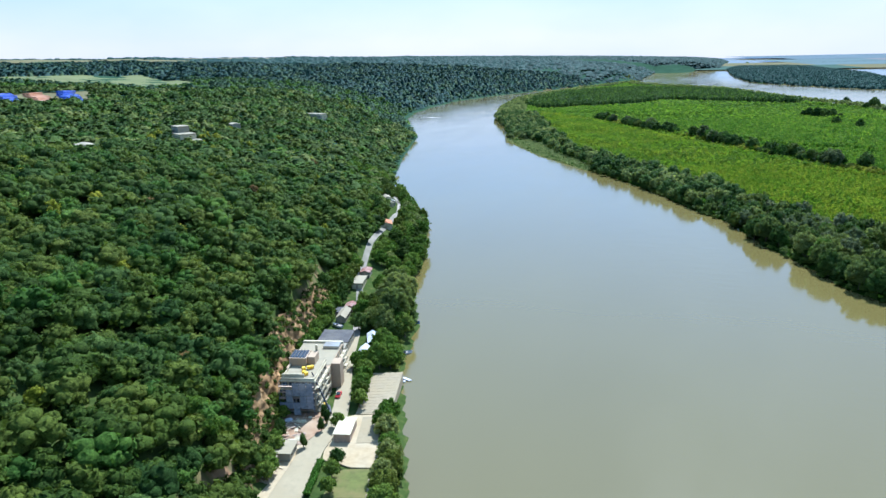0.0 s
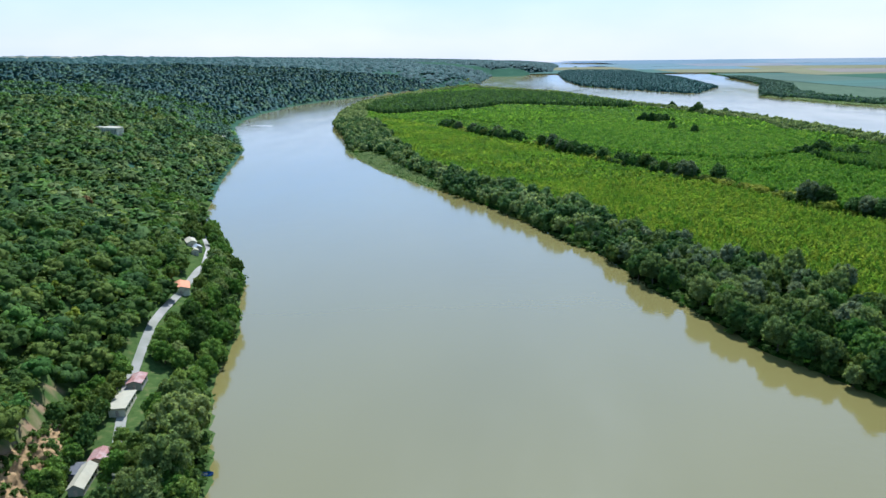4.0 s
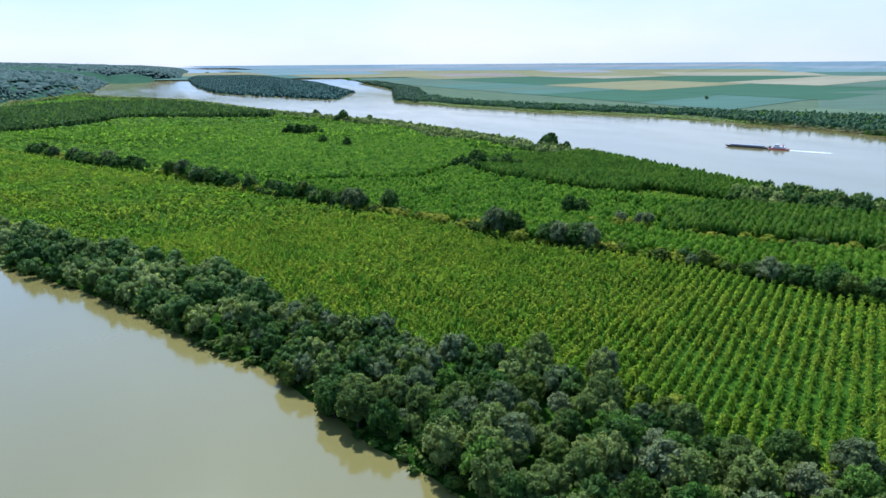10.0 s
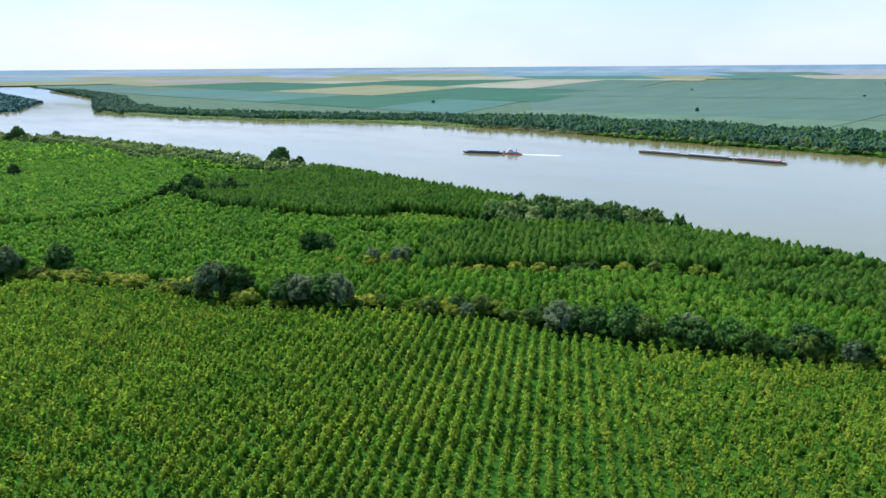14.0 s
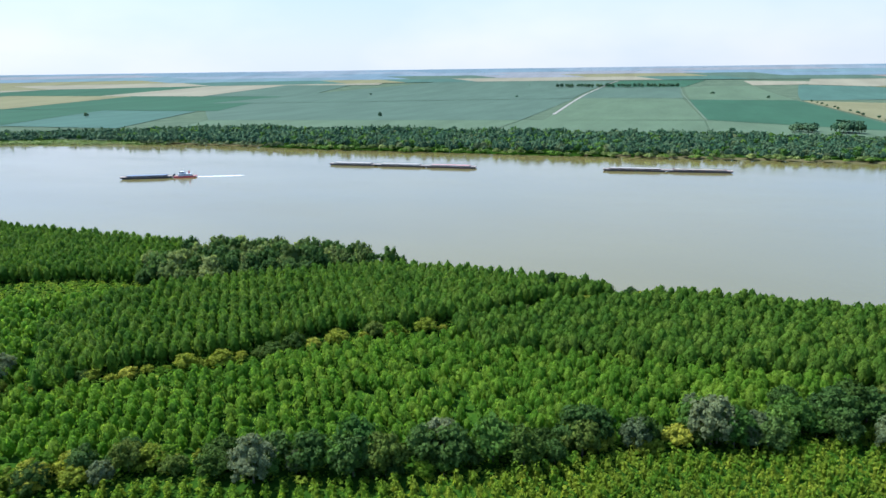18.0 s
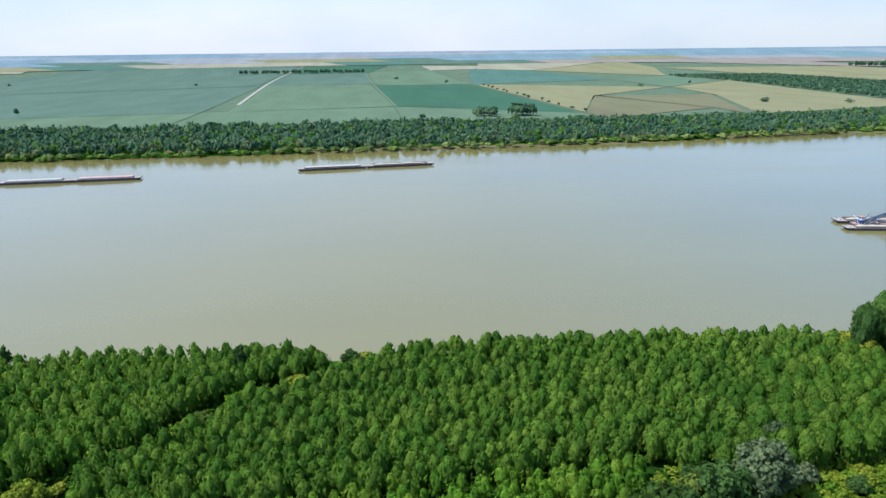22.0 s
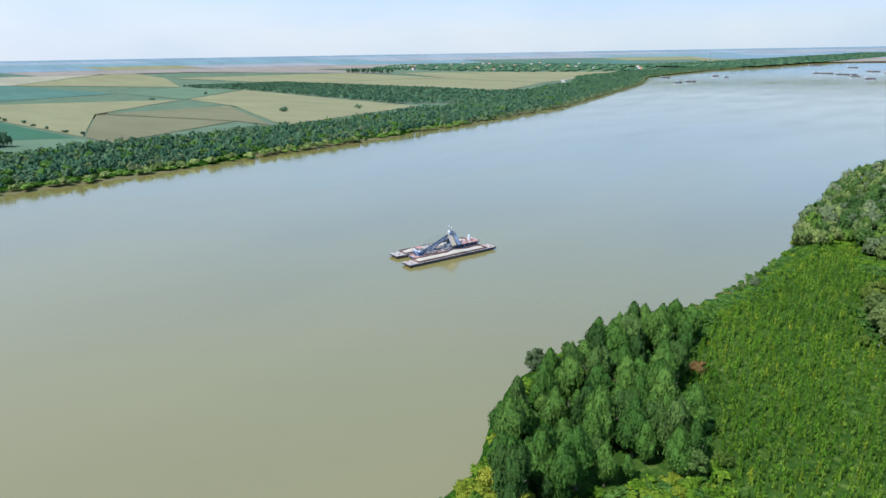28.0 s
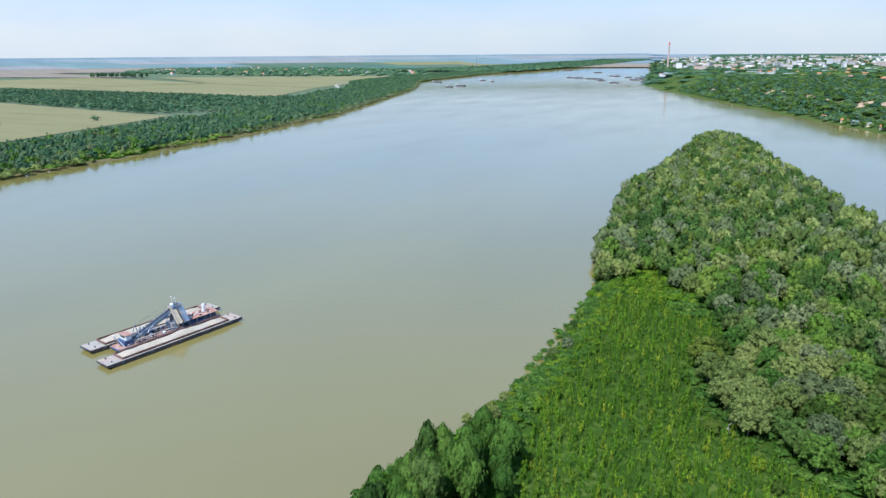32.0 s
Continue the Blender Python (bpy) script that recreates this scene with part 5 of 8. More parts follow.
HULL = surface("black_hull_paint", (0.025, 0.027, 0.032), 0.5, vary=0.4, dirt=(0.10, 0.05, 0.03), dirt_scale=0.4)
BLUE_HULL = surface("dark_blue_hull_paint", (0.025, 0.055, 0.135), 0.5, vary=0.4, dirt=(0.10, 0.08, 0.07), dirt_scale=0.4)
DECK = surface("worn_grey_deck", (0.215, 0.190, 0.160), 0.8, vary=0.25, dirt=(0.26, 0.17, 0.13))
SAND = surface("river_sand", (0.255, 0.215, 0.160), 0.95, vary=0.15, scale=0.9, dirt=(0.25, 0.23, 0.20))
RUST = surface("rusty_steel", (0.09, 0.045, 0.035), 0.85, vary=0.35, dirt=(0.18, 0.11, 0.09))
RED_DECK = surface("faded_red_deck", (0.21, 0.105, 0.075), 0.85, vary=0.25, dirt=(0.30, 0.21, 0.18), dirt_scale=0.3)
WHITE_PAINT = surface("chalky_white_paint", (0.52, 0.53, 0.55), 0.6, vary=0.08, dirt=(0.30, 0.28, 0.26), dirt_scale=0.5)
STEEL = surface("blue_grey_steel", (0.085, 0.125, 0.190), 0.55, metal=0.1, vary=0.3, dirt=(0.24, 0.21, 0.17), dirt_scale=0.5)
DARK_STEEL = surface("dark_steel", (0.06, 0.065, 0.075), 0.6, metal=0.3, vary=0.3)
PINK_DECK = surface("faded_pink_hatch", (0.30, 0.15, 0.135), 0.8, vary=0.15, dirt=(0.26, 0.20, 0.18))
HATCH = surface("pale_grey_hatch", (0.25, 0.225, 0.190), 0.7, vary=0.14, dirt=(0.24, 0.21, 0.19))
GLASS = surface("dark_window_glass", (0.03, 0.04, 0.05), 0.12, vary=0.2, spec=0.6)


def heap(w, l, h, seed):
    """A low sand heap over a hold."""
    n, m = 9, 41
    X, Y = np.meshgrid(np.linspace(-w / 2, w / 2, n), np.linspace(-l / 2, l / 2, m), indexing="ij")
    Z = h * (0.55 + 0.45 * wave(X, Y, 5.5, seed)) * (1 - (np.abs(X) / (w / 2)) ** 3) * np.clip((l / 2 - np.abs(Y)) / 4, 0, 1)
    return grid_mesh("sand", X, Y, Z)


def barge(x, y, turn, L, W, label, group, load="sand", rim=RUST, D=1.9, seed=1, hull_mat=None):
    e = empty("barge", x, y, 0, label, "barge", group, turn)
    part("hull", hull(L, W, D), hull_mat or HULL, e)
    part("fore_deck", boxed(-W / 2 + 0.15, W / 2 - 0.15, L / 2 - 7, L / 2 - 0.2, D, D + 0.12, bevel=0.04), DECK, e, "worn grey fore deck")
    part("aft_deck", boxed(-W / 2 + 0.15, W / 2 - 0.15, -L / 2 + 0.2, -L / 2 + 7, D, D + 0.12, bevel=0.04), DECK, e)
    for sx in (-1, 1):
        part("side_deck", boxed(sx * (W / 2 - 0.36) - 0.3, sx * (W / 2 - 0.36) + 0.3, -L / 2 + 7.05, L / 2 - 7.05, D, D + 0.08), HATCH, e)
        part("coaming", boxed(sx * (W / 2 - 0.82) - 0.13, sx * (W / 2 - 0.82) + 0.13, -L / 2 + 7.1, L / 2 - 7.1, D, D + 1.1, bevel=0.05), rim, e, "rusty hold coaming")
    for sy in (-1, 1):
        part("end_coaming", boxed(-W / 2 + 0.97, W / 2 - 0.97, sy * (L / 2 - 7.3) - 0.15, sy * (L / 2 - 7.3) + 0.15, D, D + 1.1, bevel=0.05), rim, e)
        for bx_ in (-1, 1):
            bm = bmesh.new()
            rod(bm, (bx_ * W * 0.3, sy * (L / 2 - 3), D + 0.1), (bx_ * W * 0.3, sy * (L / 2 - 3), D + 0.8), 0.28)
            part("bollard", bm, DARK_STEEL, e)
    for sx in (-1, 1):
        part("rubbing_strake", boxed(sx * (W / 2 + 0.05) - 0.06, sx * (W / 2 + 0.05) + 0.06, -L / 2 + 2, L / 2 - 2, D - 0.35, D - 0.1), DARK_STEEL, e)
        for i in range(5):
            part("tyre_fender", boxed(sx * (W / 2 + 0.2) - 0.14, sx * (W / 2 + 0.2) + 0.14, -L * 0.4 + i * L * 0.2 - 0.5, -L * 0.4 + i * L * 0.2 + 0.5, D - 1.2, D - 0.3, bevel=0.12), DARK_STEEL, e)
    if load == "sand":
        part("hold_floor", boxed(-W / 2 + 0.98, W / 2 - 0.98, -L / 2 + 7.45, L / 2 - 7.45, D - 0.2, D + 0.05), DARK_STEEL, e)
        ob = part("sand", heap(W - 2.0, L - 15, 1.9, seed), SAND, e, "pale wet sand", smooth=True)
        ob.location = (0, 0, D + 0.25)
    else:
        n = max(2, int((L - 16) / 9))
        for i in range(n):
            y0 = -L / 2 + 8 + i * (L - 16) / n
            part("hatch_cover", boxed(-W / 2 + 1.0, W / 2 - 1.0, y0 + 0.08, y0 + (L - 16) / n - 0.08, D + 1.0, D + 1.45, bevel=0.1), load, e)
    return e


def facing(ax, ay, bx_, by_):
    return math.degrees(math.atan2(-(bx_ - ax), by_ - ay))


# Dredger between two sand barges.
DT = facing(691.5, 33.5, 703, 100)
barge(697.2, 66.8, DT, 67.5, 9.0, "black flat barge half full of sand moored at a dredger", "barges at the dredger", seed=3)
barge(717.5, 60.5, DT, 66.0, 9.5, "black flat barge laden with pale sand behind a dredger", "barges at the dredger", seed=5)
dr = empty("bucket_dredger", 707.4, 61.5, 0, "blue and rusty bucket dredger working between two sand barges", "dredger", turn=DT)
part("hull", hull(52, 8.0, 1.7, 2.5), BLUE_HULL, dr)
part("deck", boxed(-3.9, 3.9, -25.7, 25.7, 1.7, 1.85), RED_DECK, dr, "faded red deck")
house = part("deck_house", boxed(-3.2, 3.2, -24, -6, 1.85, 4.3, bevel=0.08), BLUE_HULL, dr, "dark blue deck house")
part("roof", boxed(-4.0, 4.0, -25, -5.2, 4.3, 4.5, bevel=0.06), RED_DECK, house, "faded red roof")
for i in range(7):
    for sx in (-1, 1):
        part("window", boxed(sx * 3.21 - 0.03, sx * 3.21 + 0.03, -22.6 + i * 2.4, -21.6 + i * 2.4, 2.8, 3.7), GLASS, house)
for i in range(6):
    for sx in (-1, 1):
        bm = bmesh.new()
        rod(bm, (sx * 3.8, -24.5 + i * 3.8, 1.85), (sx * 3.8, -24.5 + i * 3.8, 4.3), 0.09, seg=6)
        part("awning_post", bm, WHITE_PAINT, dr)
bm = bmesh.new()
rod(bm, (0.8, -20, 4.5), (0.8, -20, 8.2), 0.9, 0.75, 12)
part("funnel", bm, WHITE_PAINT, dr, "white funnel")
for i in range(4):
    part("vent_box", boxed(-2.4 + i * 1.4, -1.7 + i * 1.4, -16.5 + (i % 2) * 2, -15.8 + (i % 2) * 2, 4.5, 5.1, bevel=0.05), WHITE_PAINT, dr)
# bucket ladder rising from the bow to the tower
lad = []
for sx in (-1, 1):
    bm = bmesh.new()
    v = box(bm, sx * 1.1 - 0.25, sx * 1.1 + 0.25, -16, 16, -0.8, 0.8)
    bmesh.ops.transform(bm, matrix=Matrix.Translation((0, 8.0, 6.4)) @ Matrix.Rotation(radians(-21), 4, "X"), verts=bm.verts)
    lad.append(part("ladder_beam", bm, STEEL, dr, "blue-grey steel ladder beam"))
bm = bmesh.new()
for i in range(18):
    y0 = -15 + i * 1.75
    box(bm, -0.8, 0.8, y0, y0 + 1.0, 0.85, 1.5)
bmesh.ops.transform(bm, matrix=Matrix.Translation((0, 8.0, 6.4)) @ Matrix.Rotation(radians(-21), 4, "X"), verts=bm.verts)
part("bucket_chain", bm, DARK_STEEL, dr, "chain of dark steel buckets")
tower = new("tower")
tower.parent = dr
tower.location = (0, -4.5, 1.85)
for sx in (-1, 1):
    for sy in (-1, 1):
        bm = bmesh.new()
        rod(bm, (sx * 2.2, sy * 2.4, 0), (sx * 1.2, sy * 1.0, 11.5), 0.28, 0.2, 6)
        part("leg", bm, STEEL, tower)
    bm = bmesh.new()
    for z0, z1 in ((0.5, 5.5), (5.5, 10.5)):
        rod(bm, (sx * (2.2 - z0 * 0.09), -2.2 + z0 * 0.11, z0), (sx * (2.2 - z1 * 0.09), 2.2 - z1 * 0.11, z1), 0.12, seg=6)
    part("brace", bm, STEEL, tower)
part("hopper", boxed(-1.8, 1.8, -1.8, 1.8, 8.6, 11.0, bevel=0.2), STEEL, tower, "grey-blue hopper")
part("platform", boxed(-2.4, 2.4, -2.6, 2.6, 7.9, 8.1), DECK, tower)
part("hopper_cap", boxed(-1.1, 1.1, 0.7, 1.6, 11.0, 12.0, bevel=0.2), WHITE_PAINT, tower)
for sx in (-1, 1):
    bm = bmesh.new()
    rod(bm, (sx * 1.4, 0, 12.0), (sx * 1.4, 0.2, 14.6), 0.09, seg=6)
    box(bm, sx * 1.4 - 0.3, sx * 1.4 + 0.3, -0.1, 0.5, 14.4, 14.9)
    part("lamp_mast", bm, WHITE_PAINT, tower)
for sx in (-1, 1):
    # covered chutes slope from the tower's head down to the barges alongside
    for y0, lab in ((-6.6, "blue-grey covered discharge chute"), (-3.0, "sand-caked pale discharge chute")):
        bm = bmesh.new()
        box(bm, 0.2, 9.4, -1.0, 1.0, -0.55, 0.55)
        box(bm, 0.2, 9.4, -1.15, -0.95, -0.7, 0.9)
        box(bm, 0.2, 9.4, 0.95, 1.15, -0.7, 0.9)
        bmesh.ops.transform(bm, matrix=Matrix.Translation((0, y0, 12.4)) @ Matrix.Rotation(0 if sx > 0 else math.pi, 4, "Z") @ Matrix.Rotation(radians(50), 4, "Y"), verts=bm.verts)
        part("sand_chute", bm, STEEL if y0 < -5 else SAND, dr, lab)
    bm = bmesh.new()
    rod(bm, (sx * 4.2, -8.4, 1.85), (sx * 1.0, -6.6, 12.2), 0.22, 0.16, 6)
    rod(bm, (sx * 4.2, -1.2, 1.85), (sx * 1.0, -3.0, 12.2), 0.22, 0.16, 6)
    part("a_frame", bm, STEEL, dr, "blue-grey steel A-frame")
    part("tower_panel", boxed(sx * 1.7 - 0.12, sx * 1.7 + 0.12, -6.4, -2.6, 4.5, 9.8), STEEL, dr, "blue-grey plate cladding")
part("winch_house", boxed(-2.9, 2.9, 18.5, 22.5, 1.85, 4.4, bevel=0.1), BLUE_HULL, dr, "dark blue winch house")
br = part("bridge", boxed(-2.6, 2.6, 18.8, 21.6, 4.4, 6.6, bevel=0.12), WHITE_PAINT, dr, "white control cabin")
part("roof", boxed(-3.0, 3.0, 18.4, 22.0, 6.6, 6.8, bevel=0.05), RED_DECK, br, "faded red cabin roof")
for i in range(4):
    part("window", boxed(-2.2 + i * 1.15, -1.3 + i * 1.15, 21.6, 21.66, 5.3, 6.2), GLASS, br)
for sx in (-1, 1):
    bm = bmesh.new()
    rod(bm, (sx * 2.6, 22.5, 1.85), (sx * 0.6, 25.4, 7.4), 0.18, 0.14, 6)
    part("bow_gantry_leg", bm, WHITE_PAINT, dr)
bm = bmesh.new()
rod(bm, (-0.8, 25.4, 7.4), (0.8, 25.4, 7.4), 0.16, seg=6)
part("gantry_beam", bm, WHITE_PAINT, dr)
for i in range(6):
    part("deck_gear", boxed(-3.4 + (i % 3) * 2.6, -2.2 + (i % 3) * 2.6, 8 + (i // 3) * 5, 9.3 + (i // 3) * 5, 1.85, 2.9, bevel=0.15), (RUST, WHITE_PAINT, STEEL)[i % 3], dr)
for sx in (-1, 1):
    bm = bmesh.new()
    for i in range(11):
        rod(bm, (sx * 3.8, -4 + i * 2.6, 1.85), (sx * 3.8, -4 + i * 2.6, 2.9), 0.05, seg=5)
    rod(bm, (sx * 3.8, -4, 2.9), (sx * 3.8, 22, 2.9), 0.05, seg=5)
    part("railing", bm, WHITE_PAINT, dr)

# machinery and clutter of the dredger
part("engine_block", boxed(-2.6, 2.6, -3.8, -0.6, 1.85, 5.2, bevel=0.2), STEEL, dr, "grey-blue machinery casing")
part("drum", boxed(-1.5, 1.5, -1.6, 0.6, 10.4, 11.8, bevel=0.45), DARK_STEEL, tower, "dark top tumbler housing")
for sx in (-1, 1):
    for i in range(5):
        bm = bmesh.new()
        rod(bm, (sx * 1.35, 16 - i * 5.4, 2.6 + i * 2.1), (sx * 1.35, 13.2 - i * 5.4, 4.9 + i * 2.0), 0.11, seg=5)
        part("ladder_strut", bm, WHITE_PAINT if i % 2 else STEEL, dr)
    bm = bmesh.new()
    rod(bm, (sx * 2.8, 16.5, 1.85), (sx * 2.0, 14.5, 8.6), 0.2, 0.16, 6)
    rod(bm, (sx * 2.8, 12.5, 1.85), (sx * 2.0, 14.5, 8.6), 0.2, 0.16, 6)
    part("ladder_gantry", bm, STEEL, dr)
    bm = bmesh.new()
    rod(bm, (sx * 2.0, 14.5, 8.6), (sx * 1.2, -4.5, 14.2), 0.05, seg=5)
    part("stay_cable", bm, DARK_STEEL, dr)
    part("walkway", boxed(sx * 3.2 - 0.4, sx * 3.2 + 0.4, -4, 18, 3.4, 3.5), DECK, dr)
    part("life_raft", boxed(sx * 2.6 - 0.4, sx * 2.6 + 0.4, -11.5, -10.2, 4.5, 5.2, bevel=0.25), WHITE_PAINT, dr)
gear = random.Random(33)
for i in range(22):
    x0, y0 = gear.uniform(-3.3, 2.6), gear.uniform(-3, 18)
    part("deck_gear", boxed(x0, x0 + gear.uniform(0.4, 1.3), y0, y0 + gear.uniform(0.4, 1.8), 1.85, 2.1 + gear.uniform(0.2, 1.6), bevel=0.08), gear.choice((RUST, WHITE_PAINT, STEEL, DARK_STEEL, BLUE_HULL)), dr)
for i in range(9):
    x0, y0 = gear.uniform(-3.2, 2.4), gear.uniform(-23, -7)
    part("roof_gear", boxed(x0, x0 + gear.uniform(0.3, 0.9), y0, y0 + gear.uniform(0.3, 1.1), 4.5, 4.7 + gear.uniform(0.1, 0.7), bevel=0.05), gear.choice((WHITE_PAINT, RUST, STEEL)), dr)

# Barges at anchor off the plain.
AT = facing(1038.5, 362, 1022.5, 513)
for f, ld, sd in ((0.25, "sand", 7), (0.75, HATCH, 8)):
    barge(1038.5 - 16 * f, 362 + 151 * f, AT, 76, 11, "long black barge lying in line at anchor", "barges at anchor", load="sand" if ld == "sand" else HATCH, seed=sd, D=2.4)
BT = facing(1000.5, 672, 987.5, 877)
for i, ld in enumerate((PINK_DECK, HATCH, HATCH)):
    f = (i + 0.5) / 3
    barge(1000.5 - 13 * f, 672 + 205 * f, BT, 68, 11, ("red-decked" if i == 0 else "grey-decked") + " barge in a convoy of three at anchor", "barges in convoy", load=ld, D=2.4, rim=HATCH)

# Pusher tug with one barge.
TT = facing(850, 985, 809, 1068)
barge(822, 1041, TT, 62, 10, "dark empty barge pushed by a tug", "pushed barges", load=STEEL, D=2.6, rim=DARK_STEEL)
tug = empty("pusher_tug", 842, 1001, 0, "red and white pusher tug behind a dark barge", "tug", turn=TT)
RED_PAINT = surface("red_hull_paint", (0.42, 0.05, 0.06), 0.5, vary=0.2)
part("hull", hull(27, 9, 1.9, 3), RED_PAINT, tug, "red hull")
part("deck", boxed(-4.3, 4.3, -13, 13, 1.9, 2.0), RED_DECK, tug)
cabin = part("superstructure", boxed(-3.3, 3.3, -8, 8, 2.0, 4.6, bevel=0.1), WHITE_PAINT, tug, "white superstructure")
part("bridge", boxed(-2.6, 2.6, 0, 6, 4.6, 7.2, bevel=0.1), WHITE_PAINT, tug)
part("bridge_window", boxed(-2.63, 2.63, 0.4, 6.03, 5.8, 6.7), GLASS, tug)
for sx in (-1, 1):
    bm = bmesh.new()
    rod(bm, (sx * 1.8, -5, 4.6), (sx * 1.8, -5, 7.6), 0.6, 0.5, 10)
    part("funnel", bm, RED_PAINT, tug, "red funnel")
    part("push_knee", boxed(sx * 2.6 - 0.5, sx * 2.6 + 0.5, 12.2, 13.6, 1.9, 4.6, bevel=0.1), DARK_STEEL, tug)
    for i in range(5):
        part("window", boxed(sx * 3.31 - 0.03, sx * 3.31 + 0.03, -7 + i * 3, -5.8 + i * 3, 3.0, 3.9), GLASS, cabin)
bm = bmesh.new()
rod(bm, (0, 1.0, 7.2), (0, 1.0, 11.5), 0.1, seg=6)
part("mast", bm, WHITE_PAINT, tug)


def small_boat(x, y, turn, L, W, label, mat):
    e = empty("motor_boat", x, y, 0.0, label, "boat", "boats", turn)
    bm = bmesh.new()
    n = 9
    rows = []
    for i in range(n):
        t = i / (n - 1)
        w = W / 2 * (1 - max(0, (t - 0.45) / 0.55) ** 2.2)
        y0 = (t - 0.4) * L
        rows.append([bm.verts.new(p) for p in ((-w, y0, 0.75 + 0.35 * t), (-w * 0.75, y0, -0.15), (w * 0.75, y0, -0.15), (w, y0, 0.75 + 0.35 * t))])
    for a, b in zip(rows[:-1], rows[1:]):
        for j in range(3):
            bm.faces.new((a[j], a[j + 1], b[j + 1], b[j]))
    bm.faces.new(rows[0])
    bmesh.ops.recalc_face_normals(bm, faces=bm.faces)
    part("hull", bm, mat, e)
    part("deck", boxed(-W * 0.40, W * 0.40, -0.35 * L, 0.30 * L, 0.55, 0.72, bevel=0.05), HATCH, e)
    part("windscreen", boxed(-W * 0.34, W * 0.34, 0.05 * L, 0.13 * L, 0.72, 1.35, bevel=0.1), GLASS, e)
    return e


small_boat(-586, 1478, -100, 9, 3, "white motor boat running close to the wooded bank", WHITE_PAINT)
wake_me = grid_mesh("wake", *(lambda X, Y: (X, Y, 0.04 + 0 * X))(*np.meshgrid(np.linspace(-1, 1, 3), np.linspace(0, 1, 9), indexing="ij")))
FOAM = surface("broken_foam", (0.62, 0.64, 0.62), 0.5, vary=0.25, scale=0.5)
co = np.array([(-586 + 6 + 52 * v.co.y * 0.95 + v.co.x * v.co.y * 2.5 * 0.3, 1478 + 1 - 9 * v.co.y + v.co.x * (0.9 + 1.6 * v.co.y), 0.04) for v in wake_me.vertices])
wake_me.vertices.foreach_set("co", co.astype(np.float32).ravel())
tagged(link("wake", wake_me, FOAM), "white foam wake behind the motor boat", "wake", kind="structure")

tw_n = 24
WU, WV = np.meshgrid(np.linspace(-1, 1, 5), np.linspace(0, 1, tw_n), indexing="ij")
dx_, dy_ = (842 - 822) / 44.7, (1001 - 1041) / 44.7
wk = (1.6 + 5.0 * WV) * (1 + 0.25 * wave(WU * 3, WV * 40, 2.0, 3)) * (1 - WV) ** 0.5
WXk, WYk = 842 + dx_ * (13.5 + 58 * WV) - dy_ * WU * wk, 1001 + dy_ * (13.5 + 58 * WV) + dx_ * WU * wk
tagged(link("wake", grid_mesh("wake", WXk, WYk, 0.05 + 0 * WXk), FOAM), "white foam wake behind the pusher tug", "wake", kind="structure")
# Barges and pontoons moored downstream, far off.
spots = [(1949, -2587, 52), (1664, -2161, 30), (1663, -2261, 46), (1828, -2831, 30), (1725, -2717, 22), (1540, -3316, 60), (1500, -3290, 60), (1391, -3178, 64), (1360, -3160, 64), (1283, -2978, 40),
         (1402, -3627, 50), (1380, -3600, 44), (1162, -2747, 40), (1150, -3089, 60), (1120, -3110, 50), (2105, -4834, 90), (1270, -3420, 40), (1190, -3330, 46), (1060, -2850, 30), (1700, -4300, 60)]
for x, y, L in spots:
    ux, uy, ul, uk = (float(q) for q in draw_in(x, y))
    e = empty("moored_barge", ux, uy, ul + 0.2, "dark barge moored in the stream off the town", "barge", "barges moored downstream", 75 + (x * 7 % 40))
    e.scale = (uk, uk, uk)
    part("hull", hull(L, 11, 3.0), HULL, e)
    part("hatch", boxed(-4, 4, -L / 2 + 5, L / 2 - 5, 3.0, 4.2, bevel=0.2), STEEL, e)
    part("deck_house", boxed(-3.2, 3.2, -L / 2 + 1.5, -L / 2 + 5, 3.0, 6.4, bevel=0.1), WHITE_PAINT, e)
# ---- the plain: fields, road, lone trees ----
def crop(name, colour, vary=0.14, stripes=0.012):
    m, nt, b = shader(name)
    lo, hi = tuple(c * (1 - vary) for c in colour), tuple(c * (1 + vary) for c in colour)
    c = ramp(nt, noise_fac(nt, stripes, 5, (0.25, 1, 1)), [(0.35, lo), (0.65, hi)])
    c = mixrgb(nt, 0.35, c, ramp(nt, noise_fac(nt, 0.15, 5, (0.1, 1, 1)), [(0.3, lo), (0.7, hi)]))
    nt.links.new(c, b.inputs["Base Color"])
    b.inputs["Roughness"].default_value = 0.95
    b.inputs["Specular IOR Level"].default_value = 0.05
    return m


CROPS = {
    "pale": crop("pale_green_crop", (0.070, 0.098, 0.054)),
    "grey": crop("grey_green_crop", (0.058, 0.086, 0.057)),
    "teal": crop("deep_green_crop", (0.030, 0.068, 0.036)),
    # crop green shifted to blue to paint in the plain's haze
    "mid": crop("haze_blue_green_crop", (0.050, 0.090, 0.064)),
    "straw": crop("straw_stubble", (0.178, 0.160, 0.104)),
    "tan": crop("dry_grass", (0.134, 0.124, 0.060)),
    "brown": crop("bare_soil", (0.098, 0.090, 0.046)),
    "rose": crop("ploughed_loam", (0.150, 0.126, 0.098)),
    # the next five have the haze of distance painted into their base colour
    "blue": crop("hazed_distant_woodland", (0.085, 0.120, 0.125)),
    "haze_wood": crop("hazed_woodland", (0.105, 0.140, 0.150)),
    "haze_pale": crop("hazed_pale_fields", (0.135, 0.155, 0.160)),
    "haze_rose": crop("hazed_ploughland", (0.150, 0.150, 0.145)),
    "haze_green": crop("hazed_meadows", (0.098, 0.138, 0.136)),
    "lime": crop("ripening_crop", (0.128, 0.142, 0.058)),
}
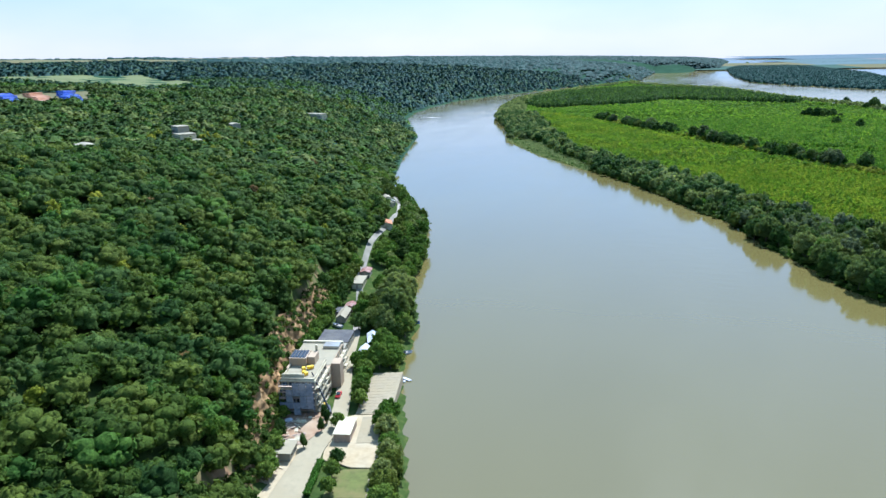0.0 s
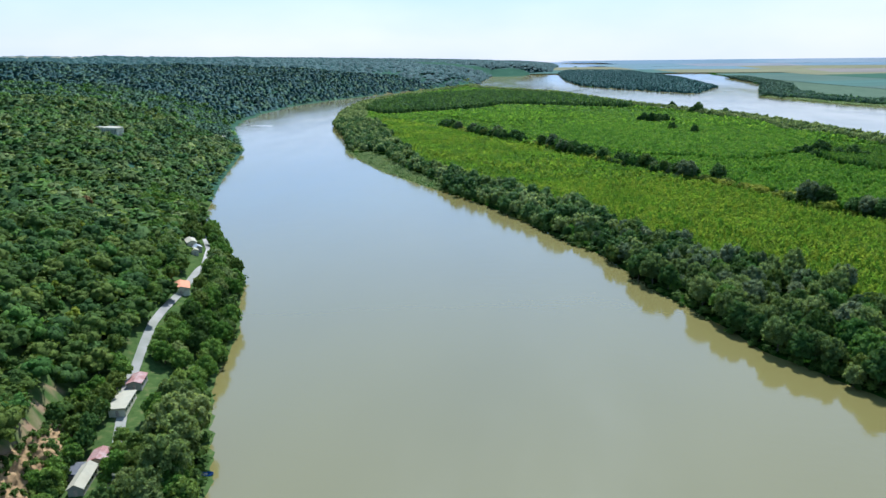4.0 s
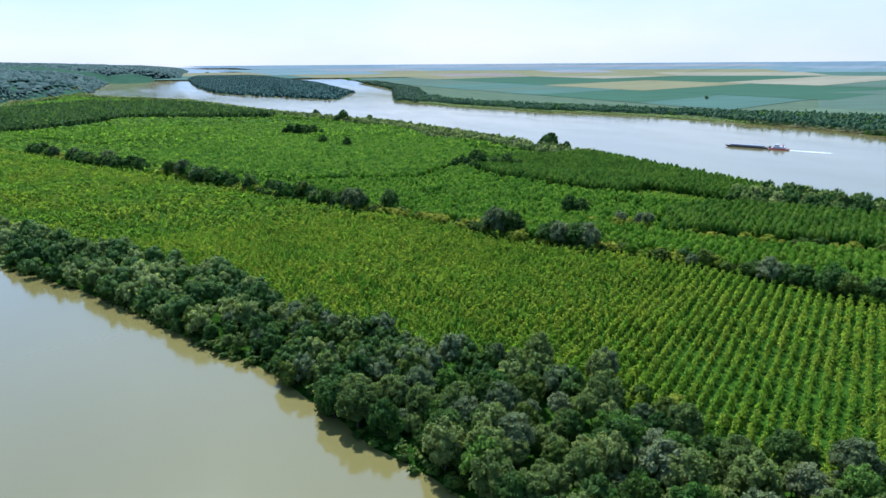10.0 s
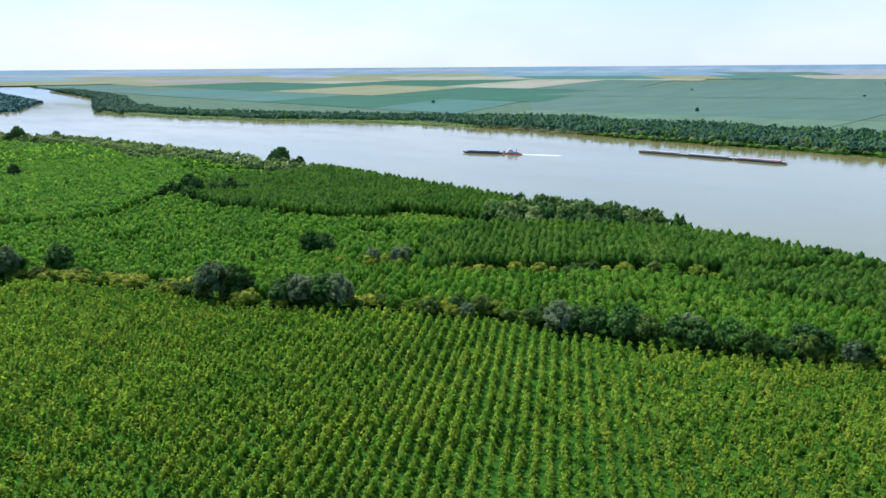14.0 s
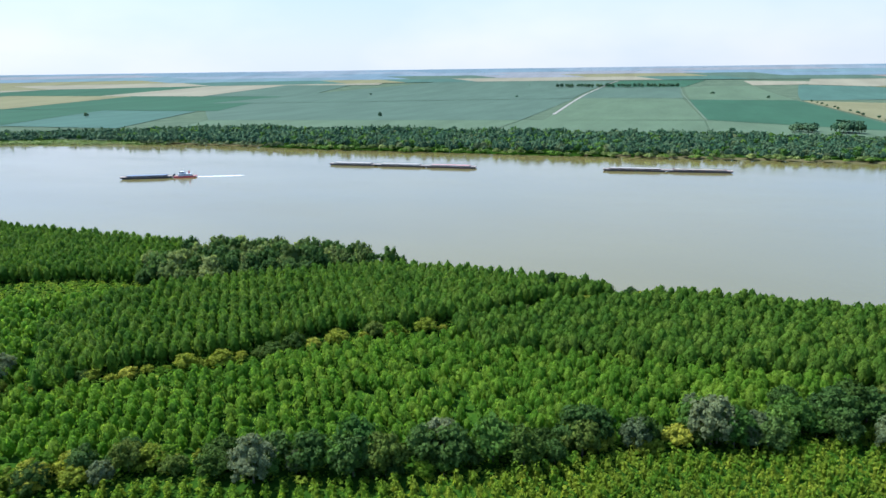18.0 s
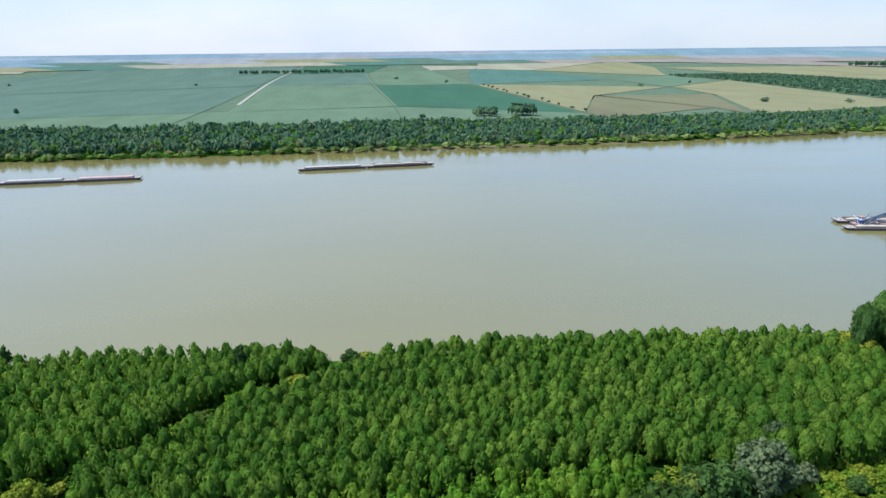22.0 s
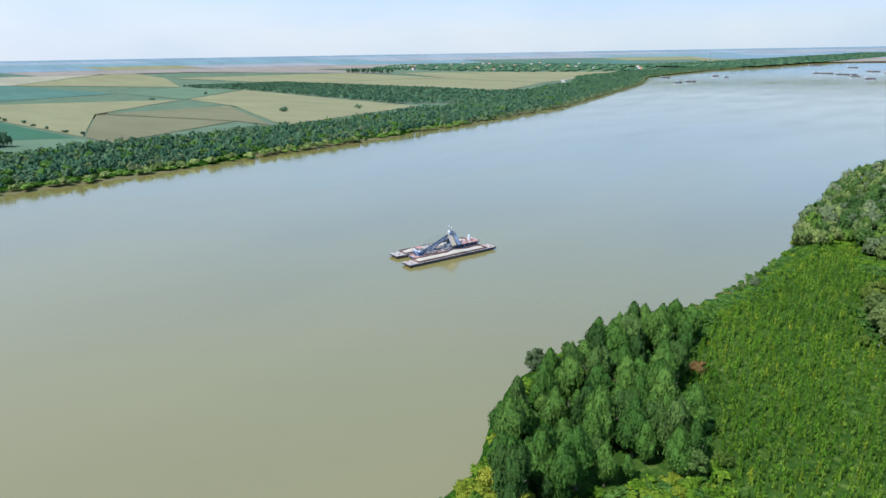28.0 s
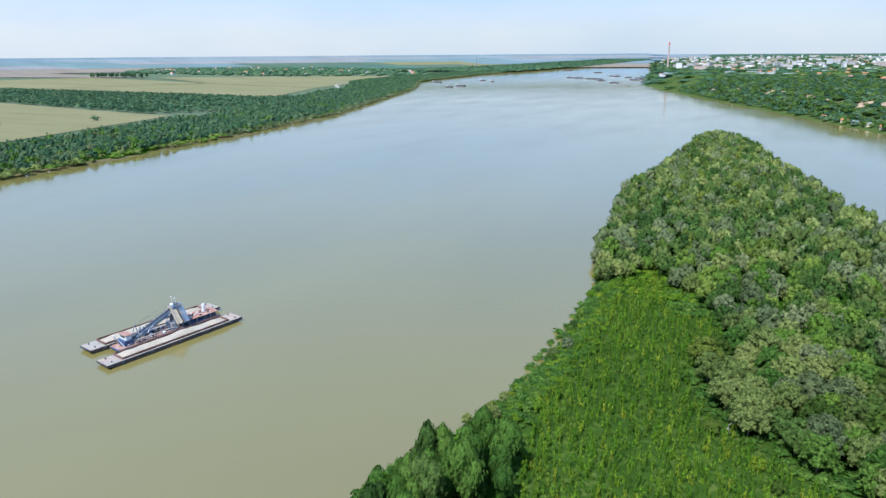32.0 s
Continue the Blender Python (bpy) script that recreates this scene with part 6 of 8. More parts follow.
CROP_SAYS = {"pale": "pale green crop field", "grey": "grey-green crop field", "teal": "deep green crop field", "mid": "haze-tinted blue-green crop field", "straw": "straw-coloured stubble field",
             "tan": "dry yellowish meadow", "brown": "bare brownish field", "rose": "pinkish ploughed field", "blue": "haze-tinted dark strip of distant woodland", "haze_wood": "haze-tinted distant woodland", "haze_pale": "haze-tinted pale distant fields", "haze_rose": "haze-tinted pinkish distant fields", "haze_green": "haze-tinted green distant fields", "lime": "yellow-green ripening field"}


def quad_patch(name, c, mat, label, lift=0.0, n=8, cat="field", base=None):
    """A four-cornered sheet on the land, corners at true places in order."""
    (ax, ay), (bx_, by_), (cx_, cy_), (dx_, dy_) = c
    u, v = np.meshgrid(np.linspace(0, 1, n), np.linspace(0, 1, n), indexing="ij")
    X = (1 - u) * ((1 - v) * ax + v * dx_) + u * ((1 - v) * bx_ + v * cx_)
    Y = (1 - u) * ((1 - v) * ay + v * dy_) + u * ((1 - v) * by_ + v * cy_)
    ux, uy, ul, uk = draw_in(X, Y)
    Z = (ground_z(ux, uy) + 0.6 + lift) if base is None else ul * 1.02 + base + lift
    ob = link(name, grid_mesh(name, ux, uy, Z), mat, smooth=True)
    return tagged(ob, label, cat, kind="structure")


FIELDS = []


def field(kind, *c, lift=0.0, n=8):
    FIELDS.append(kind)
    lift += 0.015 * len(FIELDS)
    return quad_patch("field", c, CROPS[kind], CROP_SAYS[kind] + " on the flat plain", lift, n, base=2.4)


# near strips behind the river woods
field("pale", (1400, 1500), (1660, 1600), (1790, 790), (1430, 790))
field("pale", (1430, 785), (1790, 785), (1850, 372), (1440, 372))
field("pale", (1440, 368), (1860, 368), (1605, 10), (1440, 10))
field("grey", (1665, 1600), (2410, 2201), (2950, 830), (1795, 790))
field("pale", (1800, 735), (2985, 815), (2965, 420), (1862, 372))
field("teal", (1866, 365), (2871, 397), (2821, 44), (1605, 8))
field("grey", (2990, 815), (4400, 910), (4435, 459), (2975, 415))
field("teal", (4440, 900), (6187, 1010), (6300, 330), (4440, 440))
field("pale", (2880, 390), (4430, 440), (4700, 60), (2830, 44))
field("straw", (4710, 60), (5900, 60), (5539, -484), (4839, -219))
field("mid", (2835, 30), (4800, -200), (4370, -508), (3014, -560))
field("tan", (1615, -4), (2810, 30), (2440, -548), (2090, -180))
field("brown", (1490, -4), (1606, -4), (2080, -180), (1655, -298))
field("brown", (1520, -300), (1665, -300), (2085, -190), (2063, -500))
field("tan", (1500, -310), (2040, -505), (2420, -560), (1640, -780))
field("pale", (2450, -556), (3000, -570), (3300, -925), (2810, -945))
field("tan", (2440, -560), (2800, -950), (1750, -785), (1645, -780))
field("grey", (2415, 2210), (6900, 2740), (6190, 1050), (2960, 840))
field("tan", (1860, -1330), (3200, -1380), (2900, -2100), (2110, -1890))
field("tan", (3220, -1380), (4600, -1400), (4300, -2500), (2920, -2120))
field("straw", (4800, -250), (7500, -600), (7000, -1900), (4400, -520))
field("tan", (4390, -520), (6900, -1900), (4650, -1390), (3320, -930))
field("rose", (3940, -2620), (4300, -2510), (6900, -1910), (7800, -3600))
field("tan", (2120, -1900), (2890, -2110), (3900, -2620), (2500, -3300))
# long strips upstream and far out
far_rng = random.Random(4)
for x0, x1, step, kinds in ((1400, 2000, 520, ("mid", "grey", "grey", "teal")), (2010, 3100, 700, ("mid", "tan", "teal", "grey")), (3110, 5200, 900, ("teal", "mid", "rose", "grey", "straw")),
                            (5220, 9000, 1500, ("mid", "grey", "tan", "blue", "straw"))):
    y = 1650 + 0.3 * (x0 - 1400)
    while y < 5200 + x0 * 0.4:
        d_ = step * far_rng.uniform(0.5, 1.5)
        field(far_rng.choice(kinds), (x0, y), (x1, y + 0.42 * (x1 - x0)), (x1, y + d_ + 0.42 * (x1 - x0)), (x0, y + d_ - 8))
        y += d_
# outer rings, mostly in the colours that hold painted haze
for r0, r1, kinds in ((6300, 8200, ("tan", "rose", "mid", "grey", "straw")), (8200, 11000, ("haze_rose", "tan", "haze_wood", "grey", "haze_green")), (11000, 16000, ("haze_wood", "haze_rose", "haze_pale", "haze_green")), (16000, 26000, ("haze_wood", "haze_pale", "haze_rose")), (26000, 46000, ("haze_wood", "haze_pale", "haze_wood"))):
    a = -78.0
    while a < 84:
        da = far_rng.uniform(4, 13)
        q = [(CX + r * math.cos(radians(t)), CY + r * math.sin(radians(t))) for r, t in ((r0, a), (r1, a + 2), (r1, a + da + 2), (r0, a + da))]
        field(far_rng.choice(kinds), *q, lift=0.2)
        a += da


def strip(name, pts, width, mat, label, cat, lift, kind="structure", n_sub=6, base=None, true=True):
    """A ribbon of constant width along a line."""
    P = []
    for (ax, ay), (bx_, by_) in zip(pts[:-1], pts[1:]):
        P += [(ax + (bx_ - ax) * i / n_sub, ay + (by_ - ay) * i / n_sub) for i in range(n_sub)]
    P.append(pts[-1])
    P = np.array(P, float)
    T = np.gradient(P, axis=0)
    T /= np.linalg.norm(T, axis=1)[:, None]
    N = np.stack([-T[:, 1], T[:, 0]], 1)
    w = np.broadcast_to(width, (len(P),))[:, None] / 2
    X = np.stack([P[:, 0] - N[:, 0] * w[:, 0], P[:, 0], P[:, 0] + N[:, 0] * w[:, 0]])
    Y = np.stack([P[:, 1] - N[:, 1] * w[:, 0], P[:, 1], P[:, 1] + N[:, 1] * w[:, 0]])
    ux, uy, ul, uk = draw_in(X, Y)
    Z = (ground_z(ux, uy) + lift) if base is None else ul * 1.02 + base + 0 * X
    ob = link(name, grid_mesh(name, ux, uy, Z), mat, smooth=True)
    return tagged(ob, label, cat, kind=kind)


DUST = surface("pale_dirt_road", (0.215, 0.190, 0.150), 0.95, vary=0.3, scale=0.05, dirt=(0.12, 0.125, 0.075), dirt_scale=0.03)
TRACK = surface("grassy_track", (0.055, 0.080, 0.038), 0.95, vary=0.2, scale=0.1)
strip("road", [(1995, 746), (2600, 790), (3600, 858), (4600, 925), (6187, 1028)], 9, DUST, "straight pale dirt road between the fields", "road", 0, base=3.2)
strip("field_track", [(2835, 40), (2871, 397), (2965, 415), (2985, 815)], 5, TRACK, "narrow track along the field edge", "road", 0, base=3.1)
strip("field_track", [(1866, 367), (2871, 402), (4435, 462)], 5, TRACK, "narrow track along the field edge", "road", 0, base=3.1)
strip("dike_road", [(1500, -1250), (1850, -1700), (2200, -2150), (2450, -2900)], 16, DUST, "pale dike road behind the river woods", "road", 0, base=3.1)


def far_tree(x, y, w, h, label="dark lone tree on the plain", group="lone trees on the plain"):
    ux, uy, ul, uk = (float(q) for q in draw_in(x, y))
    z = float(ground_z(np.array([ux]), np.array([uy]))[0])
    e = empty("lone_tree", ux, uy, z, label, "tree", group, (x * 37 + y * 11) % 360)
    e.scale = (uk * w / 10, uk * w / 10, uk * h / 10)
    new("trunk", FAR_TRUNK).parent = e
    new("crown", FAR_CROWNS[int(abs(x + y)) % len(FAR_CROWNS)]).parent = e


FAR_TRUNK = trunk_mesh("lone_trunk", 8, 0.3, 4, 3)
FAR_CROWNS = [crown_mesh("lone_crown", crown(60, 8, 300 + i, 0.10), 10, 10, LEAF_HAZED, -0.3) for i in range(4)]
for i in range(16):
    far_tree(1566 + 8 * (i % 5), 118 + 4 * i if i < 9 else 188 + 6 * (i - 9), 20, 24 if i < 9 else 18, "tall dark tree of a small group by the fields", "tree group by the fields")
tr = random.Random(9)
for i in range(14):
    t = i / 13
    far_tree(1640 + 1100 * t + tr.uniform(-8, 8), 0 + 30 * t + tr.uniform(-8, 8) - 10, tr.uniform(7, 12), tr.uniform(5, 9))
for i in range(30):
    far_tree(4400 + tr.uniform(-60, 60), 480 + i * 24, 26, 26, "tree of a distant dark row", "distant tree row")
for i in range(22):
    far_tree(3950 + i * 17, -2600 + i * 5 + tr.uniform(-20, 20), 24, 34, "tree of a distant dark row", "distant tree row beyond the fields")
for x, y in ((1830, 1180), (3050, 1090), (1800, -500), (1790, -492), (1778, -484), (2600, -700), (2960, 120), (3400, 300), (5000, 1500),
             (3300, 1900), (1700, 2050), (1560, 330), (1500, 650), (1480, 540), (1470, 860), (1490, 1010), (1700, -640), (2500, -480)):
    far_tree(x, y, tr.uniform(10, 20), tr.uniform(8, 15))
# a low wood strip and village roofs far out on the plain
px, py = sown(2300, 6500, -5600, -2900, 60)
s = (signed([(2500, -3300), (3300, -3050), (5200, -3300), (6400, -4600), (5000, -5400), (3200, -4700)], px, py) > 0) & (rng.random(len(px)) < 0.5)
ux, uy, ul, uk = draw_in(px[s], py[s])
scatter("village_trees", "dot", ux, uy, 44 * uk, 14 * uk, LEAF_HAZED, "trees scattered round far village houses", "trees")
# lone trees and groups on the island
for x, y, s_, lab in ((183, 830, 1.5, "dark"), (315, 748, 1.35, "dark"), (323, 742, 1.2, "dark"), (330, 700, 1.2, "grey"), (338, 684, 1.4, "grey"), (350, 690, 1.1, "grey"), (117, 498, 1.5, "pale"), (134, 494, 1.45, "pale"), (156, 479, 1.4, "pale"), (122, 492, 1.2, "pale"),
                      (150, 476, 1.2, "pale"), (524, 489, 1.0, "dark"), (525, 467, 1.05, "dark"), (526, 446, 0.95, "dark"), (372, 434, 1.25, "grey"), (384, 392, 1.5, "dark"), (396, 353, 1.6, "grey"), (347, 1022, 1.7, "dark"), (373, 1002, 1.8, "dark"), (360, 1010, 1.6, "dark"), (386, 992, 1.6, "dark"), (336, 1032, 1.5, "dark"), (362, 1030, 1.7, "dark"),
                      (543, 1160, 2.4, "dark"), (536, 1148, 1.8, "dark"), (545, 1176, 1.6, "dark"), (546, 1110, 1.2, "dark"), (240, 1526, 1.6, "dark"), (252, 1514, 1.5, "dark"), (228, 1540, 1.5, "dark"), (264, 1502, 1.5, "dark"), (241, 1331, 1.4, "dark"), (266, 1281, 1.4, "dark"),
                      (370, 1963, 1.6, "dark"), (384, 1772, 2.3, "dark"), (374, 1760, 1.9, "dark"), (396, 1784, 1.7, "dark"), (464, 1815, 1.7, "dark"), (70, 1000, 1.2, "dark"), (111, 949, 1.3, "dark"), (100, 960, 1.1, "dark"),
                      (400, 416, 1.0, "grey"), (408, 385, 1.1, "dark"), (424, 330, 1.5, "grey"), (436, 322, 1.3, "grey"), (418, 345, 1.3, "dark"), (446, 312, 1.2, "grey"), (430, 345, 1.1, "dark"), (397, 368, 1.0, "dark")):
    kinds = SILVER if lab == "grey" else [SILVER[0], WILLOWS[0]] if lab == "pale" else [ROUND[1], WILLOWS[2]]
    plant("lone_tree", kinds, x, y, s_ * (0.95 if lab == "grey" else 0.75 if lab == "pale" else 1.0), {"dark": "dark green lone tree among the plantations", "grey": "grey-green willow among the plantations", "pale": "slender pale tree at the plantation edge"}[lab],
          "tree", "lone trees on the island", stretch=1.45 if lab == "pale" else 1.0)
    if lab == "dark" and y > 900:
        for k_ in range(2):
            plant("lone_tree", kinds, x + tr.uniform(-13, 13), y + tr.uniform(-9, 9), s_ * tr.uniform(0.6, 0.95), "dark green tree in a group among the plantations", "tree", "lone trees on the island")
for x, y, s_ in ((404, 369, 1.3), (112, 486, 1.2), (126, 484, 1.3), (138, 474, 1.2), (146, 466, 1.3), (160, 462, 1.2), (168, 452, 1.1), (130, 468, 1.1), (500, 247, 1.1), (510, 240, 1.2), (518, 236, 1.0), (300, 955, 1.0), (233, 952, 1.1), (541, 62, 0.7), (546, 96, 0.6), (536, 14, 0.8), (538, -20, 0.6), (541, -70, 0.9), (546, -100, 0.9), (472, 120, 0.6),
                 (462, 212, 0.8), (478, 196, 0.7), (455, 60, 0.8), (470, 44, 0.9), (449, 70, 0.7)):
    plant("bush", BUSHY if y > 150 else BUSHY[2:4], x, y, s_, "leafy green and yellow bush by the plantation", "bush", "bushes on the island")

strip("footpath", [(469, -45), (474, -20), (470, 5), (462, 24), (465, 42)], 1.8, DUST, "narrow dirt path at the edge of the saplings", "path", 0.25)
# ---- the built-up bank under the cliff ----
OX, OY, TURN_B, FLOOR = -112.0, 189.0, 14.8, 4.7
CB, SB = math.cos(radians(TURN_B)), math.sin(radians(TURN_B))


def at_bank(u, v):
    return OX + u * CB - v * SB, OY + u * SB + v * CB


def on_bank(name, u, v, label, category, group="", turn=0.0, z=FLOOR):
    x, y = at_bank(u, v)
    return empty(name, x, y, z, label, category, group, TURN_B + turn)


def slab(name, pts, z0, z1, mat, label, cat, kind="structure"):
    """A flat slab over a polygon in the bank's own plan."""
    bm = bmesh.new()
    a = [bm.verts.new((*at_bank(u, v), z1)) for u, v in pts]
    b = [bm.verts.new((*at_bank(u, v), z0)) for u, v in pts]
    bm.faces.new(a)
    bm.faces.new(b[::-1])
    for i in range(len(pts)):
        bm.faces.new((a[i - 1], a[i], b[i], b[i - 1]))
    bmesh.ops.recalc_face_normals(bm, faces=bm.faces)
    return tagged(link(name, bm, mat), label, cat, kind=kind)


PAVE = surface("worn_concrete", (0.259, 0.214, 0.127), 0.9, vary=0.12, scale=0.5, dirt=(0.272, 0.220, 0.122), dirt_scale=0.12)
ASPHALT = surface("sun_bleached_asphalt", (0.285, 0.240, 0.144), 0.92, vary=0.1, scale=0.4, dirt=(0.255, 0.209, 0.118), dirt_scale=0.1)
SANDY = surface("sandy_yard", (0.350, 0.272, 0.150), 0.95, vary=0.15, scale=0.4, dirt=(0.374, 0.318, 0.207), dirt_scale=0.1)
EARTH = surface("reddish_earth", (0.281, 0.178, 0.101), 0.95, vary=0.2, scale=0.3, dirt=(0.359, 0.281, 0.178), dirt_scale=0.1)
LAWN = surface("dry_lawn", (0.101, 0.113, 0.023), 0.95, vary=0.2, scale=0.5, dirt=(0.156, 0.125, 0.043), dirt_scale=0.1)
PLASTER = surface("grey_plaster", (0.259, 0.238, 0.171), 0.85, vary=0.1, dirt=(0.244, 0.220, 0.155), dirt_scale=0.3)
PINK = surface("pink_plaster", (0.359, 0.265, 0.167), 0.85, vary=0.08, dirt=(0.359, 0.276, 0.171), dirt_scale=0.3)
WHITE = surface("white_render", (0.540, 0.477, 0.314), 0.8, vary=0.08, dirt=(0.287, 0.242, 0.147), dirt_scale=0.3)
ROOF_GREY = surface("bitumen_roof", (0.270, 0.237, 0.154), 0.9, vary=0.15, scale=0.4, dirt=(0.272, 0.233, 0.142), dirt_scale=0.12)
ROOF_DARK = surface("dark_felt_roof", (0.062, 0.060, 0.057), 0.85, vary=0.2, scale=0.4, dirt=(0.110, 0.104, 0.090), dirt_scale=0.1)
METAL_ROOF = surface("sheet_metal_roof", (0.395, 0.384, 0.333), 0.35, metal=0.6, vary=0.1, dirt=(0.287, 0.251, 0.194))
TILE_ROOF = surface("orange_tile_roof", (0.374, 0.148, 0.058), 0.85, vary=0.25, scale=0.8)
YELLOW = surface("yellow_insulation_wrap", (0.75, 0.48, 0.02), 0.6, vary=0.1)
RUSTY_ROOF = surface("rusty_sheet_roof", (0.20, 0.085, 0.060), 0.8, vary=0.3, scale=0.8, dirt=(0.28, 0.20, 0.16), dirt_scale=0.3)
NET = surface("blue_grey_debris_net", (0.190, 0.215, 0.250), 0.85, vary=0.25, scale=0.7, dirt=(0.34, 0.34, 0.34), dirt_scale=0.35)
TIMBER = surface("weathered_timber", (0.33, 0.25, 0.18), 0.85, vary=0.25, scale=1.5)
LEAF_HEDGE = leaves("hedge_foliage", (0.05, 0.12, 0.015), (0.06, 0.14, 0.018), (0.08, 0.17, 0.02))

slab("road", [(-2.5, -60), (8.5, -60), (8.2, -23.5), (11, -2), (9.8, 8), (3.6, 42), (0.8, 68), (-2.0, 68), (-1.0, 42), (4.5, 5), (5.3, -10), (1.1, -19)], 4.0, FLOOR, ASPHALT, "pale sun-bleached access road along the bank", "road")
slab("yard", [(-12, -25), (0.9, -19), (5.0, -10), (4.2, 1), (-13, -1)], 4.0, FLOOR - 0.03, EARTH, "reddish building yard littered with rubble", "yard")
slab("side_yard", [(-9, -60), (-2.6, -60), (1.0, -19.5), (-10, -25)], 4.0, FLOOR - 0.03, SANDY, "sandy yard beside the road", "yard")
slab("pavement", [(11.2, -2), (8.4, -23.5), (9.2, -28), (19, -31.6), (25.6, -31.4), (25.3, -18), (22.4, -0.1), (13.2, -0.8)], 2.0, FLOOR + 0.004, SANDY, "pale sandy terrace by the water", "terrace")
slab("quay", [(13.4, 0.3), (25.6, 0.6), (25.2, 34), (13.6, 28.5)], -1.0, FLOOR - 0.2, PAVE, "grey concrete quay beside the water", "quay")
slab("quay_path", [(22.6, -1), (25.9, -1), (26.6, -19), (28.6, -47), (25.0, -47), (25.3, -19)], 0.5, FLOOR - 0.1, PAVE, "narrow concrete path along the bank", "path")
slab("pool_slab", [(17.5, -18.5), (25.0, -17.5), (22.5, -1.5), (16.5, -2)], FLOOR, FLOOR + 0.09, PAVE, "light concrete slab on the terrace", "terrace")
slab("lawn", [(14.0, -33), (24.6, -32), (26, -46), (14.0, -46.5)], 4.0, FLOOR, LAWN, "dry mown lawn with bare edges", "lawn")
for i in range(14):
    a, b = 0.8 + 31.5 * i / 14, 0.8 + 31.5 * (i + 1) / 14 - 0.08
    for j in range(5):
        u0 = 13.6 + 2.3 * j
        ob = slab("paving_slab", [(u0, a + j * 0.3), (u0 + 2.22, a + j * 0.3), (u0 + 2.22, min(b + j * 0.3, 32.9)), (u0, b + j * 0.3)], FLOOR - 0.25, FLOOR - 0.16, PAVE, "", "")
        del ob["kind"]
        ob.parent = bpy.data.objects["quay"]

# Clay cliff behind the hotel: a broken face with gullies and ledges.
CLIFF_FOOT = [(-105, 143), (-109, 150), (-114, 160), (-127, 190), (-139, 216), (-147, 242), (-155, 274), (-162, 296)]
CLIFF = ground_material("ochre_clay_face", (0.120, 0.080, 0.040), (0.270, 0.170, 0.080), (0.42, 0.285, 0.145))
ncl, mcl = 190, 26
cp = np.array(CLIFF_FOOT, float)
ct = np.concatenate([[0], np.cumsum(np.hypot(*np.diff(cp, axis=0).T))])
cu = np.linspace(0, ct[-1], ncl)
cxs, cys = np.interp(cu, ct, cp[:, 0]), np.interp(cu, ct, cp[:, 1])
tx_, ty_ = np.gradient(cxs), np.gradient(cys)
tl_ = np.hypot(tx_, ty_)
nxs, nys = -ty_ / tl_, tx_ / tl_
CU, CV = np.meshgrid(cu, np.linspace(0, 1, mcl), indexing="ij")
top_ = np.interp(cu, [0, 10, 25, 50, 80, 110, 140, ct[-1]], [1, 6, 11, 14, 16, 14, 12, 5]) * (1 + 0.16 * wave(cu, cu * 0 + 3, 5.5, 2))
back_ = 2.8 * CV + 1.1 * np.abs(wave(CU, CV * 1.5, 1.9, 9)) + 0.9 * wave(CU, CV * 9, 2.6, 4) + 0.6 * wave(CU, CV * 22, 1.3, 7) + 1.6 * wave(CU, CV * 2, 8, 5) + 0.8 * np.floor(CV * 4 + 0.6 * wave(CU, CV, 7, 3))
CXm, CYm = cxs[:, None] + nxs[:, None] * back_, cys[:, None] + nys[:, None] * back_
tagged(link("clay_cliff", grid_mesh("clay_cliff", CXm, CYm, 7.5 + top_[:, None] * CV - 3.0 * (CV == 0)), CLIFF), "broken ochre clay cliff above the hotel", "cliff", kind="structure")

for i in range(0, ncl, 4):
    q = rng.uniform(0.45, 0.8)
    if rng.random() < 0.85:
        plant("cliff_foot_tree", GARDEN, float(cxs[i] - nxs[i] * rng.uniform(1.5, 3.5)), float(cys[i] - nys[i] * rng.uniform(1.5, 3.5)), float(q), "green tree at the foot of the clay cliff", "tree", "trees under the cliff", z=4.6)
sel = rng.random(CXm.shape) < 0.045 + 0.12 * (CV > 0.8) + 0.10 * (CV < 0.25)
k_ = rng.uniform(0.5, 1.3, int(sel.sum()))
scatter("cliff_scrub", "bush", CXm[sel], CYm[sel], 2.6 * k_, 2.2 * k_, LEAF_HILL, "green scrub clinging to the clay cliff", "scrub", z=(7.5 + top_[:, None] * CV)[sel] - 0.5)

# Hotel under renovation: local origin at its front right corner.
hotel = on_bank("hotel", 0, 0, "grey four-storey hotel with a scaffolded front under renovation", "building")
wing = part("front_wing", boxed(-12.0, -0.2, 0.3, 16.5, -0.3, 12.0, bevel=0.05), PLASTER, hotel, "grey front wing")
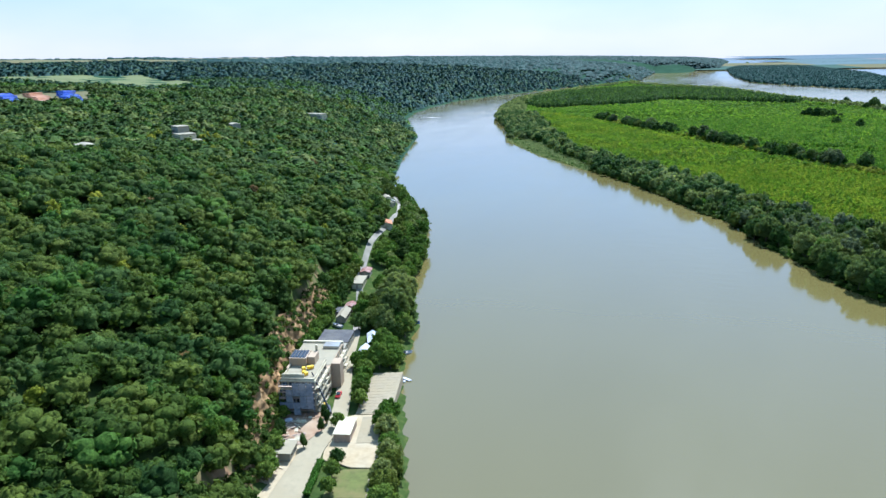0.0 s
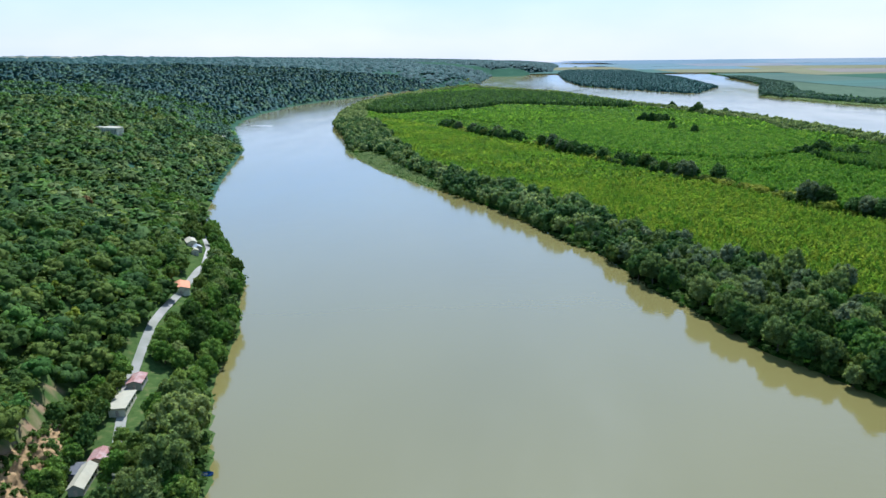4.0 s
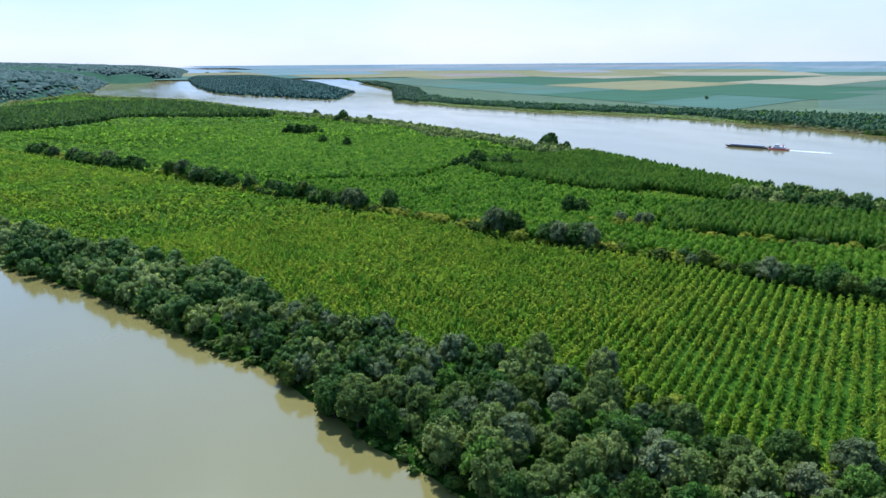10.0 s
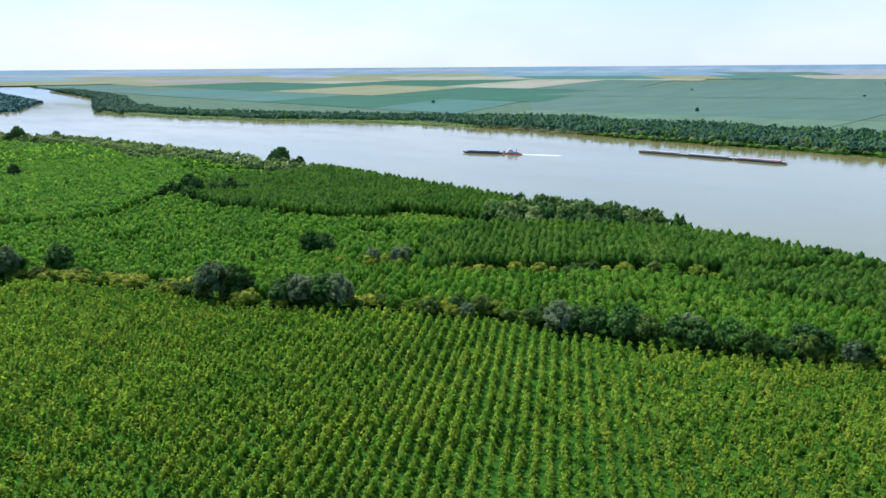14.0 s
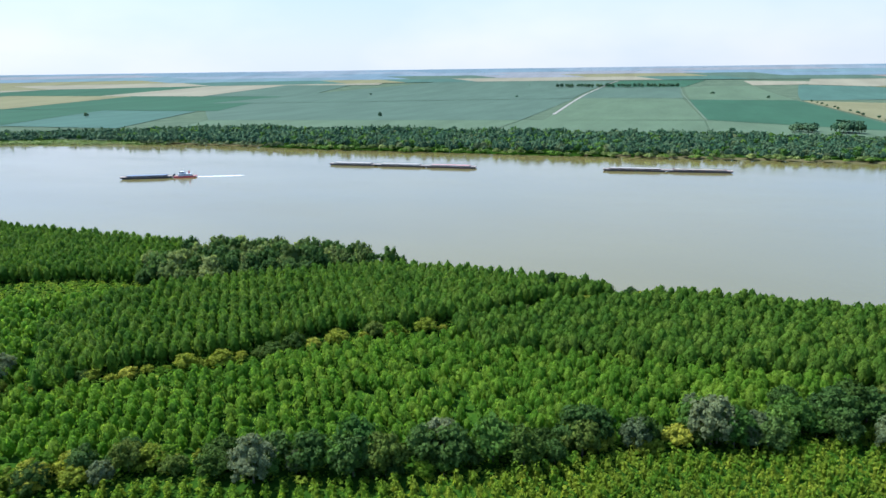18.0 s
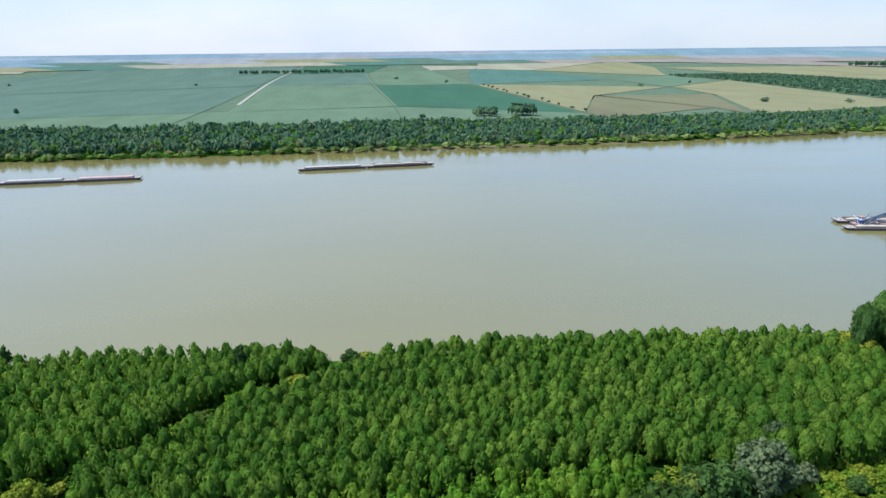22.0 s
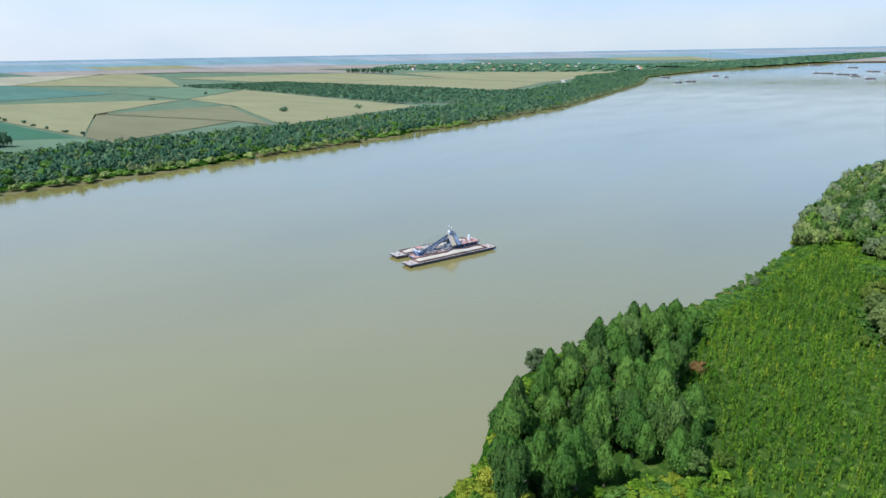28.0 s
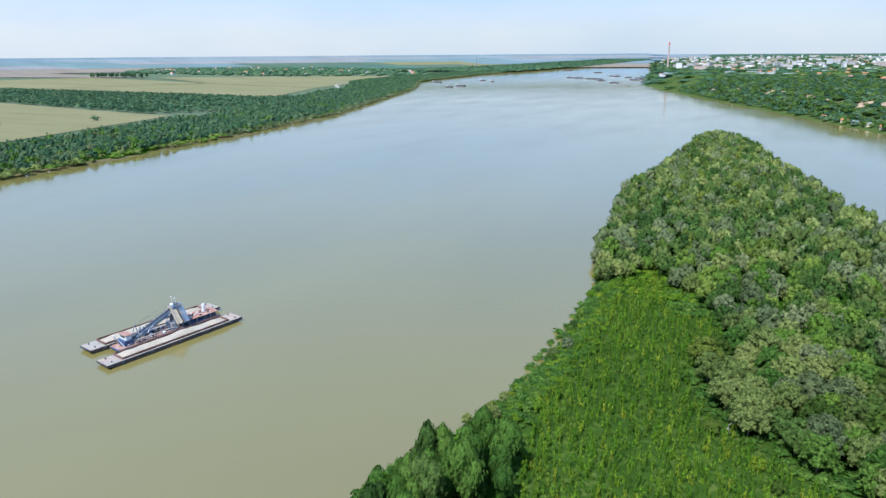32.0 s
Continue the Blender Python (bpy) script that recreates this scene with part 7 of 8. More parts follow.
for s_ in range(4):
    part("floor_band", boxed(-12.3, 0.1, -0.1, 0.298, 2.7 + 3 * s_, 3.1 + 3 * s_), WHITE, wing)
    part("side_band", boxed(-0.198, 0.15, 0.3, 16.5, 2.7 + 3 * s_, 3.1 + 3 * s_), WHITE, wing)
    for i in range(5):
        w = part("window", boxed(-11.4 + i * 2.3, -9.8 + i * 2.3, 0.24, 0.33, 0.7 + 3 * s_, 2.4 + 3 * s_), GLASS, wing)
        part("window_frame", boxed(-10.65 + i * 2.3, -10.55 + i * 2.3, 0.18, 0.238, 0.7 + 3 * s_, 2.4 + 3 * s_), WHITE, w)
    for i in range(4):
        part("balcony_door", boxed(-0.24, -0.14, 1.6 + i * 3.8, 3.6 + i * 3.8, 0.4 + 3 * s_, 2.5 + 3 * s_), GLASS, wing)
        b_ = part("balcony", boxed(-0.196, 1.3, 1.0 + i * 3.8, 4.2 + i * 3.8, 0.05 + 3 * s_, 0.22 + 3 * s_), WHITE, wing)
        part("balustrade", boxed(1.2, 1.3, 1.0 + i * 3.8, 4.2 + i * 3.8, 0.22 + 3 * s_, 1.15 + 3 * s_), WHITE, b_)
part("roof_deck", boxed(-11.8, -0.4, 0.6, 16.3, 12.0, 12.15), ROOF_GREY, hotel, "pale grey flat roof")
for d_ in ((-12.0, -11.75, 0.3, 16.5), (-0.45, -0.2, 0.3, 16.5), (-11.74, -0.46, 0.3, 0.55)):
    part("parapet", boxed(*d_, 12.0, 12.9), WHITE, hotel)
part("stair_parapet", boxed(-11.9, -4.0, 1.2, 1.5, 12.15, 14.0), WHITE, hotel)
pent = part("penthouse", boxed(-12.4, -6.2, 11.5, 19.0, 12.15, 15.2, bevel=0.05), PINK, hotel, "pink rooftop plant room")
for i in range(5):
    part("roof_frame", boxed(-12.3 + i * 1.2, -12.0 + i * 1.2, 12.6, 18.6, 15.2, 15.5), ROOF_DARK, pent)
part("roof_opening", boxed(-12.1, -6.6, 12.0, 18.4, 15.19, 15.23), GLASS, pent)
part("stair_head", boxed(-6.1, -3.4, 13.0, 18.5, 12.15, 15.0, bevel=0.05), PINK, hotel)
bm = bmesh.new()
box(bm, -4.6, -3.8, 18.6, 19.4, 9, 17.2)
part("chimney", bm, WHITE, hotel)
rear = part("rear_wing", boxed(-15.5, 0.6, 16.52, 40.0, -0.3, 9.0, bevel=0.05), PINK, hotel, "pink rear wing")
part("roof_deck", boxed(-15.3, 0.4, 19.2, 39.8, 9.0, 9.15), ROOF_GREY, rear)
part("roof_edge", boxed(-15.5, 0.6, 39.0, 40.0, 9.0, 9.9), WHITE, rear)
part("skylight", boxed(-6, 0.2, 33.5, 38.0, 9.15, 10.3, bevel=0.1), METAL_ROOF, rear)
part("bay", boxed(0.62, 4.0, 19.5, 24.5, -0.3, 9.6, bevel=0.05), PINK, rear, "pink stair bay")
for s_ in range(3):
    for i in range(4):
        b_ = part("balcony", boxed(0.62, 2.4, 25.5 + i * 3.6, 28.6 + i * 3.6, 0.05 + 3 * s_, 0.25 + 3 * s_), WHITE, rear)
        part("balustrade", boxed(2.28, 2.4, 25.5 + i * 3.6, 28.6 + i * 3.6, 0.25 + 3 * s_, 1.1 + 3 * s_), WHITE, b_)
        part("balcony_door", boxed(0.58, 0.66, 26 + i * 3.6, 28 + i * 3.6, 0.4 + 3 * s_, 2.5 + 3 * s_), GLASS, rear)
scaf = on_bank("scaffold", -6.2, -1.0, "steel scaffold against the hotel front", "scaffold")
for i in range(6):
    for k_ in range(2):
        bm = bmesh.new()
        rod(bm, (-6 + i * 2.4, -k_ * 1.1, 0), (-6 + i * 2.4, -k_ * 1.1, 12.4), 0.06, seg=6)
        part("standard", bm, STEEL, scaf)
for s_ in range(5):
    part("deck_board", boxed(-6.1, 6.1, -1.1, -0.1, 1.9 + 2.2 * s_, 1.98 + 2.2 * s_), TIMBER, scaf)
    bm = bmesh.new()
    rod(bm, (-6.1, -1.16, 2.9 + 2.2 * s_), (6.1, -1.16, 2.9 + 2.2 * s_), 0.05, seg=6)
    part("guard_rail", bm, STEEL, scaf)
for i in range(5):
    for k_ in range(5):
        if (i, k_) in ((0, 4), (1, 0), (4, 0), (2, 2), (0, 2), (0, 3), (3, 0), (1, 4)):
            continue
        part("net_panel", boxed(-5.95 + i * 2.4, -3.7 + i * 2.4, -1.26 - 0.03 * ((i + k_) % 3), -1.2, 0.3 + 2.4 * k_, 2.6 + 2.4 * k_), NET, scaf, "hanging blue-grey debris net")
for u, v, z, t in ((-4.6, 9.0, 12.15, 10), (-6.2, 8.2, 12.15, 40), (-3.6, 9.6, 12.15, 70), (-5.2, 5.0, 12.15, 20), (-9.6, 1.9, 12.15, 5), (-4.2, 4.2, 12.15, 55)):
    e = on_bank("wrapped_pallet", u, v, "pallet of yellow-wrapped building material on the roof", "pallet", "pallets on the hotel roof", t, FLOOR + z)
    part("pallet", boxed(-0.7, 0.7, -0.6, 0.6, 0, 0.15), TIMBER, e)
    part("bundle", boxed(-0.65, 0.65, -0.55, 0.55, 0.15, 1.25, bevel=0.12), YELLOW, e, "yellow wrapped bundle")
hoist = on_bank("mobile_crane", 3.6, 0.8, "small crane with a dark boom leaning on the hotel", "crane", turn=20)
part("carrier", boxed(-1.1, 1.1, -2.6, 2.6, 0.5, 1.5, bevel=0.1), DARK_STEEL, hoist)
for sx in (-1, 1):
    for sy in (-1.7, 1.6):
        bm = bmesh.new()
        rod(bm, (sx * 0.85, sy, 0.5), (sx * 1.2, sy, 0.5), 0.5, seg=12)
        part("wheel", bm, DARK_STEEL, hoist)
part("cab", boxed(-1.0, 0.1, 0.6, 2.2, 1.5, 2.9, bevel=0.15), YELLOW, hoist, "yellow cab")
bm = bmesh.new()
rod(bm, (0.4, -1.2, 1.6), (-4.2, 5.0, 13.5), 0.35, 0.2, 6)
part("boom", bm, DARK_STEEL, hoist)

# Low long building with a dark roof.
low = on_bank("workshop", -7, 55, "long low workshop with a dark patched flat roof", "building")
part("wall", boxed(-6.5, 6.3, -9.5, 9.8, -0.3, 4.0), PLASTER, low)
part("roof", boxed(-6.9, 6.6, -3.5, 10.1, 4.0, 4.25, bevel=0.05), ROOF_DARK, low, "dark felt roof")
part("metal_roof", boxed(-6.0, 4.4, -9.0, -3.52, 4.02, 4.3, bevel=0.05), METAL_ROOF, low, "shiny sheet metal roof")
for i in range(3):
    part("roof_seam", boxed(-3.2 + i * 3.2, -3.1 + i * 3.2, -3.4, 10.0, 4.25, 4.31), DARK_STEEL, low)
for i in range(5):
    part("window", boxed(6.28, 6.36, -8 + i * 3.6, -6 + i * 3.6, 1.2, 2.8), GLASS, low)


def pitched(bm, w, l, z, h, over=0.4):
    """A gable roof, ridge along y."""
    hw, hl = w / 2 + over, l / 2 + over
    for s0 in (-1, 1):
        vs = [bm.verts.new(p) for p in ((0, -hl, z + h), (0, hl, z + h), (s0 * hw, hl, z - 0.1), (s0 * hw, -hl, z - 0.1), (0, -hl, z + h - 0.2), (0, hl, z + h - 0.2), (s0 * hw, hl, z - 0.3), (s0 * hw, -hl, z - 0.3))]
        for q in ((0, 1, 2, 3), (4, 5, 6, 7), (0, 1, 5, 4), (1, 2, 6, 5), (2, 3, 7, 6), (3, 0, 4, 7)):
            bm.faces.new([vs[i] for i in q])
    bmesh.ops.recalc_face_normals(bm, faces=bm.faces)
    return bm


def hut(x, y, turn, w, l, h, wall, roof, label, group="", z=None, ridge=1.4, cat="hut", k=1.0):
    z = float(ground_z(np.array([x]), np.array([y]))[0]) if z is None else z
    e = empty("hut" if w < 9 else "house", x, y, z, label, cat, group, turn)
    e.scale = (k, k, k)
    part("wall", boxed(-w / 2, w / 2, -l / 2, l / 2, -1.2, h), wall, e)
    bm = bmesh.new()
    if ridge > 0.2:
        pitched(bm, w, l, h, ridge)
        gb = bmesh.new()
        for s0 in (-1, 1):
            vs = [gb.verts.new(p) for p in ((-w / 2, s0 * l / 2, h), (w / 2, s0 * l / 2, h), (0, s0 * l / 2, h + ridge - 0.25), (-w / 2, s0 * (l / 2 - 0.2), h), (w / 2, s0 * (l / 2 - 0.2), h), (0, s0 * (l / 2 - 0.2), h + ridge - 0.25))]
            for q in ((0, 1, 2), (3, 5, 4), (0, 3, 4, 1), (1, 4, 5, 2), (2, 5, 3, 0)):
                gb.faces.new([vs[i] for i in q])
        part("gable", gb, wall, e)
    else:
        box(bm, -w / 2 - 0.4, w / 2 + 0.4, -l / 2 - 0.4, l / 2 + 0.4, h, h + 0.25)
    part("roof", bm, roof, e)
    n = max(1, int(l // 3))
    for i in range(n):
        for s0 in (-1, 1):
            y0 = -l / 2 + (i + 0.5) * l / n
            part("window", boxed(s0 * w / 2 - 0.05, s0 * w / 2 + 0.05, y0 - 0.6, y0 + 0.6, h * 0.35, h * 0.8), GLASS, e)
    part("door", boxed(-0.5, 0.5, -l / 2 - 0.05, -l / 2 + 0.02, 0, min(2.0, h - 0.1)), TIMBER, e)
    return e


# Pavilion with a flat white roof.
pav = on_bank("pavilion", 13.0, -13.2, "open timber pavilion with a flat white roof", "pavilion")
part("roof", boxed(-2.9, 2.9, -5.4, 5.6, 2.9, 3.15, bevel=0.05), WHITE, pav, "flat white roof")
part("back_wall", boxed(-2.6, 2.6, -5.0, -4.8, 0, 2.9), TIMBER, pav)
part("side_wall", boxed(2.4, 2.6, -4.78, 5.0, 0, 2.9), TIMBER, pav)
for sx, sy in ((-2.5, -4.9), (-2.5, 0), (-2.5, 4.9), (2.5, 5.2)):
    part("post", boxed(sx - 0.1, sx + 0.1, sy - 0.08, sy + 0.08, 0, 2.9), TIMBER, pav)
x, y = at_bank(-4.2, -26)
hut(x, y, TURN_B, 7.6, 7.0, 2.6, PLASTER, ROOF_GREY, "low shed with a bleached flat roof", ridge=0, z=FLOOR, cat="shed")
for u, v, w, l, h, wall, roof, rg, lab in ((-11.3, 90, 4.2, 12, 2.6, PLASTER, ROOF_GREY, 1.5, "hut with a grey gable roof"), (-15.2, 95, 3.2, 6, 2.2, TIMBER, ROOF_DARK, 0, "small shed with a dark flat roof"),
                                           (-10.4, 102, 5, 6.5, 2.4, PINK, RUSTY_ROOF, 1.0, "hut with a rusty sheet roof"), (-12.2, 132, 5.5, 13, 2.8, WHITE, ROOF_GREY, 0, "open riverside cafe with a pale flat roof"),
                                           (-11.6, 148, 5, 8, 2.6, PLASTER, RUSTY_ROOF, 0.8, "hut with a reddish sheet roof")):
    x, y = at_bank(u, v)
    hut(x, y, TURN_B, w, l, h, wall, roof, lab, "riverside huts", ridge=rg)
for x, y, t, w, l, wall, roof, lab in ((-193, 426, 28, 8.5, 12, WHITE, TILE_ROOF, "riverside house with an orange tiled roof"), (-236, 523, 35, 6, 12, WHITE, ROOF_GREY, "hut with a pale patched roof"), (-226, 512, 35, 4.5, 6, PLASTER, METAL_ROOF, "hut with a bright metal roof"),
                                       (-222, 500, 35, 4, 5, WHITE, ROOF_GREY, "small pale hut beside the track"), (-246, 540, 35, 5, 7, WHITE, ROOF_GREY, "hut with a pale patched roof"), (-486, 1133, 20, 9, 18, WHITE, ROOF_GREY, "pale house among trees on the bank")):
    hut(x, y, t, w, l, 3.0, wall, roof, lab, "riverside huts", ridge=1.3)

# Road further along the bank.
strip("bank_road", [at_bank(-0.6, 67), (-146, 290), (-162, 323), (-180, 375), (-193, 428), (-206, 479), (-225, 525), (-262, 590)], 3.4, DUST, "pale dusty track along the wooded bank", "road", 0.35, true=True)

# White marquees, boats and jetty.
for u, v, w, l, t in ((8.4, 61, 5, 11, 12), (6.6, 47.5, 4, 9, -6)):
    e = on_bank("marquee", u, v, "white canvas marquee under trees", "tent", "marquees", t)
    bm = bmesh.new()
    pitched(bm, w, l, 2.4, 1.5, 0.1)
    part("canopy", bm, WHITE_PAINT, e)
    for sx in (-1, 1):
        for sy in (-1, 0, 1):
            bm = bmesh.new()
            rod(bm, (sx * w / 2, sy * l / 2 * 0.95, 0), (sx * w / 2, sy * l / 2 * 0.95, 2.5), 0.06, seg=6)
            part("pole", bm, STEEL, e)
jet = on_bank("jetty", 24.6, 38, "white floating jetty at the quay", "jetty", z=0)
part("pontoon", boxed(-2.2, 4.6, -1.6, -0.2, -0.3, 0.5, bevel=0.08), WHITE_PAINT, jet)
jet.children[0].rotation_euler = (0, 0, radians(-32))
part("gangway", boxed(-2.4, -1.2, -4.6, 1.6, 0.5, 0.65), DECK, jet)
part("float", boxed(-1.2, 1.4, -4.6, -3.4, -0.3, 0.5, bevel=0.08), WHITE_PAINT, jet)
x, y = at_bank(21.5, 60)
small_boat(x, y, TURN_B - 60, 7, 2.4, "white motor boat moored at the bank", WHITE_PAINT)
BLUE_BOAT = surface("blue_boat_cover", (0.02, 0.09, 0.30), 0.5, vary=0.15)
x, y = at_bank(20.5, 95)
small_boat(x, y, TURN_B - 80, 6.5, 2.3, "boat with a bright blue cover at the bank", BLUE_BOAT)
x, y = at_bank(-11.2, 78.5)
small_boat(x, y, TURN_B + 60, 6, 2.2, "white boat stored ashore beside huts", WHITE_PAINT).location.z = 4.9
car = on_bank("car", 4.6, 12.5, "red car parked beside the hotel", "car")
CAR_RED = surface("red_car_paint", (0.38, 0.03, 0.03), 0.3, vary=0.05)
part("body", boxed(-0.85, 0.85, -2.1, 2.1, 0.3, 0.95, bevel=0.12), CAR_RED, car)
part("cabin", boxed(-0.72, 0.72, -1.3, 0.9, 0.95, 1.45, bevel=0.2), GLASS, car)
for sx in (-1, 1):
    for sy in (-1.3, 1.3):
        bm = bmesh.new()
        rod(bm, (sx * 0.7, sy, 0.32), (sx * 0.9, sy, 0.32), 0.32, seg=10)
        part("wheel", bm, DARK_STEEL, car)
# rubble, planks, pipes in the yard
rr = random.Random(21)
for i in range(26):
    u, v = rr.uniform(-11, 2), rr.uniform(-20, -3)
    e = on_bank("rubble_heap" if i % 3 else "plank_stack", u, v, ("grey rubble heap" if i % 3 else "stack of pale planks") + " in the building yard", "rubble" if i % 3 else "planks", "building waste", rr.uniform(0, 180))
    if i % 3:
        bm = bmesh.new()
        bmesh.ops.create_icosphere(bm, subdivisions=2, radius=rr.uniform(0.5, 1.3))
        for v_ in bm.verts:
            v_.co *= rr.uniform(0.75, 1.2)
            v_.co.z *= 0.5
        part("pile", bm, (PAVE, EARTH, WHITE)[i % 3], e)
    else:
        for k_ in range(3):
            part("plank", boxed(-0.5 + k_ * 0.36, -0.2 + k_ * 0.36, -2.2, 2.0 + 0.3 * k_, 0.0, 0.12 + 0.05 * k_), TIMBER if i % 2 else WHITE, e)
bm = bmesh.new()
bmesh.ops.create_cone(bm, cap_ends=True, segments=18, radius1=1.2, radius2=1.3, depth=0.9, matrix=Matrix.Translation((0, 0, 0.45)))
e = on_bank("tub", -8, -6.5, "round blue-white plastic tub in the yard", "tub")
part("shell", bm, WHITE_PAINT, e)

yw = on_bank("yard_wall", -12.6, -12.5, "low grubby plaster wall round the building yard", "wall")
part("wall", boxed(-0.12, 0.12, -10.5, 10.5, 0, 1.6), WHITE, yw)
part("coping", boxed(-0.2, 0.2, -10.6, 10.6, 1.6, 1.7), PAVE, yw)
part("end_wall", boxed(0.125, 8.0, -10.5, -10.28, 0, 1.3), WHITE, yw)
lean = on_bank("lean_to", -7.2, -33.5, "open lean-to with a bleached sheet roof beside the yard", "shed")
part("roof", boxed(-3.4, 3.4, -3.0, 3.0, 2.5, 2.66, bevel=0.03), ROOF_GREY, lean)
part("back_wall", boxed(-3.2, -3.0, -2.8, 2.8, 0, 2.5), PLASTER, lean)
for sx, sy in ((3.0, -2.7), (3.0, 0), (3.0, 2.7)):
    part("post", boxed(sx - 0.08, sx + 0.08, sy - 0.08, sy + 0.08, 0, 2.5), TIMBER, lean)
for i in range(16):
    u, v = rr.uniform(-8.5, -2.8), rr.uniform(-40, -27) if i < 6 else rr.uniform(-18, -2)
    e = on_bank("timber_pile", u, v, "untidy pile of pale boards and beams in the yard", "timber", "building waste", rr.uniform(0, 180))
    for k_ in range(4):
        bm = boxed(-0.14, 0.14, -rr.uniform(1.0, 2.6), rr.uniform(1.0, 2.6), 0.02 + 0.16 * k_, 0.16 + 0.16 * k_)
        bmesh.ops.rotate(bm, verts=bm.verts, matrix=Matrix.Rotation(rr.uniform(-0.7, 0.7), 3, "Z"))
        part("beam", bm, rr.choice((TIMBER, WHITE, EARTH)), e)

# Hedge, garden trees and shore bushes.
hx, hy = [], []
for i in range(60):
    f = i / 59
    for k_ in range(3):
        x, y = at_bank(9.3 - 0.3 * f + (k_ - 1) * 0.5 + rr.uniform(-0.2, 0.2), -46 + 16.5 * f)
        hx.append(x)
        hy.append(y)
hz = np.full(len(hx), FLOOR)
scatter("hedge", "bush", hx, hy, 1.2, 1.5, LEAF_HEDGE, "clipped bright green hedge beside the road", "hedge", z=hz)
for u, v, s_ in ((13.9, 5.5, 0.75), (13.2, 11, 0.8), (12.6, 17, 0.85), (12.0, 23, 0.85), (11.5, 29.4, 0.8), (6.6, 37.2, 0.8), (9.5, -9.0, 0.62), (14.6, -30.3, 0.62), (14.3, -36.5, 0.65), (15.3, -44.5, 0.6), (9, 33, 0.6)):
    x, y = at_bank(u, v)
    plant("garden_tree", GARDEN, x, y, s_, "round leafy garden tree beside the terrace", "tree", "garden trees", z=FLOOR)
for u, v in ((5.2, -6.2), (4.6, -11.6), (1.4, -21.5), (3.4, -3.0)):
    x, y = at_bank(u, v)
    plant("conifer", POPLARS, x, y, 0.26, "small dark columnar conifer in the yard", "tree", "conifers", z=FLOOR, pickn=1)
for u, v, s_ in ((25.6, -1, 0.75), (25.0, -8, 0.8), (26.6, -13, 0.8), (29, -22, 0.75), (30, -27, 0.8), (31.0, -33, 0.85), (29.6, -38, 0.8), (31, -44, 0.85), (32, -52, 0.9), (15.0, 38.5, 1.0), (19.0, 41.5, 0.95), (17.5, 48, 0.95),
                 (14, 53, 0.95), (12, 72, 1.0), (5.5, 78, 0.85), (16, 66, 0.85), (12, 82, 0.9), (18, 76, 0.9), (16, 88, 0.95), (10, 94, 0.9), (9, 40, 0.6), (20, 56, 0.45)):
    x, y = at_bank(u, v)
    plant("bank_tree", BANKSIDE, x, y, s_, "leafy green willow hanging over the water's edge", "tree", "trees on the built-up bank", z=None)
bx, by = sown(-330, -90, 262, 660, 8.4)
du = signed(UPLAND, bx, by)
track = line_dist([(-146, 290), (-162, 323), (-180, 375), (-193, 428), (-206, 479), (-225, 525), (-262, 590)], bx, by)
bu, bv = (bx - OX) * CB + (by - OY) * SB, -(bx - OX) * SB + (by - OY) * CB
s = (du > 1.5) & (du < 47) & (track > 4.2) & ~((bu > -18) & (bu < -3) & (bv > 70) & (bv < 156)) & (np.hypot(bx + 186, by - 414) > 9)
for hx_, hy_ in ((-193, 426), (-226, 512), (-236, 523)):
    s &= ~((np.abs(bx - hx_ - (hy_ - by) * 0.45) < 7) & (by < hy_) & (by > hy_ - 42))
for hx_, hy_, hr in ((-193, 426, 10), (-236, 523, 8), (-226, 512, 6), (-222, 500, 5), (-246, 540, 7)):
    s &= np.hypot(bx - hx_, by - hy_) > hr
for x, y in zip(bx[s][:260], by[s][:260]):
    plant("bank_tree", BANKSIDE if signed(UPLAND, np.array([x]), np.array([y]))[0] < 20 else GARDEN, x, y, float(rng.uniform(0.85, 1.15)) * 0.95, "leafy tree between the track and the river", "tree", "trees on the wooded bank")
for u, v, s_ in ((-17, 76, 0.8), (-19, 84, 0.9), (-20, 92, 0.95), (-18, 101, 0.85), (-17, 108, 0.9), (-18, 116, 0.9), (-17.5, 124, 0.95), (-18, 133, 0.95), (-17, 142, 0.9), (-17, 150, 0.9), (-6.5, 96, 0.55), (-5.6, 104, 0.6), (-6.0, 110, 0.7), (-4.5, 88, 0.5),
                 (-17, 60, 0.8), (-18, 52, 0.85), (-17.5, 44, 0.8), (-19, 68, 0.9), (-19, 36, 0.5), (-14.5, 8, 0.5), (-14.6, 2, 0.45), (-14.4, -6, 0.55), (-15, -24, 0.7), (-13, -34, 0.85), (-14, -42, 0.9), (-15, -50, 0.9), (-20, -46, 1.0), (-20, -30, 0.9)):
    x, y = at_bank(u, v)
    plant("yard_tree", GARDEN, x, y, s_, "green tree between the huts and the cliff", "tree", "trees behind the huts")
for u, v, s_ in ((13.7, 84, 1.45), (14, 100, 1.3), (11, 74, 1.05), (10, 112, 1.3), (15, 118, 1.2), (9, 126, 1.25)):
    x, y = at_bank(u, v)
    plant("bank_tree", WILLOWS[:2], x, y, s_, "large grey-green willow leaning over the water", "tree", "trees on the built-up bank")
car = on_bank("car", -9.8, 117, "white car parked on the grass beside huts", "car", turn=30)
part("body", boxed(-0.85, 0.85, -2.1, 2.1, 0.3, 0.95, bevel=0.12), WHITE_PAINT, car)
part("cabin", boxed(-0.72, 0.72, -1.3, 0.9, 0.95, 1.45, bevel=0.2), GLASS, car)
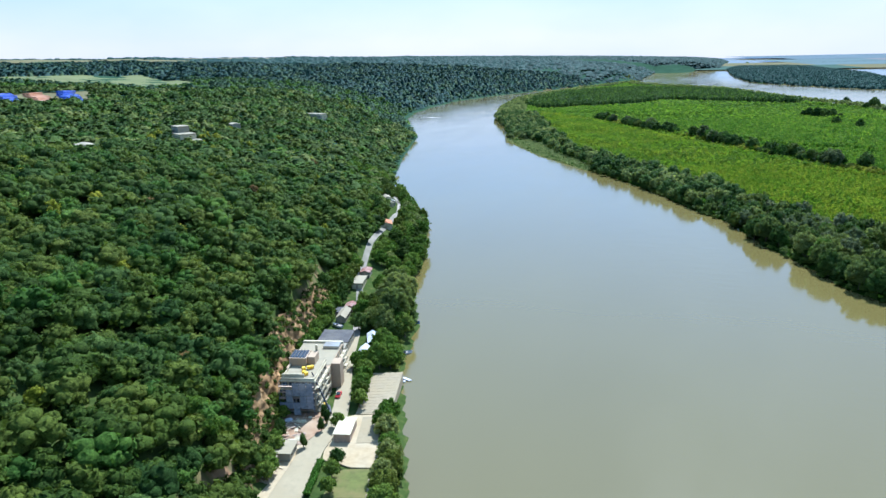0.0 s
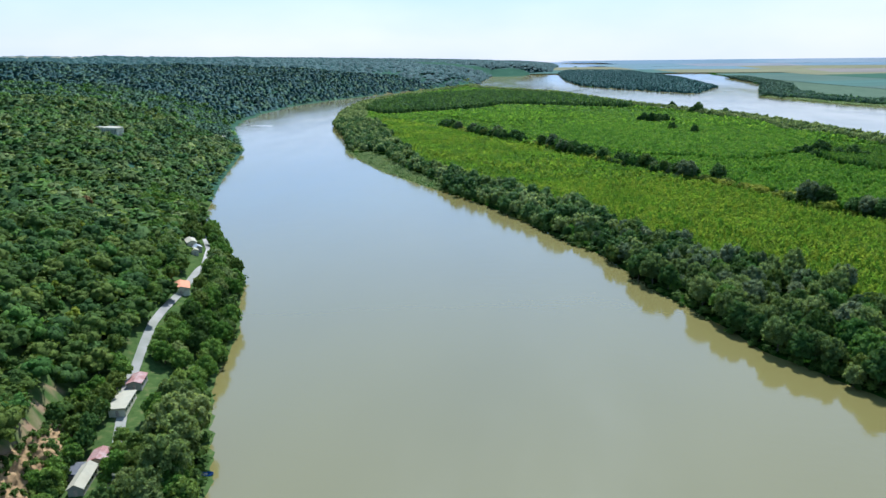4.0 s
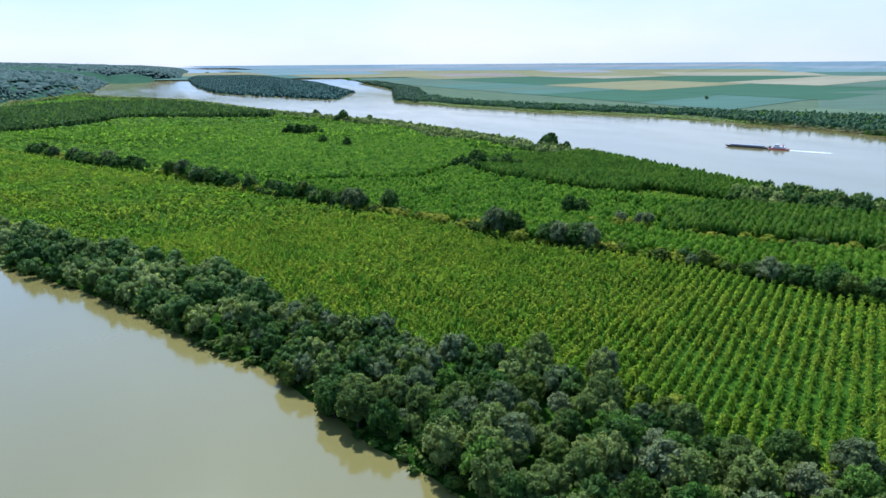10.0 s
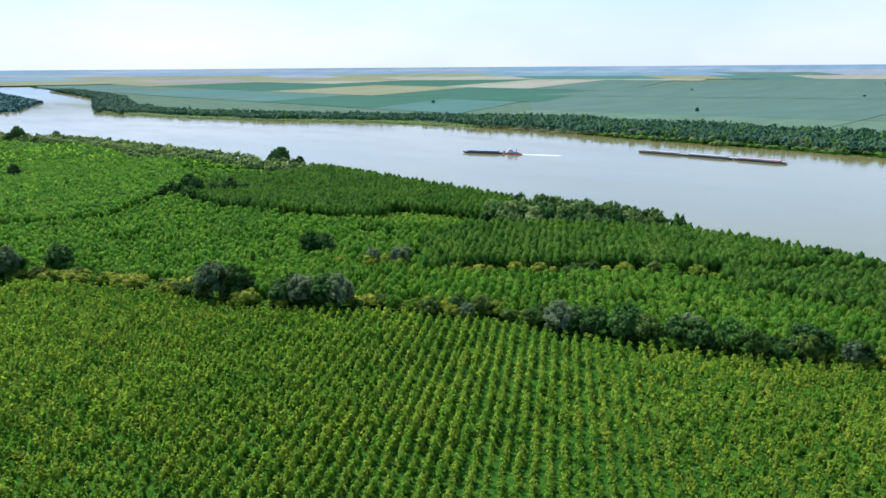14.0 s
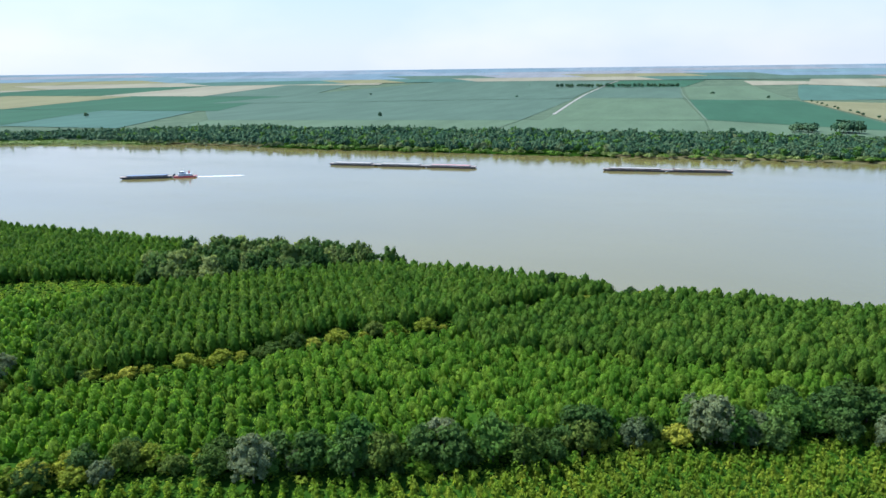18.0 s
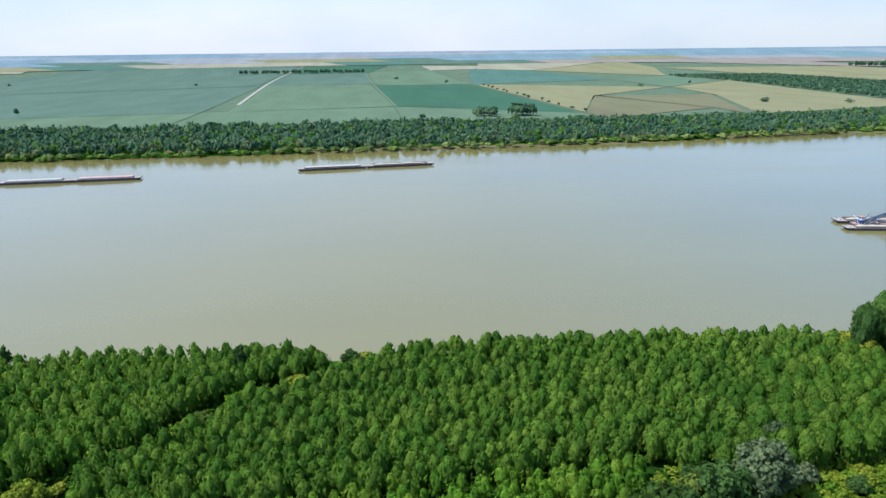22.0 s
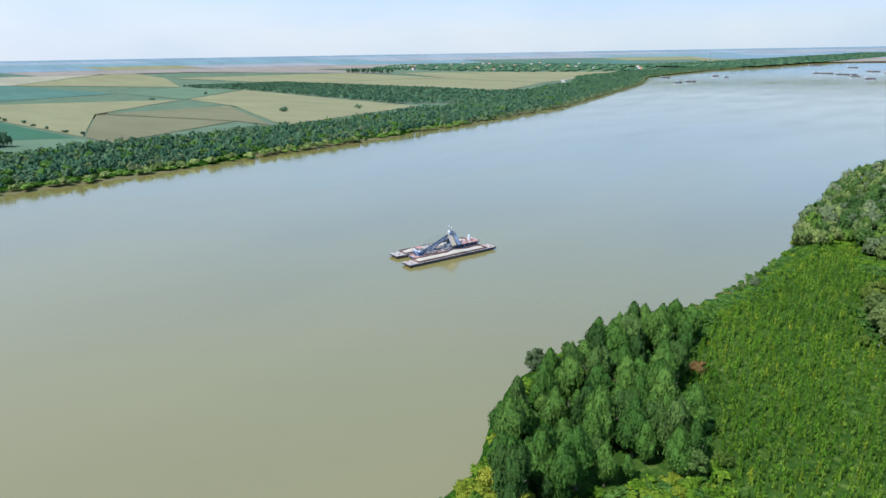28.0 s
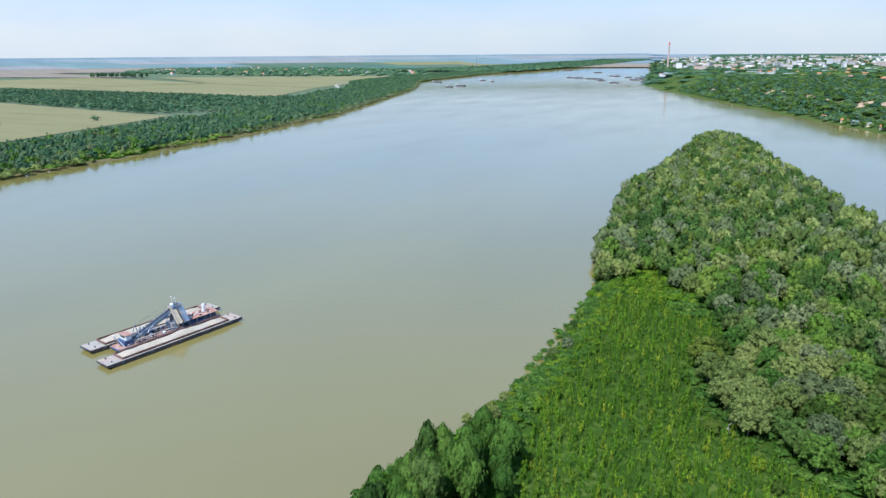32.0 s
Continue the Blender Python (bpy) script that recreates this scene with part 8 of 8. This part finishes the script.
for sx in (-1, 1):
    for sy in (-1.3, 1.3):
        bm = bmesh.new()
        rod(bm, (sx * 0.7, sy, 0.32), (sx * 0.9, sy, 0.32), 0.32, seg=10)
        part("wheel", bm, DARK_STEEL, car)
bx, by = sown(-160, -110, 120, 420, 6)
by = np.where((by > 140) & (by < 262), by + 150, by)
s = (signed(UPLAND, bx, by) > 40) & (signed(UPLAND, bx, by) < 47) & (rng.random(len(bx)) < 0.22)
for x, y in zip(bx[s], by[s]):
    plant("cliff_foot_tree", GARDEN, x, y, float(rng.uniform(0.55, 0.9)), "green tree at the foot of the clay cliff", "tree", "trees under the cliff")

# ---- upland houses, fields and yard ----
for x, y, t, w, l, h, wall, roof, lab, rg in ((-404, 377, 55, 11, 20, 4, WHITE, ROOF_GREY, "white house with a pale low roof in the forest", 1.0), (-411, 488, 60, 14, 20, 5, WHITE, ROOF_GREY, "white flat-roofed villa in the forest", 0),
                                              (-422, 497, 60, 10, 16, 8.5, PLASTER, ROOF_GREY, "grey upper block of a villa in the forest", 0), (-396, 484, 60, 9, 9, 3.5, WHITE, ROOF_GREY, "low white annex of a villa in the forest", 0),
                                              (-462, 628, 50, 9, 16, 4.5, PLASTER, ROOF_GREY, "unfinished grey house in the forest", 0.8),
                                              (-470, 815, 70, 9, 36, 6, WHITE, ROOF_GREY, "long white flat-roofed building in the forest", 0), (-486, 848, 70, 9, 22, 4, WHITE, ROOF_GREY, "low pale annex in the forest", 0)):
    hut(x, y, t, w, l, h + 3, wall, roof, lab, "houses in the forest", ridge=rg, cat="house")
G_FIELD = CROPS["lime"]
quad_patch("field", OPEN_FIELDS[0], G_FIELD, "yellow-green ripening field on the plateau", n=24)
quad_patch("field", OPEN_FIELDS[1], CROPS["tan"], "dry open ground beside a storage yard", n=24)
BLUE_STACK = surface("blue_sheet", (0.03, 0.08, 0.36), 0.5, vary=0.25)
ORANGE_STACK = surface("orange_crate", (0.40, 0.20, 0.10), 0.7, vary=0.2)
yr = random.Random(5)
for i in range(12):
    for j in range(5):
        f_, g_ = (i + 0.7) / 13, (j + 0.8) / 5.7
        x = (1 - f_) * ((1 - g_) * -900 + g_ * -812) + f_ * ((1 - g_) * -715 + g_ * -690) + yr.uniform(-1.5, 1.5)
        y = (1 - f_) * ((1 - g_) * 560 + g_ * 775) + f_ * ((1 - g_) * 500 + g_ * 668) + yr.uniform(-1.5, 1.5)
        z = float(ground_z(np.array([x]), np.array([y]))[0])
        e = empty("crate_stack", x, y, z + 0.6, "stack of blue crates in a storage yard" if j % 3 else "stack of orange crates in a storage yard", "crates", "crate stacks", 10)
        for k_ in range(2):
            part("crate", boxed(-5.5, 5.5, -12, 12, k_ * 1.3, k_ * 1.3 + 1.2, bevel=0.1), BLUE_STACK if j % 3 else ORANGE_STACK, e)
for kinds, c in zip(("tan", "straw", "rose"), OPEN_FIELDS[2:]):
    quad_patch("field", c, CROPS[kinds], CROP_SAYS[kinds] + " on the plateau", n=20, lift=1.5)
CLAY = ground_material("bare_yellow_clay", (0.20, 0.14, 0.09), (0.27, 0.20, 0.135), (0.34, 0.26, 0.18))
for i, (x, y, r) in enumerate(SCARS):
    rs = np.random.default_rng(500 + i)
    ring = np.interp(np.linspace(0, 1, 25), np.linspace(0, 1, 9), np.append(q := rs.uniform(0.45, 1.25, 8), q[0]))
    th = np.linspace(0, 2 * math.pi, 25)
    RR, TH = np.meshgrid(np.linspace(0.02, 1, 5), th, indexing="ij")
    lx, ly = RR * ring[None] * r * 1.25 * np.cos(TH), RR * ring[None] * r * 0.6 * np.sin(TH)
    X, Y = x + lx * 0.42 - ly * 0.9, y - lx * 0.9 - ly * 0.42
    ux, uy, ul, uk = draw_in(X, Y)
    tagged(link("clay_scar", grid_mesh("clay_scar", ux, uy, ground_z(ux, uy) + 0.5), CLAY, smooth=True), "bare clay scar on the wooded bluff", "slope", kind="structure")

# ---- the town downstream ----
TOWN_WALLS = [surface("pale_block_wall", (0.30, 0.28, 0.265), 0.8, vary=0.08), surface("cream_block_wall", (0.29, 0.225, 0.19), 0.8, vary=0.1), surface("white_block_wall", (0.40, 0.39, 0.375), 0.8, vary=0.05)]


def block_kit(w, l, h, wall, roof, gable):
    kit = []
    bm = boxed(-w / 2, w / 2, -l / 2, l / 2, -4, h)
    me = bpy.data.meshes.new("wall")
    bm.to_mesh(me)
    bm.free()
    me.materials.append(wall)
    kit.append(("wall", me))
    bm = bmesh.new()
    if gable:
        pitched(bm, w, l, h, h * 0.35, 0.6)
    else:
        box(bm, -w / 2 - 0.5, w / 2 + 0.5, -l / 2 - 0.5, l / 2 + 0.5, h, h + 0.9)
    me = bpy.data.meshes.new("roof")
    bm.to_mesh(me)
    bm.free()
    me.materials.append(roof)
    kit.append(("roof", me))
    return kit


BLOCKS = [block_kit(14, 48, 24, TOWN_WALLS[0], ROOF_GREY, False), block_kit(14, 30, 32, TOWN_WALLS[2], ROOF_GREY, False), block_kit(12, 18, 9, TOWN_WALLS[1], TILE_ROOF, True),
          block_kit(40, 70, 9, TOWN_WALLS[2], METAL_ROOF, False), block_kit(11, 14, 7, TOWN_WALLS[2], TILE_ROOF, True), block_kit(15, 60, 18, TOWN_WALLS[1], ROOF_GREY, False)]
tw = random.Random(33)
n_built = 0
while n_built < 400:
    r_, a_ = 2300 + 9500 * tw.random() ** 1.5, radians(tw.uniform(-100, -58))
    x, y = 459 + r_ * math.cos(a_), 264 + r_ * math.sin(a_)
    d_ = float(signed(UPLAND, np.array([x]), np.array([y]))[0])
    if d_ < (60 if y < -2600 else 330):
        continue
    k_ = tw.choice((0, 0, 1, 5, 5, 2, 3, 4)) if r_ > 3400 else tw.choice((2, 3, 4, 4, 2, 3))
    ux, uy, ul, uk = (float(q) for q in draw_in(x, y))
    z = float(ground_z(np.array([ux]), np.array([uy]))[0])
    tall = k_ in (0, 1, 5)
    e = empty("apartment_block" if tall else "town_house", ux, uy, z, "pale multi-storey apartment block in the far town" if tall else "low town building with a bright roof", "building", "town blocks" if tall else "town houses", tw.uniform(0, 180))
    sc = uk * tw.uniform(0.6, 1.0)
    e.scale = (sc, sc, sc)
    for nm, me in BLOCKS[k_]:
        new(nm, me).parent = e
    n_built += 1
for wall_, n_, sd_ in ((TOWN_WALLS[0], 420, 61), (TOWN_WALLS[2], 360, 62), (TOWN_WALLS[1], 240, 63)):
    q_ = np.random.default_rng(sd_)
    rr_, aa_ = 3300 + 6500 * q_.random(n_), np.radians(q_.uniform(-100, -60, n_))
    px, py = 459 + rr_ * np.cos(aa_), 264 + rr_ * np.sin(aa_)
    s = signed(UPLAND, px, py) > 150
    ux, uy, ul, uk = draw_in(px[s], py[s])
    k_ = q_.uniform(0.5, 1.3, int(s.sum())) * uk
    scatter("town_quarter", "block", ux, uy, 19 * k_, 12 * k_, wall_, "pale blocks crowding the far town", "buildings", sink=0.1)
for x, y, h, lab in ((1180, -3950, 150, "tall factory chimney by the river"), (2750, -4600, 105, "slender mast far out on the plain")):
    ux, uy, ul, uk = (float(q) for q in draw_in(x, y))
    z = float(ground_z(np.array([ux]), np.array([uy]))[0])
    e = empty("chimney_stack" if h > 140 else "mast", ux, uy, z - 1, lab, "chimney" if h > 140 else "mast")
    e.scale = (uk, uk, uk)
    bm = bmesh.new()
    rod(bm, (0, 0, 0), (0, 0, h), 6 if h > 140 else 1.8, 3.6 if h > 140 else 0.9, 12)
    part("shaft", bm, TOWN_WALLS[1] if h > 140 else STEEL, e)
    bm = bmesh.new()
    rod(bm, (0, 0, h * 0.9), (0, 0, h * 0.97), 4.4 if h > 140 else 1.3, seg=12)
    part("band", bm, RED_PAINT, e, "red warning band")
for x, y, t, w, l, wall, roof, lab in ((587, -1628, 60, 9, 16, WHITE, surface("light_blue_sheet", (0.25, 0.45, 0.62), 0.5), "blue-roofed boathouse under the bluff"), (372, -1132, 55, 8, 12, PINK, TILE_ROOF, "red-roofed riverside house under the bluff"),
                                       (358, -1100, 50, 8, 11, WHITE, METAL_ROOF, "white riverside house with a metal roof"), (340, -1067, 50, 8, 10, WHITE, METAL_ROOF, "white riverside house with a metal roof"),
                                       (402, -1200, 50, 7, 10, WHITE, TILE_ROOF, "white hut with a tiled roof under the bluff"), (324, -1026, 50, 7, 9, PLASTER, TILE_ROOF, "riverside hut under the bluff")):
    hut(x, y, t, w, l, 5.0, wall, roof, lab, "houses under the bluff", ridge=1.6, cat="house")
# lone far village houses
for i in range(40):
    x, y = tw.uniform(2600, 6000), tw.uniform(-5200, -3100)
    if float(signed([(2500, -3300), (3300, -3050), (5200, -3300), (6400, -4600), (5000, -5400), (3200, -4700)], np.array([x]), np.array([y]))[0]) < 0:
        continue
    ux, uy, ul, uk = (float(q) for q in draw_in(x, y))
    e = empty("village_house", ux, uy, ul + 2, "pale far village house on the plain", "house", "village houses", tw.uniform(0, 180))
    e.scale = (uk * 1.6, uk * 1.6, uk * 1.6)
    for nm, me in BLOCKS[4]:
        new(nm, me).parent = e
